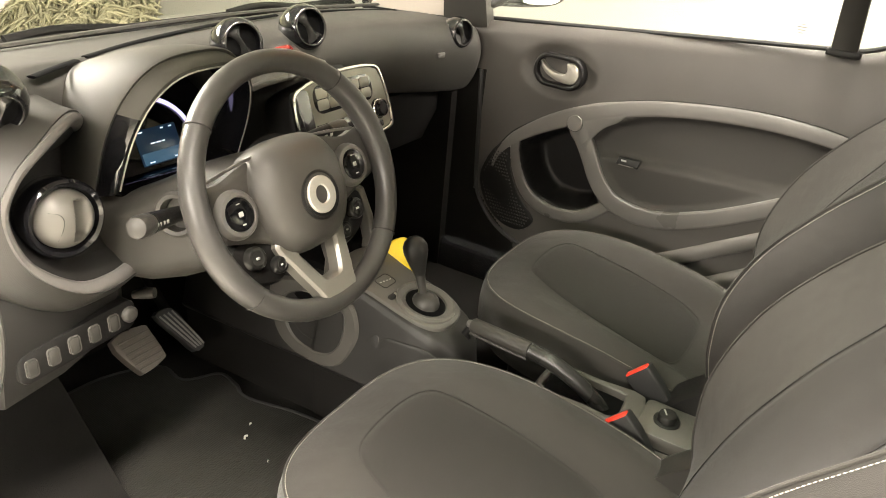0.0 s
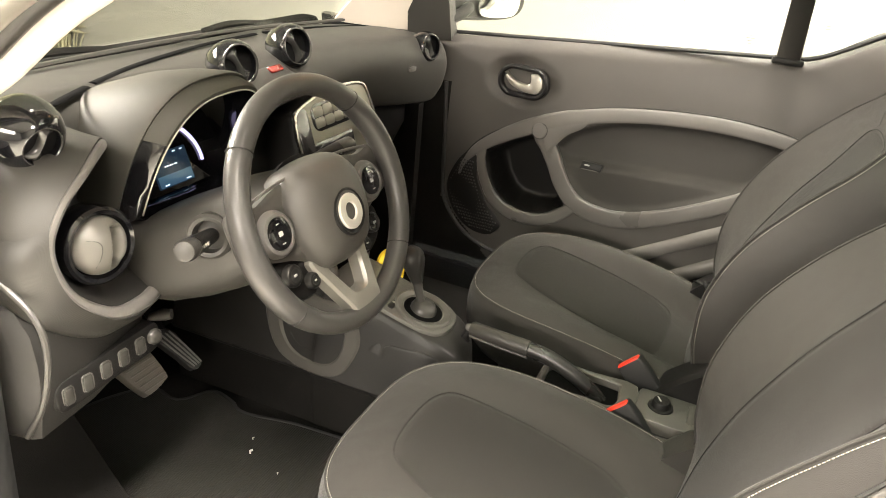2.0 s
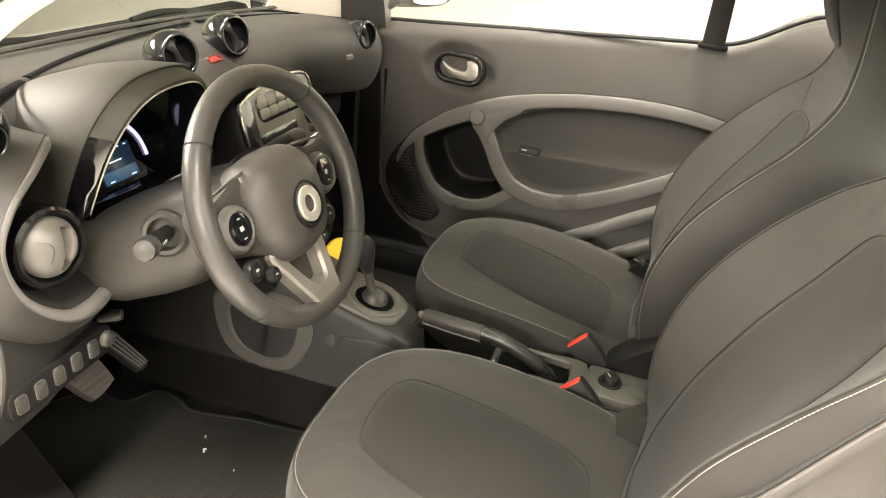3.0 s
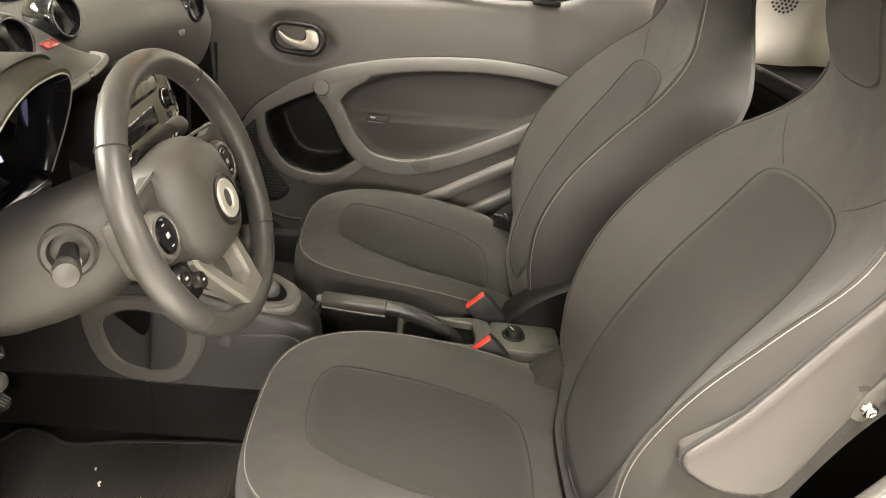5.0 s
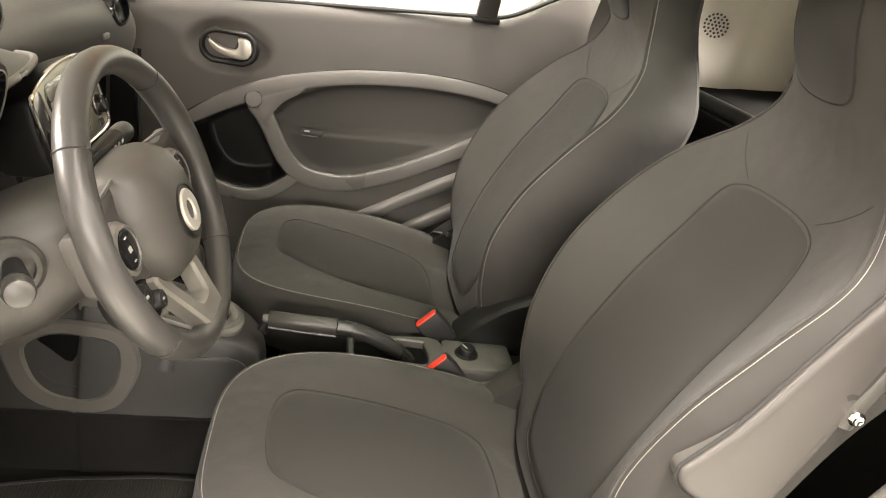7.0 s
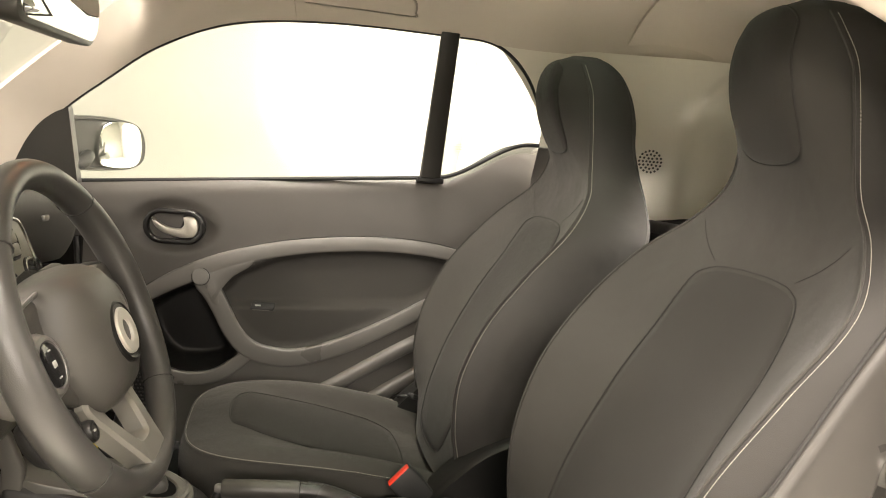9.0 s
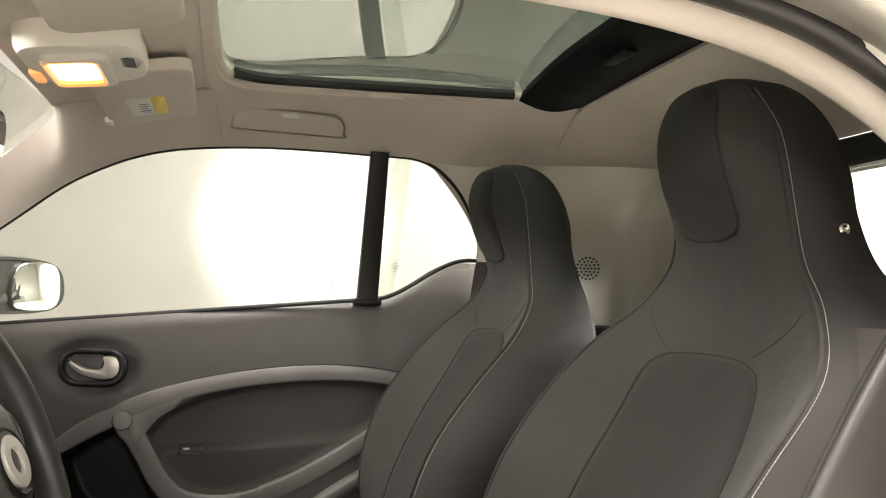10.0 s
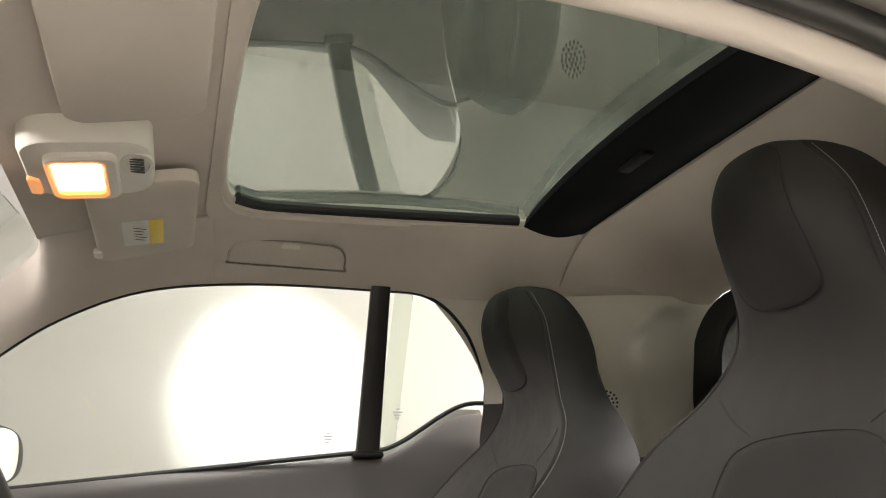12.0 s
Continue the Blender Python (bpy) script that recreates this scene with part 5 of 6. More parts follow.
def seat(cx, dy, dz, shift, outboard, label):
    s = thing("bucket_seat", (cx, 0.10, 0.02), label, "car seat", "front seats")
    at = lambda v: Vector((v.x + cx, v.y + dy, v.z + dz))
    cush = lambda v: Vector((v.x + cx + shift, v.y + dy, v.z))
    # backrest with the head restraint in one piece
    rings = []
    for z, a, ye, yc, yb, o in BACK_ROWS:
        d = ye - yb
        front = [(u * a, yc + (ye - yc) * abs(u) ** blunt(z)) for u in (0, 0.2, 0.4, 0.58, 0.73, 0.86, 0.95, 1.0)]
        sidep = [(a + o * 0.45, ye - 0.10 * d), (a + o * 0.9, ye - 0.32 * d), (a + o, ye - 0.55 * d), (a + o * 0.8, ye - 0.78 * d), (a * 0.88, ye - 0.94 * d), (a * 0.55, yb - 0.006), (0.0, yb - 0.010)]
        right = front + sidep
        ring = [at(Vector((x, y, z))) for x, y in right] + [at(Vector((-x, y, z))) for x, y in right[-2:0:-1]]
        rings.append(ring)
    bm = B()
    loft(bm, [ring[21:] + ring[:8] for ring in rings], close=False)
    bm.verts.ensure_lookup_table()
    back = part("backrest", bm, M_FABRIC, s, "dark grey cloth backrest with fixed head restraint")
    bm = B()
    loft(bm, [ring[7:22] for ring in rings], close=False)
    bm.faces.new([bm.verts.new(p + Vector((0, 0, 0.0005))) for p in rings[-1]])
    part("back_cover", bm, M_SIDE, back, "smooth leatherette side and back cover")
    ins = outline2([(-0.080, 0.720), (-0.04, 0.726), (0.0, 0.727), (0.04, 0.726), (0.080, 0.720), (0.108, 0.698), (0.121, 0.62), (0.124, 0.52), (0.124, 0.40), (0.112, 0.31), (0.07, 0.264), (-0.07, 0.264), (-0.112, 0.31), (-0.124, 0.40), (-0.124, 0.52), (-0.121, 0.62), (-0.108, 0.698)])
    bm = B()
    patch(bm, [(x, y) for x, y in ins], (0, 0.48), lambda x, z: at(back_face(x, z)), (0, 1, 0.3), 0.0045)
    part("backrest_insert", bm, M_INSERT, back)
    bm = B()
    tube(bm, [at(back_face(x, z)) + Vector((0, 0.0015, 0.001)) for x, z in ins], 0.0008, 6, closed=True)
    part("seam", bm, M_SEAM, back)
    # shoulder seams
    for sg in (-1, 1):
        bm = B()
        line = cr([at(back_face(sg * x, z)) + Vector((0, 0.0008, 0)) for x, z in ((0.080, 0.730), (0.105, 0.745), (0.125, 0.762), (0.138, 0.778))], 5)
        tube(bm, line, 0.0005, 5)
        part("seam", bm, M_SEAM, back)
    head = outline2([(-0.042, 1.022), (0.0, 1.038), (0.042, 1.022), (0.056, 0.97), (0.060, 0.900), (0.048, 0.866), (0.0, 0.857), (-0.048, 0.866), (-0.060, 0.900), (-0.056, 0.97)])
    bm = B()
    patch(bm, head, (0, 0.95), lambda x, z: at(back_face(x, z)), (0, 1, 0.1), 0.006)
    part("head_pad", bm, M_INSERT, back)
    bm = B()
    tube(bm, [at(back_face(x, z)) + Vector((0, 0.0012, 0)) for x, z in head], 0.0006, 6, closed=True)
    part("seam", bm, M_SEAM, back)
    # stitched edge lines
    for sg in (-1, 1):
        edge = [at(Vector((sg * (a + 0.0008), ye + 0.0012, z))) for z, a, ye, yc, yb, o in BACK_ROWS[4:-8]]
        bm = B()
        tube(bm, edge, 0.0019, 6)
        part("piping", bm, M_FABRIC, back)
        bm = B()
        dashes(bm, [at(Vector((sg * (a + 0.0048), ye - 0.0036, z))) for z, a, ye, yc, yb, o in BACK_ROWS[4:-8]], 0.0029, 0.0014, 0.00046)
        part("stitching", bm, M_THREAD, back, "pale contrast stitching")
    # cushion
    bm = B()
    n = 96
    rings = []
    bound = []
    for k in range(n):
        a = 2 * math.pi * k / n
        ca, sa = math.cos(a), math.sin(a)
        bound.append((CUSHION_W * math.copysign(abs(ca) ** (2 / CUSHION_N), ca), CUSHION_Y + CUSHION_L * math.copysign(abs(sa) ** (2 / CUSHION_N), sa)))
    for rho in (0.04, 0.2, 0.32, 0.40, 0.46, 0.52, 0.58, 0.64, 0.70, 0.76, 0.82, 0.87, 0.91, 0.95, 0.98, 1.0):
        rings.append([cush(cushion_face(x * rho, CUSHION_Y + (y - CUSHION_Y) * rho)) for x, y in bound])
    for grow, drop in ((1.010, -0.008), (1.022, -0.024), (1.028, -0.045), (1.026, -0.080), (0.99, -0.115), (0.93, -0.14)):
        rings.append([cush(Vector((x * grow, CUSHION_Y + (y - CUSHION_Y) * grow, cushion_face(x, y).z + drop))) for x, y in bound])
    loft(bm, rings)
    cu = part("cushion", bm, M_FABRIC, s, "dark grey cloth seat cushion")
    ins = outline2([(-0.075, 0.312), (0.0, 0.323), (0.075, 0.312), (0.105, 0.268), (0.120, 0.18), (0.122, 0.08), (0.116, 0.022), (0.09, -0.008), (0.0, -0.016), (-0.09, -0.008), (-0.116, 0.022), (-0.122, 0.08), (-0.120, 0.18), (-0.105, 0.268)])
    bm = B()
    patch(bm, ins, (0, 0.18), lambda x, y: cush(cushion_face(x, y)), (0, 0, 1), 0.0045)
    part("cushion_insert", bm, M_INSERT, cu)
    bm = B()
    tube(bm, [cush(cushion_face(x, y)) + Vector((0, 0, 0.0012)) for x, y in ins], 0.0008, 6, closed=True)
    part("seam", bm, M_SEAM, cu)
    edge = [cush(cushion_face(x, y)) + Vector((0, 0, 0.0006)) for x, y in bound]
    bm = B()
    tube(bm, edge, 0.0018, 6, closed=True)
    part("piping", bm, M_FABRIC, cu)
    bm = B()
    inner = [cush(cushion_face(x * 0.992, CUSHION_Y + (y - CUSHION_Y) * 0.992)) + Vector((0, 0, 0.0012)) for x, y in bound]
    dashes(bm, inner[-15:] + inner[:n // 2 + 16], 0.0029, 0.0014, 0.00044)
    part("stitching", bm, M_THREAD, cu, "pale contrast stitching")
    # seat base
    bm = B()
    rbox(bm, (cx, 0.14, 0.115), (0.36, 0.34, 0.18), 0.02)
    part("base", bm, M_HARD, s)
    for sg in (-1, 1):
        bm = B()
        rbox(bm, (cx + sg * 0.17, 0.15, 0.033), (0.035, 0.46, 0.035), 0.006)
        part("rail", bm, M_HARD, s)
    # recliner covers on both sides
    for sg in (-1, 1):
        bm = B()
        f = basis((cx + sg * 0.232, -0.10 + dy, 0.275), (sg, 0, 0))
        o = outline2([(sg * 0.10, -0.09), (sg * 0.075, -0.02), (sg * 0.03, 0.03), (-sg * 0.03, 0.075), (-sg * 0.09, 0.09), (-sg * 0.115, 0.04), (-sg * 0.10, -0.06), (0.0, -0.10)], 5)
        loft(bm, [[f(x * k, y * k, h) for x, y in o] for k, h in ((1.0, -0.045), (1.0, 0.004), (0.96, 0.014), (0.86, 0.020))])
        part("recliner_cover", bm, M_GREYP if outboard < 0 and sg > 0 else M_HARD, s, "smooth dark plastic hinge cover")
    if outboard > 0:
        return s
    # plastic side shield of the backrest
    lean = lambda z: -0.5795 + 0.013 * max(0.0, z - 0.56) / 0.17
    f = lambda y, z, h: Vector((lean(z) - h, y, z))
    upper = cr([(-0.118, 0.512, 0), (-0.165, 0.568, 0), (-0.225, 0.657, 0), (-0.272, 0.722, 0), (-0.312, 0.772, 0)], 6)
    lower = cr([(-0.328, 0.765, 0), (-0.312, 0.690, 0), (-0.290, 0.625, 0), (-0.273, 0.584, 0), (-0.252, 0.530, 0), (-0.231, 0.480, 0), (-0.206, 0.464, 0), (-0.165, 0.466, 0), (-0.128, 0.485, 0), (-0.117, 0.500, 0)], 5)
    o = [(p.x, p.y) for p in upper + lower]
    n = len(o)
    norm = []
    for k in range(n):
        a, b = Vector(o[k - 1]), Vector(o[(k + 1) % n])
        e = (b - a).normalized()
        norm.append(Vector((e.y, -e.x)))
    if sum(o[k - 1][0] * o[k][1] - o[k][0] * o[k - 1][1] for k in range(n)) < 0:
        norm = [-v for v in norm]
    inset = lambda w, h: [f(o[k][0] - norm[k].x * w, o[k][1] - norm[k].y * w, h) for k in range(n)]
    bm = B()
    loft(bm, [inset(0.0, -0.05), inset(0.0, 0.000), inset(0.0012, 0.0026), inset(0.004, 0.0042), inset(0.009, 0.0050)])
    sh = part("side_shield", bm, M_SHIELD, s, "pale grey plastic side shield")
    bm = B()
    tube(bm, inset(-0.0020, -0.0030), 0.0022, 5, closed=True)
    part("shield_gap", bm, M_SEAM, sh)
    bm = B()
    lathe(bm, [(0.0085, -0.012), (0.0085, 0.005), (0.006, 0.008), (0.003, 0.006)], basis((-0.583, -0.281, 0.594), (-1, 0.2, 0)), 14)
    part("bolt", bm, M_CHROME, s, "bright screw head")
    bm = B()
    tube(bm, cr([(-0.580, -0.276, 0.578), (-0.580, -0.283, 0.600), (-0.576, -0.303, 0.640), (-0.568, -0.330, 0.70), (-0.560, -0.345, 0.74)], 6), [0.009] + [0.0105] * 23 + [0.006], 10, flat=0.5, up=(1, 0, 0))
    part("release_lever", bm, M_DASH, s)
    bm = B()
    lathe(bm, [(0.006, -0.004), (0.006, 0.003), (0.004, 0.005), (0.002, 0.004)], basis((-0.449, -0.366, 0.872), (-1, 0.3, 0.1)), 12)
    part("head_screw", bm, M_CHROME, s, "small bright screw head")
    return s


seat(-0.331, -0.015, 0.005, 0.015, -1, "dark grey cloth driver seat with pale stitching, upright")
seat(0.300, 0.019, 0.004, 0.020, 1, "dark grey cloth passenger seat with pale stitching, beside the far door")


# ---- passenger door ----
def door_x(y, z):
    """The inner face of the door panel."""
    x = 0.676
    x += 0.010 * ((z - 0.62) / 0.12) ** 2 if z > 0.62 else 0.0
    x += 0.02 * max(0.0, (0.45 - z)) / 0.3
    x -= 0.02 * max(0.0, 0.30 - z) / 0.2
    return x


TRIM_TOP = [(0.654, 0.32), (0.639, 0.374), (0.598, 0.427), (0.526, 0.479), (0.429, 0.529), (0.32, 0.568), (0.2, 0.593), (0.06, 0.607), (-0.06, 0.606), (-0.16, 0.592), (-0.283, 0.558)]
TRIM_MID = [(0.446, 0.508), (0.432, 0.491), (0.415, 0.468), (0.392, 0.427), (0.363, 0.374), (0.32, 0.332), (0.253, 0.315), (0.184, 0.322), (0.095, 0.354), (0.008, 0.398), (-0.089, 0.454), (-0.186, 0.505), (-0.283, 0.551)]
TRIM_LOW = [(0.592, 0.426), (0.592, 0.387), (0.574, 0.331), (0.543, 0.286), (0.496, 0.261), (0.44, 0.256), (0.391, 0.268), (0.348, 0.299), (0.32, 0.329)]
OVAL = [(0.399, 0.468), (0.362, 0.515), (0.28, 0.555), (0.18, 0.577), (0.05, 0.591), (-0.06, 0.589), (-0.161, 0.574), (-0.253, 0.552), (-0.156, 0.506), (-0.058, 0.457), (0.038, 0.402), (0.116, 0.364), (0.185, 0.342), (0.255, 0.333), (0.311, 0.351), (0.357, 0.398)]
POCKET = [(0.577, 0.417), (0.524, 0.46), (0.466, 0.488), (0.43, 0.477), (0.407, 0.436), (0.38, 0.375), (0.356, 0.319), (0.377, 0.285), (0.431, 0.272), (0.492, 0.274), (0.532, 0.3), (0.559, 0.342), (0.575, 0.388)]


def inside(poly, y, z):
    """Distance into the outline, below nought outside it."""
    best, odd, n = 1e9, False, len(poly)
    for i in range(n):
        (ay, az), (by, bz) = poly[i - 1], poly[i]
        dy, dz = by - ay, bz - az
        t = max(0, min(1, ((y - ay) * dy + (z - az) * dz) / (dy * dy + dz * dz)))
        best = min(best, math.hypot(y - ay - t * dy, z - az - t * dz))
        if (az > z) != (bz > z) and y < (by - ay) * (z - az) / (bz - az) + ay:
            odd = not odd
    return best if odd else -best


def band(bm, pts, half, high):
    """A flat strip with softened edges laid on the door face along the points."""
    rings, n = [], len(pts)
    for i, p in enumerate(pts):
        d = (pts[min(i + 1, n - 1)] - pts[max(i - 1, 0)]).normalized()
        e = d.cross(Vector((1, 0, 0))).normalized()
        w = half[i]
        rings.append([p + e * a * w + Vector((-b, 0, 0)) for a, b in ((-1.0, -0.012), (-1.0, high * 0.45), (-0.9, high * 0.85), (-0.72, high), (0.72, high), (0.9, high * 0.85), (1.0, high * 0.45), (1.0, -0.012))])
    return loft(bm, rings)


def build_door():
    d = thing("door_1", (0.68, 0.15, 0.12), "closed passenger door with dark grey panel and satin trim loop", "car door", kind="structure")
    bm = B()
    rows = []
    NZ, NY = 96, 170
    for k in range(NZ + 1):
        row = []
        for j in range(NY + 1):
            y = 0.90 - 1.26 * j / NY
            z = 0.10 + (sill_z(y) - 0.10) * k / NZ
            x = door_x(y, z)
            e = inside(OVAL, y, z)
            if e > -0.012:
                a = ease((e + 0.006) / 0.022)
                ledge = ease((z - 0.432 - 0.05 * (0.3 - y)) / 0.022)
                x += a * (0.010 + 0.020 * ledge)
            e = inside(POCKET, y, z)
            if e > -0.012:
                x += 0.090 * ease((e + 0.004) / 0.030)
            # rolled top edge
            top = sill_z(y) - z
            if top < 0.03:
                x += 0.014 * (1 - top / 0.03) ** 2
            # shallow dish round the handle
            q = math.hypot((y - 0.507) / 0.095, (z - 0.617) / 0.060)
            x += 0.012 * ease((1.15 - q) / 0.5)
            row.append((x, y, z))
        rows.append(row)
    sheet(bm, rows, -0.03)
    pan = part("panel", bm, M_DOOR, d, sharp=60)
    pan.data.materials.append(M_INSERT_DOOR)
    # black used below to paint shade on the door's front part
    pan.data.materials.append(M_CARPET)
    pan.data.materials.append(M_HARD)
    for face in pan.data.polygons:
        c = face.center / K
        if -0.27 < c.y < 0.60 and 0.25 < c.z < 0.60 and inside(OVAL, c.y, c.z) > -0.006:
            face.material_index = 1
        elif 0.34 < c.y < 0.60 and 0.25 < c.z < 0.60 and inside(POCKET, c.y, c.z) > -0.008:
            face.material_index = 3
        # front and lower front faces: shadow put into the colour, not carpet
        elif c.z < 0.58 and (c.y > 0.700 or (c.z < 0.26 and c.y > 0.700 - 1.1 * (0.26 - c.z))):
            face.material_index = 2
    put = lambda pts, dx: cr([(door_x(y, z) + dx, y, z) for y, z in pts], 8)
    for nm, pts, w in (("trim_arch", TRIM_TOP, [0.002, 0.005, 0.0105, 0.0145, 0.016, 0.0145, 0.0135, 0.0135, 0.0130, 0.012, 0.010]), ("trim_loop", TRIM_MID, [0.013, 0.0185, 0.0165, 0.0155, 0.016, 0.017, 0.0175, 0.0165, 0.0155, 0.015, 0.0145, 0.013, 0.010]),
                       ("trim_pocket", TRIM_LOW, [0.009, 0.0095, 0.0105, 0.0115, 0.012, 0.012, 0.012, 0.012, 0.010])):
        line = put(pts, 0.0)
        rad = [p.x * 1.32 for p in cr([(v, 0, 0) for v in w], 8)]
        bm = B()
        band(bm, line, rad, {"trim_arch": 0.0052, "trim_loop": 0.0050, "trim_pocket": 0.0046}[nm])
        part(nm, bm, M_TRIM, d, "satin grey trim band")
    bm = B()
    web = outline2([(0.505, 0.492), (0.466, 0.494), (0.437, 0.486), (0.414, 0.444), (0.400, 0.442), (0.399, 0.468), (0.373, 0.507), (0.335, 0.535), (0.32, 0.568), (0.39, 0.545), (0.45, 0.520)], 4)
    plate(bm, web, lambda y, z, h: Vector((door_x(y, z) - h, y, z)), -0.008, 0.0051, 0.0012)
    part("trim_web", bm, M_TRIM, d)
    groove = put([(y + 0.004, z + 0.018) for y, z in TRIM_TOP[1:]], -0.001)
    bm = B()
    tube(bm, groove, 0.0022, 6)
    part("trim_groove", bm, M_SEAM, d)
    # black bar along the border of the painted shadow
    bm = B()
    tube(bm, put([(0.715, 0.58), (0.704, 0.45), (0.700, 0.34), (0.690, 0.26), (0.650, 0.20), (0.60, 0.162), (0.54, 0.140), (0.48, 0.135)], 0.0), 0.006, 8)
    part("panel_edge", bm, M_RUBBER, d)
    # round cap at the junction
    bm = B()
    f = basis((door_x(0.443, 0.505) - 0.0052, 0.443, 0.505), (-1, 0.05, 0.1))
    lathe(bm, [(0.0195, -0.006), (0.0195, 0.0015), (0.0185, 0.0028), (0.010, 0.003)], f, 28)
    cap = part("screw_cap", bm, M_TRIM, d)
    bm = B()
    tube(bm, [f(0.0202 * math.cos(2 * math.pi * k / 28), 0.0202 * math.sin(2 * math.pi * k / 28), 0.0012) for k in range(28)], 0.0008, 5, closed=True)
    part("cap_gap", bm, M_SEAM, cap)
    # speaker field with a raised pattern
    spk = [(0.685, 0.302), (0.661, 0.372), (0.631, 0.406), (0.603, 0.397), (0.599, 0.34), (0.568, 0.279), (0.53, 0.241), (0.513, 0.214), (0.546, 0.181), (0.607, 0.187), (0.66, 0.233)]
    bm = B()
    o = outline2(spk, 4)
    g = lambda y, z, h: Vector((door_x(y, z) - h, y, z))
    plate(bm, o, g, -0.02, 0.004, 0.003)
    sp = part("speaker_cover", bm, M_HARD, d)
    bm = B()
    poly = o
    for i in range(24):
        for j in range(26):
            y = 0.50 + 0.0078 * i + (0.0039 if j % 2 else 0)
            z = 0.16 + 0.0088 * j
            if inside(poly, y, z) > 0.009:
                lathe(bm, [(0.0030, 0.003), (0.0024, 0.0052), (0.0008, 0.0056)], lambda p, q, h, y=y, z=z: g(y + p, z + q, h), 6)
    tagged(part("speaker_pattern", bm, M_GREYP, sp), kind="stuff")
    # lower pocket lips
    for pts, w in (([(0.262, 0.168), (0.225, 0.192), (0.123, 0.249), (0.032, 0.304), (-0.059, 0.359), (-0.172, 0.417)], 0.019), ([(0.17, 0.117), (0.093, 0.169), (0.007, 0.227), (-0.08, 0.282), (-0.177, 0.339)], 0.020)):
        bm = B()
        tube(bm, put(pts, -0.008), w, 14, flat=0.5, up=(1, 0, 0))
        part("pocket_lip", bm, M_TRIM, d)
    # handle
    f = basis((0.677, 0.507, 0.617), (-1, 0.08, 0.03))
    bm = B()
    ringplate(bm, rrect(0.136, 0.080, 0.0395, 8), rrect(0.112, 0.058, 0.0285, 8), f, -0.012, 0.010, 0.004)
    h = part("handle_surround", bm, M_HARD, d, "black oval handle surround")
    bm = B()
    plate(bm, rrect(0.113, 0.059, 0.029, 8), f, -0.030, -0.012, 0.002)
    part("handle_recess", bm, M_HARD, h)
    bm = B()
    lev = outline2([(-0.050, 0.020), (-0.046, 0.004), (-0.030, -0.012), (-0.006, -0.021), (0.020, -0.025), (0.043, -0.022), (0.053, -0.008), (0.053, 0.008), (0.046, 0.022), (0.032, 0.025), (0.019, 0.022), (0.022, 0.008), (0.016, -0.003), (0.0, -0.004), (-0.022, 0.001), (-0.040, 0.012)], 4)
    plate(bm, lev, f, -0.006, 0.008, 0.004)
    part("lever", bm, M_SILVER, h, "bright satin chrome pull lever")
    # window switch
    f = basis((0.690, 0.300, 0.437), (-1, 0.02, 0.25))
    bm = B()
    plate(bm, [(-0.028, -0.010), (0.027, -0.010), (0.031, 0.011), (-0.024, 0.011)], f, -0.01, 0.006, 0.003)
    sw = part("window_switch", bm, M_HARD, d)
    bm = B()
    rbox(bm, f(-0.002, -0.009, 0.007), (0.003, 0.040, 0.002), 0.0008)
    part("switch_edge", bm, M_BALL, sw)
    bm = B()
    rbox(bm, f(-0.010, 0.002, 0.0065), (0.0012, 0.013, 0.004), 0.0003)
    part("switch_mark", bm, M_WHITE_INK, sw)


build_door()


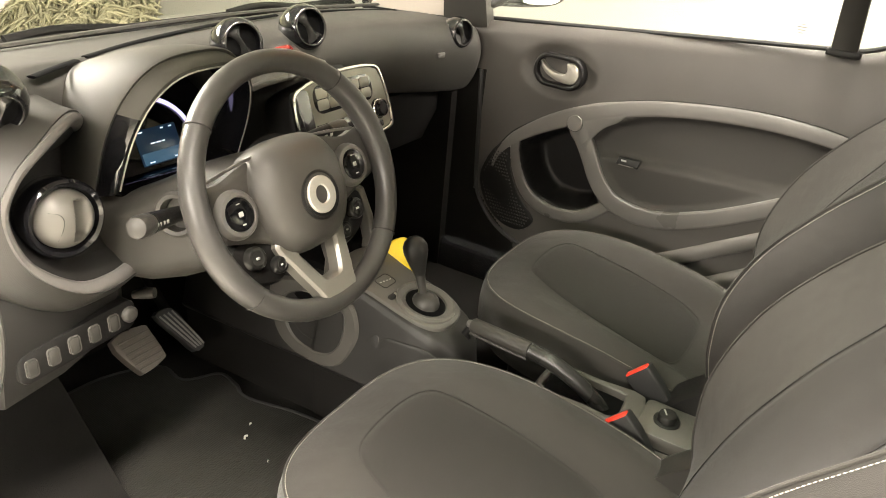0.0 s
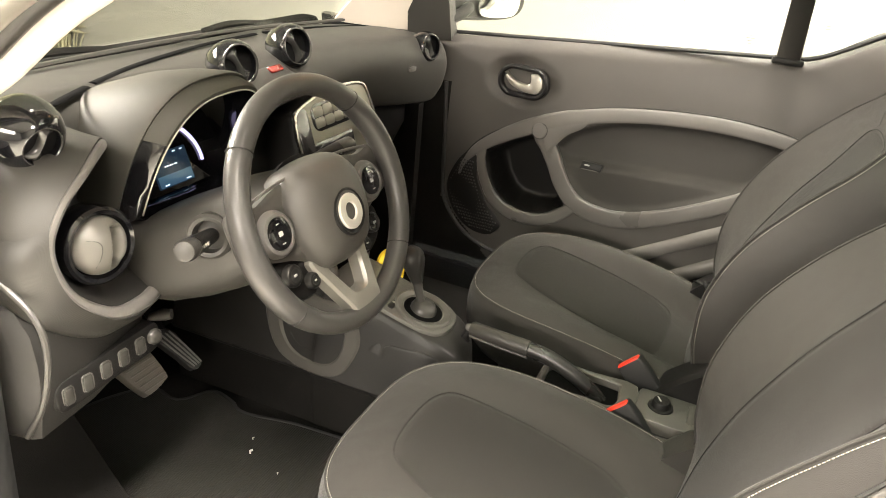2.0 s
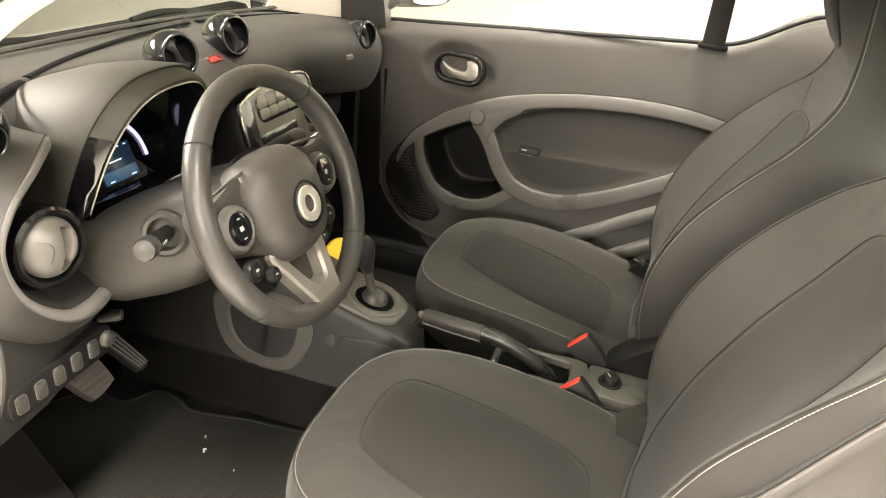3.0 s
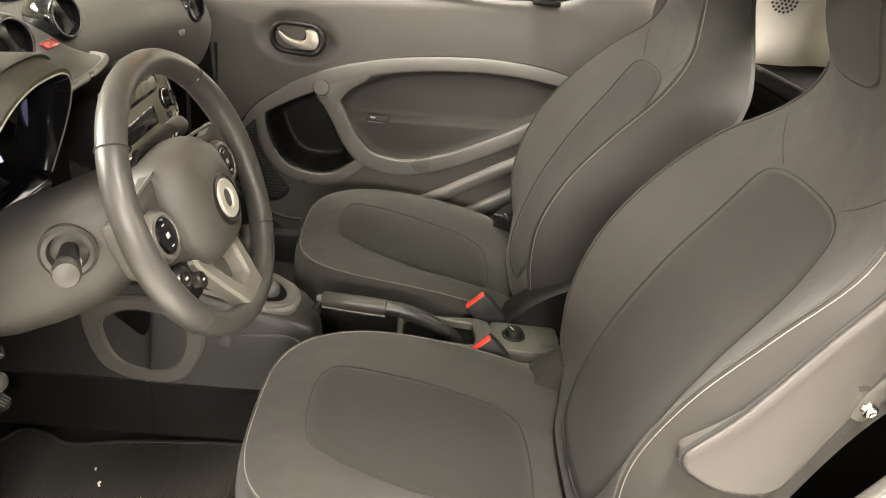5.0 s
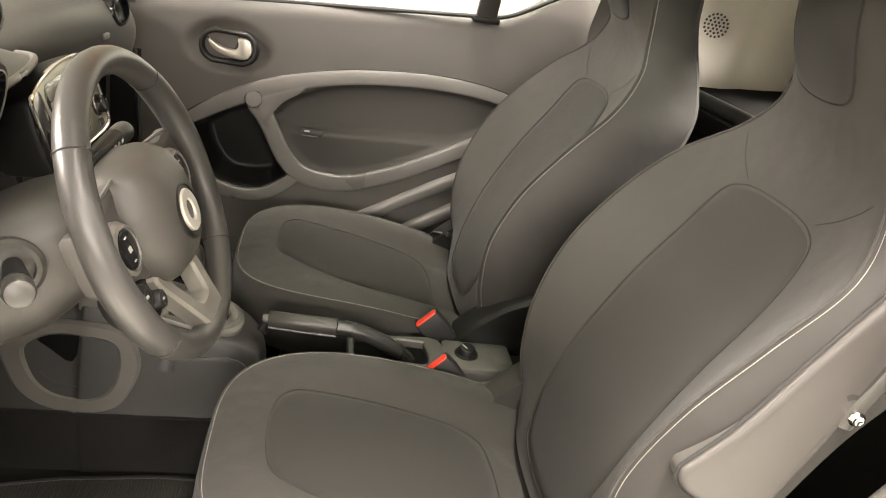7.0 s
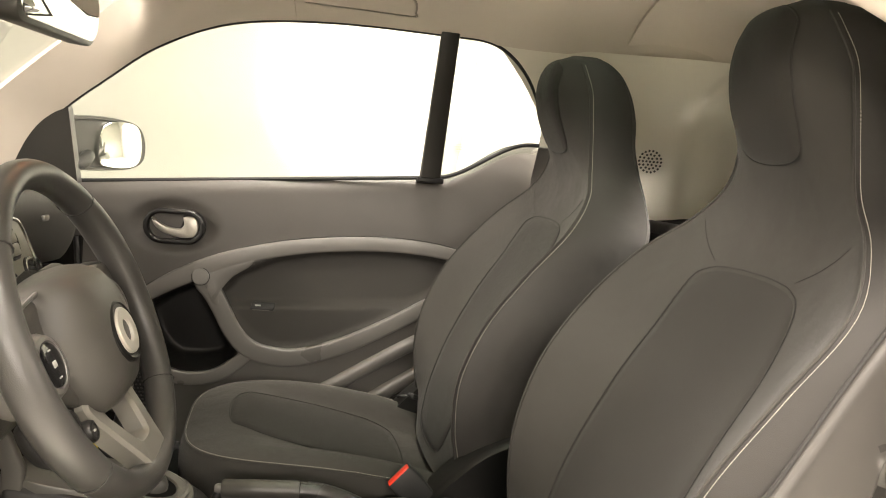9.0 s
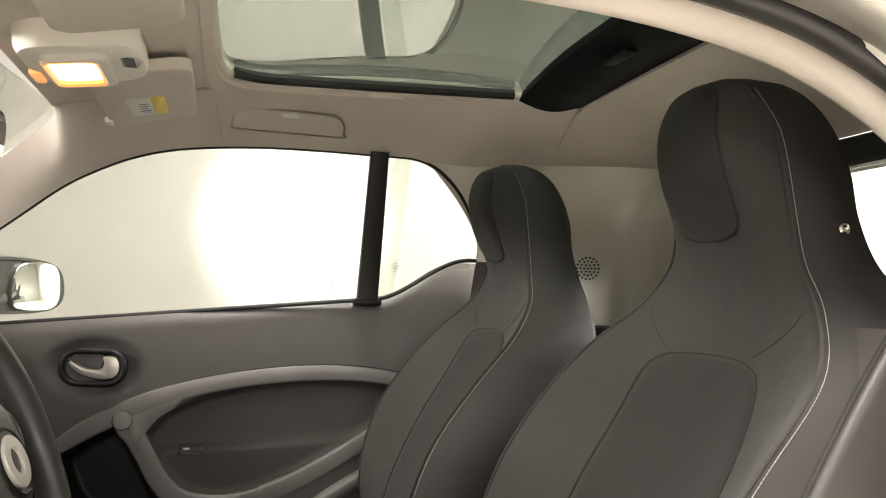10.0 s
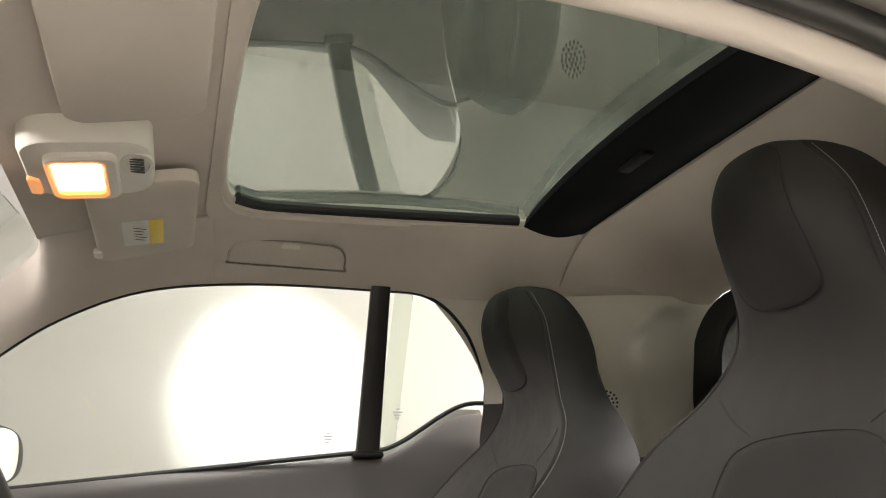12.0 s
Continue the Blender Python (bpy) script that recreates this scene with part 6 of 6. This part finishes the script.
# ---- centre console ----
def build_console():
    c = thing("centre_console", (0, 0.5, 0.06), "grey plastic centre console with a side pocket, its depth painted near-black", "centre console")
    plan = cr([(0.332, 0.026, 0.232), (0.345, 0.046, 0.258), (0.372, 0.061, 0.280), (0.41, 0.067, 0.294), (0.44, 0.068, 0.302), (0.50, 0.067, 0.317), (0.56, 0.066, 0.332), (0.61, 0.066, 0.344), (0.625, 0.066, 0.330), (0.70, 0.068, 0.330), (0.95, 0.075, 0.330)], 4)
    size = lambda y: (float(np.interp(y, [q.x for q in plan], [q.y for q in plan])), float(np.interp(y, [q.x for q in plan], [q.z for q in plan])))

    def flank(y, z, h):
        hw, zt = size(y)
        return Vector((-(hw + 0.17 * (zt - z)) - h, y, z))

    rings, lower = [], []
    for q in plan:
        y, hw, zt = q
        foot = min(0.17, zt - 0.05)
        out = hw + 0.17 * (zt - foot)
        row = [(-out - 0.004, foot - 0.022), (-out - 0.010, foot - 0.010), (-out - 0.006, foot), (-hw - 0.17 * 0.03, zt - 0.03), (-hw + 0.001, zt - 0.010), (-hw + 0.012, zt - 0.001), (0, zt)]
        row += [(-x, z) for x, z in row[-2::-1]]
        rings.append([Vector((v.x, y, v.y)) for v in cr([(x, z, 0) for x, z in row], 3)])
        lower.append([Vector((x, y, z)) for x, z in ((-out + 0.010, 0.012), (-out + 0.002, 0.08), (-out, foot - 0.018), (out, foot - 0.018), (out - 0.002, 0.08), (out - 0.010, 0.012))])
    bm = B()
    loft(bm, rings)
    part("body", bm, M_LOWER, c)
    bm = B()
    loft(bm, lower)
    part("lower_side", bm, M_CARPET, c, "dark carpet below the console")
    f = basis((0.003, 0.462, 0.3085), (0, -0.252, 1), (0, 1, 0))
    # raised top plate with the selector opening
    bm = B()
    o = outline2([(-0.058, 0.145), (-0.062, 0.05), (-0.062, -0.02), (-0.058, -0.055), (-0.040, -0.082), (0.0, -0.092), (0.040, -0.082), (0.058, -0.055), (0.062, -0.02), (0.062, 0.05), (0.058, 0.145)], 5)
    plate(bm, o, f, -0.016, 0.0045, 0.004)
    part("top_plate", bm, M_CONSOLE, c, "lighter grey top plate")
    g = lambda p, q, h: f(p, q - 0.026, h)
    bm = B()
    lathe(bm, [(0.058, 0.003), (0.0565, 0.0085), (0.052, 0.0105), (0.044, 0.0085), (0.041, 0.0075), (0.038, 0.002), (0.036, -0.012)], g, 36, cap=False)
    part("lever_surround", bm, M_CONSOLE, c)
    # flat disc coloured near-black for the shade round the lever
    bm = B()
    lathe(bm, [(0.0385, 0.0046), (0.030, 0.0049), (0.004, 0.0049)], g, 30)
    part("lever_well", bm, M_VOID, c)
    bm = B()
    ringplate(bm, rrect(0.040, 0.030, 0.008, 5), rrect(0.0365, 0.0265, 0.0065, 5), lambda p, q, h: f(p - 0.012, q + 0.060, h), 0.002, 0.0055, 0.0008)
    part("gear_window", bm, M_SEAM, c)
    for k in range(4):
        bm = B()
        rbox(bm, f(-0.024 + 0.008 * k, 0.062 - 0.0015 * k, 0.0048), (0.0042, 0.0030, 0.0008), 0.0003)
        part("gear_mark", bm, M_WHITE_INK, c)
    bm = B()
    plate(bm, [(x - 0.035, y + 0.024) for x, y in rrect(0.030, 0.0125, 0.005, 4)], f, 0.002, 0.0065, 0.002)
    rk = part("rocker", bm, M_HARD, c)
    bm = B()
    plate(bm, [(x - 0.029, y + 0.024) for x, y in rrect(0.005, 0.008, 0.001, 2)], f, 0.005, 0.0072, 0.0004)
    part("rocker_mark", bm, M_SILVER, rk)
    # side pocket with a lighter loop round it
    hole = outline2([(0.556, 0.255), (0.560, 0.215), (0.578, 0.190), (0.61, 0.183), (0.645, 0.187), (0.672, 0.203), (0.690, 0.232), (0.694, 0.262), (0.66, 0.282), (0.61, 0.284), (0.568, 0.277)], 5)
    ring = outline2([(0.522, 0.250), (0.532, 0.200), (0.555, 0.166), (0.605, 0.153), (0.655, 0.158), (0.698, 0.180), (0.724, 0.225), (0.732, 0.280), (0.68, 0.305), (0.61, 0.310), (0.548, 0.298)], 5)
    bm = B()
    ringplate(bm, ring, hole, flank, -0.02, 0.008, 0.005)
    part("pocket_loop", bm, M_CONSOLE, c, "lighter grey loop round the pocket")
    # flat plate; the pocket's shade is put into its colour
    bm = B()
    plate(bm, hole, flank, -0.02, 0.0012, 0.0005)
    pk = part("pocket_back", bm, M_VOID, c, "side pocket, its depth painted near-black")
    bm = B()
    tube(bm, cr([flank(y, z, 0.003) for y, z in ((0.672, 0.222), (0.650, 0.204), (0.61, 0.199), (0.585, 0.202))], 6), 0.0016, 6)
    part("pocket_edge", bm, M_LOWER, pk)
    # darker lower panels, parted by a gap
    for o in ([(0.530, 0.158), (0.516, 0.195), (0.508, 0.232), (0.496, 0.250), (0.479, 0.254), (0.477, 0.20), (0.478, 0.158)], [(0.4735, 0.158), (0.4725, 0.20), (0.4715, 0.254), (0.43, 0.262), (0.39, 0.262), (0.362, 0.246), (0.350, 0.21), (0.348, 0.165), (0.40, 0.158)]):
        bm = B()
        o = [(v.x, v.y) for v in cr([(y, z, 0) for y, z in o] + [(*o[0], 0)], 3)[:-1]]
        plate(bm, o, flank, -0.01, 0.0026, 0.0015)
        part("side_panel", bm, M_LOWER, c)
    # open shelf ahead of the selector, between two slanted posts
    bm = B()
    # shelf floor coloured near-black for the shade on it
    rbox(bm, (0.0, 0.640, 0.336), (0.116, 0.10, 0.014), 0.003)
    part("shelf_floor", bm, M_VOID, c)
    bm = B()
    sheet(bm, [[(x, 0.700 + 0.03 * k, 0.32 + 0.16 * k) for x in (-0.10, -0.03, 0.03, 0.10)] for k in (0, 0.33, 0.66, 1.0)], 0.01)
    part("shelf_back", bm, M_HARD, c)
    for sg in (-1, 1):
        bm = B()
        loft(bm, [[Vector((sg * x0 + a, y + b, z)) for a, b in rrect(0.016, 0.030, 0.005, 3)] for x0, y, z in ((0.058, 0.606, 0.325), (0.058, 0.604, 0.36), (0.062, 0.622, 0.41), (0.072, 0.655, 0.455))])
        part("post", bm, M_CONSOLE, c)
    # lever
    lv = thing("gear_lever", (0, 0.435, 0.33), "black selector lever with a rounded leather knob", "gear lever")
    bm = B()
    a, b = Vector((0.002, 0.434, 0.296)), Vector((0.002, 0.470, 0.416))
    tube(bm, [a, a.lerp(b, 0.3), a.lerp(b, 0.6)], [0.0085, 0.0080, 0.0100], 14)
    part("shaft", bm, M_GREYP, lv)
    bm = B()
    pts = [a.lerp(b, t) for t in (0.54, 0.58, 0.66, 0.76, 0.88, 0.98, 1.06, 1.11, 1.125)]
    tube(bm, pts, [0.0105, 0.0120, 0.0145, 0.0185, 0.0225, 0.0225, 0.0175, 0.009, 0.002], 22)
    part("knob", bm, M_KNOB, lv)
    bm = B()
    lathe(bm, [(0.026, 0.004), (0.0255, 0.010), (0.021, 0.018), (0.013, 0.023), (0.009, 0.024)], g, 26)
    part("boot", bm, M_GREYP, lv)
    # yellow tag
    y = thing("yellow_tag", (-0.02, 0.56, 0.37), "small yellow plastic key tag with a hole", "key tag")
    f2 = basis((0.098, 0.556, 0.322), (-0.55, -1, 0.45))
    bm = B()
    plate(bm, outline2([(-0.042, -0.042), (-0.040, -0.004), (-0.018, 0.032), (0.015, 0.038), (0.033, 0.015), (0.028, -0.020), (0.010, -0.042)], 4), f2, -0.004, 0.004, 0.003)
    tg = part("tag", bm, M_YELLOW, y)
    bm = B()
    lathe(bm, [(0.003, 0.0), (0.003, 0.0046), (0.001, 0.0048)], lambda p, q, h: f2(p + 0.012, q + 0.020, h), 10)
    part("tag_hole", bm, M_INK, y)
    # rear tunnel between the seats
    t = thing("handbrake_console", (0, 0.1, 0.06), "low grey plastic tunnel console between the seats", "centre console")
    bm = B()
    rings = []
    for yy, hw, zt in ((0.32, 0.030, 0.150), (0.26, 0.036, 0.170), (0.21, 0.040, 0.200), (0.165, 0.044, 0.236), (0.13, 0.045, 0.244), (0.02, 0.047, 0.246), (-0.06, 0.047, 0.246), (-0.16, 0.047, 0.244)):
        row = [(-hw - 0.03, 0.05), (-hw - 0.014, zt - 0.06), (-hw - 0.004, zt - 0.012), (-hw + 0.006, zt), (hw - 0.006, zt), (hw + 0.004, zt - 0.012), (hw + 0.014, zt - 0.06), (hw + 0.03, 0.05)]
        rings.append([Vector((x + 0.004, yy, z)) for x, z in row])
    loft(bm, rings)
    part("tunnel_body", bm, M_HARD, t)
    f3 = basis((0.0, 0.10, 0.250), (0, 0.0, 1), (0, 1, 0))
    bm = B()
    rail = outline2([(-0.046, 0.085), (-0.047, 0.0), (-0.046, -0.079), (0.048, -0.079), (0.049, 0.0), (0.050, 0.085), (0.040, 0.091), (-0.036, 0.091)], 3)
    slot = outline2([(-0.034, 0.072), (-0.035, 0.0), (-0.034, -0.050), (0.026, -0.050), (0.034, -0.042), (0.037, 0.0), (0.038, 0.072), (0.0, 0.080)], 3)
    ringplate(bm, rail, slot, f3, -0.008, 0.013, 0.003)
    part("slot_frame", bm, M_CONSOLE, t, "light grey frame round the brake slot")
    # plate under the frame, slot shade painted near-black
    bm = B()
    plate(bm, slot, f3, -0.01, -0.002, 0.0005)
    part("slot", bm, M_VOID, t)
    bm = B()
    f4 = basis((0.004, -0.048, 0.250), (0, 0, 1), (0, 1, 0))
    plate(bm, rrect(0.094, 0.128, 0.010, 4), f4, -0.01, 0.0125, 0.003)
    sp = part("switch_plate", bm, M_CONSOLE, t)
    bm = B()
    plate(bm, [(x + 0.006, y - 0.042) for x, y in rrect(0.058, 0.036, 0.006, 4)], f4, 0.011, 0.0145, 0.0015)
    part("blank_tile", bm, M_CONSOLE, sp)
    bm = B()
    tube(bm, cr([(-0.052, 0.03, 0.225), (-0.058, -0.04, 0.228), (-0.070, -0.10, 0.25), (-0.085, -0.15, 0.29)], 6), 0.016, 10, flat=0.8)
    part("side_bolster", bm, M_CONSOLE, t)
    k = thing("mirror_knob", (0.004, -0.026, 0.24), "small round black adjuster knob with a white line", "knob")
    f5 = basis((0.006, -0.026, 0.2625), (-0.05, 0.02, 1), (0.3, 1, 0))
    bm = B()
    lathe(bm, [(0.0225, -0.001), (0.0215, 0.003), (0.018, 0.004)], f5, 24)
    part("dial_base", bm, M_HARD, k)
    bm = B()
    lathe(bm, [(0.0165, 0.002), (0.0160, 0.012), (0.014, 0.015), (0.006, 0.0155)], f5, 24)
    part("dial", bm, M_HARD, k)
    bm = B()
    rbox(bm, f5(0, 0.005, 0.0156), (0.0024, 0.014, 0.001), 0.0003, (0, 0, -60))
    part("line_mark", bm, M_WHITE_INK, k)
    # handbrake
    hb = thing("handbrake_lever", (0.02, 0.13, 0.22), "dark grey handbrake lever lying between the seats", "handbrake")
    bm = B()
    a, b = Vector((-0.006, 0.332, 0.306)), Vector((-0.014, 0.216, 0.306))
    tube(bm, [a, a.lerp(b, 0.03), a.lerp(b, 0.5), b], [0.0115, 0.0140, 0.0145, 0.0148], 18)
    part("grip", bm, M_GREYP, hb)
    bm = B()
    tube(bm, [a.lerp(b, 0.01) + Vector((-0.008, 0, -0.012)), a.lerp(b, 0.5) + Vector((-0.009, 0, -0.013)), b + Vector((-0.009, 0, -0.013))], 0.0032, 8)
    part("grip_ridge", bm, M_GREYP, hb)
    bm = B()
    tube(bm, cr([b, (-0.015, 0.175, 0.301), (-0.012, 0.125, 0.280), (-0.006, 0.085, 0.250), (0.0, 0.065, 0.222)], 5), [0.0148 - 0.0001 * i for i in range(21)], 14)
    part("arm", bm, M_KNOB, hb)
    bm = B()
    d = (a - b).normalized()
    tube(bm, [a - d * 0.002, a + d * 0.007, a + d * 0.010], [0.0075, 0.0072, 0.005], 12)
    part("release_button", bm, M_TRIM, hb)
    bm = B()
    tube(bm, [a + Vector((0, 0.004, -0.006)), a + Vector((-0.002, 0.010, -0.020)), a + Vector((0, 0.002, -0.030))], [0.006, 0.008, 0.004], 10)
    part("hook", bm, M_HARD, hb)
    # belt buckles
    for x, yy, zz, in ((0.069, 0.0475, 0.2945), (-0.057, 0.040, 0.2785)):
        bk = thing("belt_buckle", (x, yy - 0.02, 0.22), "black seat belt buckle with a red release button", "belt buckle", "belt buckles")
        f6 = basis((x, yy, zz), (0, 0.74, 0.67), (1, 0, 0))
        bm = B()
        o = rrect(0.050, 0.024, 0.005, 4)
        loft(bm, [[f6(p * s1, q * s2, h) for p, q in o] for s1, s2, h in ((0.60, 0.55, -0.095), (0.80, 0.8, -0.065), (1.0, 1.0, -0.030), (1.0, 1.0, -0.002), (0.95, 0.90, 0.001))])
        part("buckle_body", bm, M_RUBBER, bk)
        bm = B()
        plate(bm, rrect(0.045, 0.0145, 0.003, 3), lambda p, q, h: f6(p, q - 0.0035, h), -0.003, 0.004, 0.002)
        part("release_button", bm, M_RED, bk, "red push button")
        bm = B()
        plate(bm, rrect(0.036, 0.0045, 0.001, 2), lambda p, q, h: f6(p, q + 0.0075, h), -0.002, 0.0022, 0.0004)
        part("tongue_slot", bm, M_INK, bk)


build_console()


# ---- footwell ----
def build_footwell():
    bm = B()
    g = lambda x, y, h: Vector((x, y, 0.024 + h))
    o = [(p.x, p.y) for p in cr([(-0.56, 0.42, 0), (-0.56, 0.70, 0), (-0.46, 0.98, 0), (-0.30, 1.02, 0), (-0.175, 0.960, 0), (-0.175, 0.885, 0), (-0.115, 0.845, 0), (-0.120, 0.790, 0), (-0.138, 0.740, 0), (-0.110, 0.60, 0), (-0.12, 0.38, 0), (-0.35, 0.36, 0)], 5, True)]
    plate(bm, o, g, -0.004, 0.008, 0.003)
    m = tagged(part("floor_mat", bm, M_MAT), "black ribbed textile floor mat in the driver footwell", "floor mat")
    bm = B()
    tube(bm, [g(x, y, 0.006) for x, y in inset(o, 0.004)], 0.005, 8, closed=True, flat=0.7, up=(0, 0, 1))
    part("binding", bm, M_RUBBER, m, "black bound edge")
    for x, y, s in ((-0.240, 0.655, 0.8), (-0.205, 0.675, 0.45), (-0.26, 0.58, 0.3)):
        bm = B()
        tube(bm, cr([(x, y, 0.0375), (x + 0.006 * s, y + 0.004 * s, 0.039), (x + 0.013 * s, y + 0.003 * s, 0.0375)], 4), 0.0022 * s + 0.0004, 6, flat=0.7)
        tagged(part("litter_scrap", bm, M_PAPER), "tiny white scrap lying on the floor mat", "litter", "scraps on the mat")
    # pedals
    br = thing("brake_pedal", (-0.30, 0.82, 0.23), "wide ribbed rubber brake pedal", "pedal")
    f = basis((-0.309, 0.838, 0.195), (0, -0.75, 0.66))
    bm = B()
    o = [(-0.041, 0.036), (0.027, 0.038), (0.036, 0.020), (0.039, -0.026), (0.030, -0.036), (-0.008, -0.042), (-0.024, -0.032)]
    plate(bm, outline2(o, 3), f, -0.012, 0.004, 0.004)
    part("pad", bm, M_PEDAL, br)
    for k in range(6):
        q = 0.026 - 0.0115 * k
        bm = B()
        tube(bm, [f(-0.034 + 0.0022 * k, q, 0.004), f(0.030 + 0.0008 * k, q, 0.004)], 0.0026, 6)
        part("rib", bm, M_PEDAL, br)
    bm = B()
    tube(bm, [f(0, 0, -0.012), (-0.318, 0.93, 0.30), (-0.318, 1.10, 0.46)], 0.012, 8)
    part("arm", bm, M_HARD, br)
    ac = thing("accelerator_pedal", (-0.185, 0.86, 0.20), "narrow ribbed accelerator pedal with pale stripes", "pedal")
    f = basis((-0.211, 0.842, 0.188), (0, -0.8, 0.55))
    bm = B()
    o = [(-0.038, 0.046), (0.002, 0.044), (0.018, 0.0), (0.032, -0.044), (0.006, -0.050), (-0.012, -0.014)]
    plate(bm, outline2(o, 3), f, -0.010, 0.004, 0.004)
    part("pad", bm, M_RUBBER, ac)
    for k in range(4):
        bm = B()
        tube(bm, [f(-0.031 + 0.0095 * k, 0.040, 0.004), f(-0.012 + 0.0085 * k, 0.0, 0.0045), f(0.009 + 0.0065 * k, -0.044, 0.004)], 0.0018, 6)
        part("rib", bm, M_TRIM, ac)
    bm = B()
    tube(bm, [f(0, 0, -0.01), (-0.192, 0.95, 0.25), (-0.192, 1.10, 0.40)], 0.010, 8)
    part("arm", bm, M_HARD, ac)
    # foot rest wedge
    bm = B()
    loft(bm, [[Vector((x, y, z)) for y, z in ((0.69, 0.015), (0.70, 0.030), (0.72, 0.046), (0.86, 0.215), (0.96, 0.29), (1.08, 0.30), (1.08, 0.015))] for x in (-0.615, -0.60, -0.47, -0.455)])
    tagged(part("foot_rest", bm, M_CARPET), "dark carpeted footrest beside the pedals", "footrest")
    bm = B()
    tube(bm, [(-0.40, 0.72, 0.395), (-0.39, 0.70, 0.402), (-0.385, 0.69, 0.404)], [0.006, 0.010, 0.008], 10)
    tagged(part("bonnet_latch", bm, M_GREYP), "small grey plastic release lever under the dashboard", "release lever")


build_footwell()


# ---- driver's pillar and belt ----
def build_belt():
    bc = thing("belt_clip", (0.492, -0.052, 0.28), "small black belt stop clip lying on the passenger seat", "belt clip")
    bm = B()
    rbox(bm, (0.492, -0.052, 0.290), (0.022, 0.030, 0.012), 0.004, (20, 0, 25))
    part("clip_body", bm, M_RUBBER, bc)
    bm = B()
    tube(bm, cr([(0.497, -0.040, 0.290), (0.515, -0.02, 0.284), (0.540, -0.03, 0.262)], 5), 0.006, 8, flat=0.3, up=(0, 0, 1))
    part("clip_strap", bm, M_RUBBER, bc)
    bm = B()
    rings = []
    for z, x in ((0.10, -0.70), (0.45, -0.70), (0.76, -0.69), (0.95, -0.63), (1.09, -0.575)):
        rings.append([Vector((x + a, -0.44 + b, z)) for a, b in rrect(0.07, 0.13, 0.025, 4)])
    loft(bm, rings)
    setting("wall_pillar_rear_driver", bm, M_GREYP, "grey plastic trim of the pillar behind the driver seat", "pillar trim")
    b = thing("seat_belt", (-0.645, -0.36, 0.9), "black seat belt webbing hanging from the pillar", "seat belt")
    bm = B()
    tube(bm, cr([(-0.625, -0.375, 0.98), (-0.648, -0.370, 0.80), (-0.662, -0.36, 0.55), (-0.662, -0.35, 0.16)], 6), 0.023, 8, flat=0.08, up=(1, 0, 0))
    part("webbing", bm, M_RUBBER, b)
    bm = B()
    lathe(bm, [(0.026, -0.01), (0.026, 0.004), (0.018, 0.010), (0.008, 0.011)], basis((-0.615, -0.372, 0.985), (1, 0, 0.3)), 20)
    part("guide", bm, M_HARD, b)


build_belt()
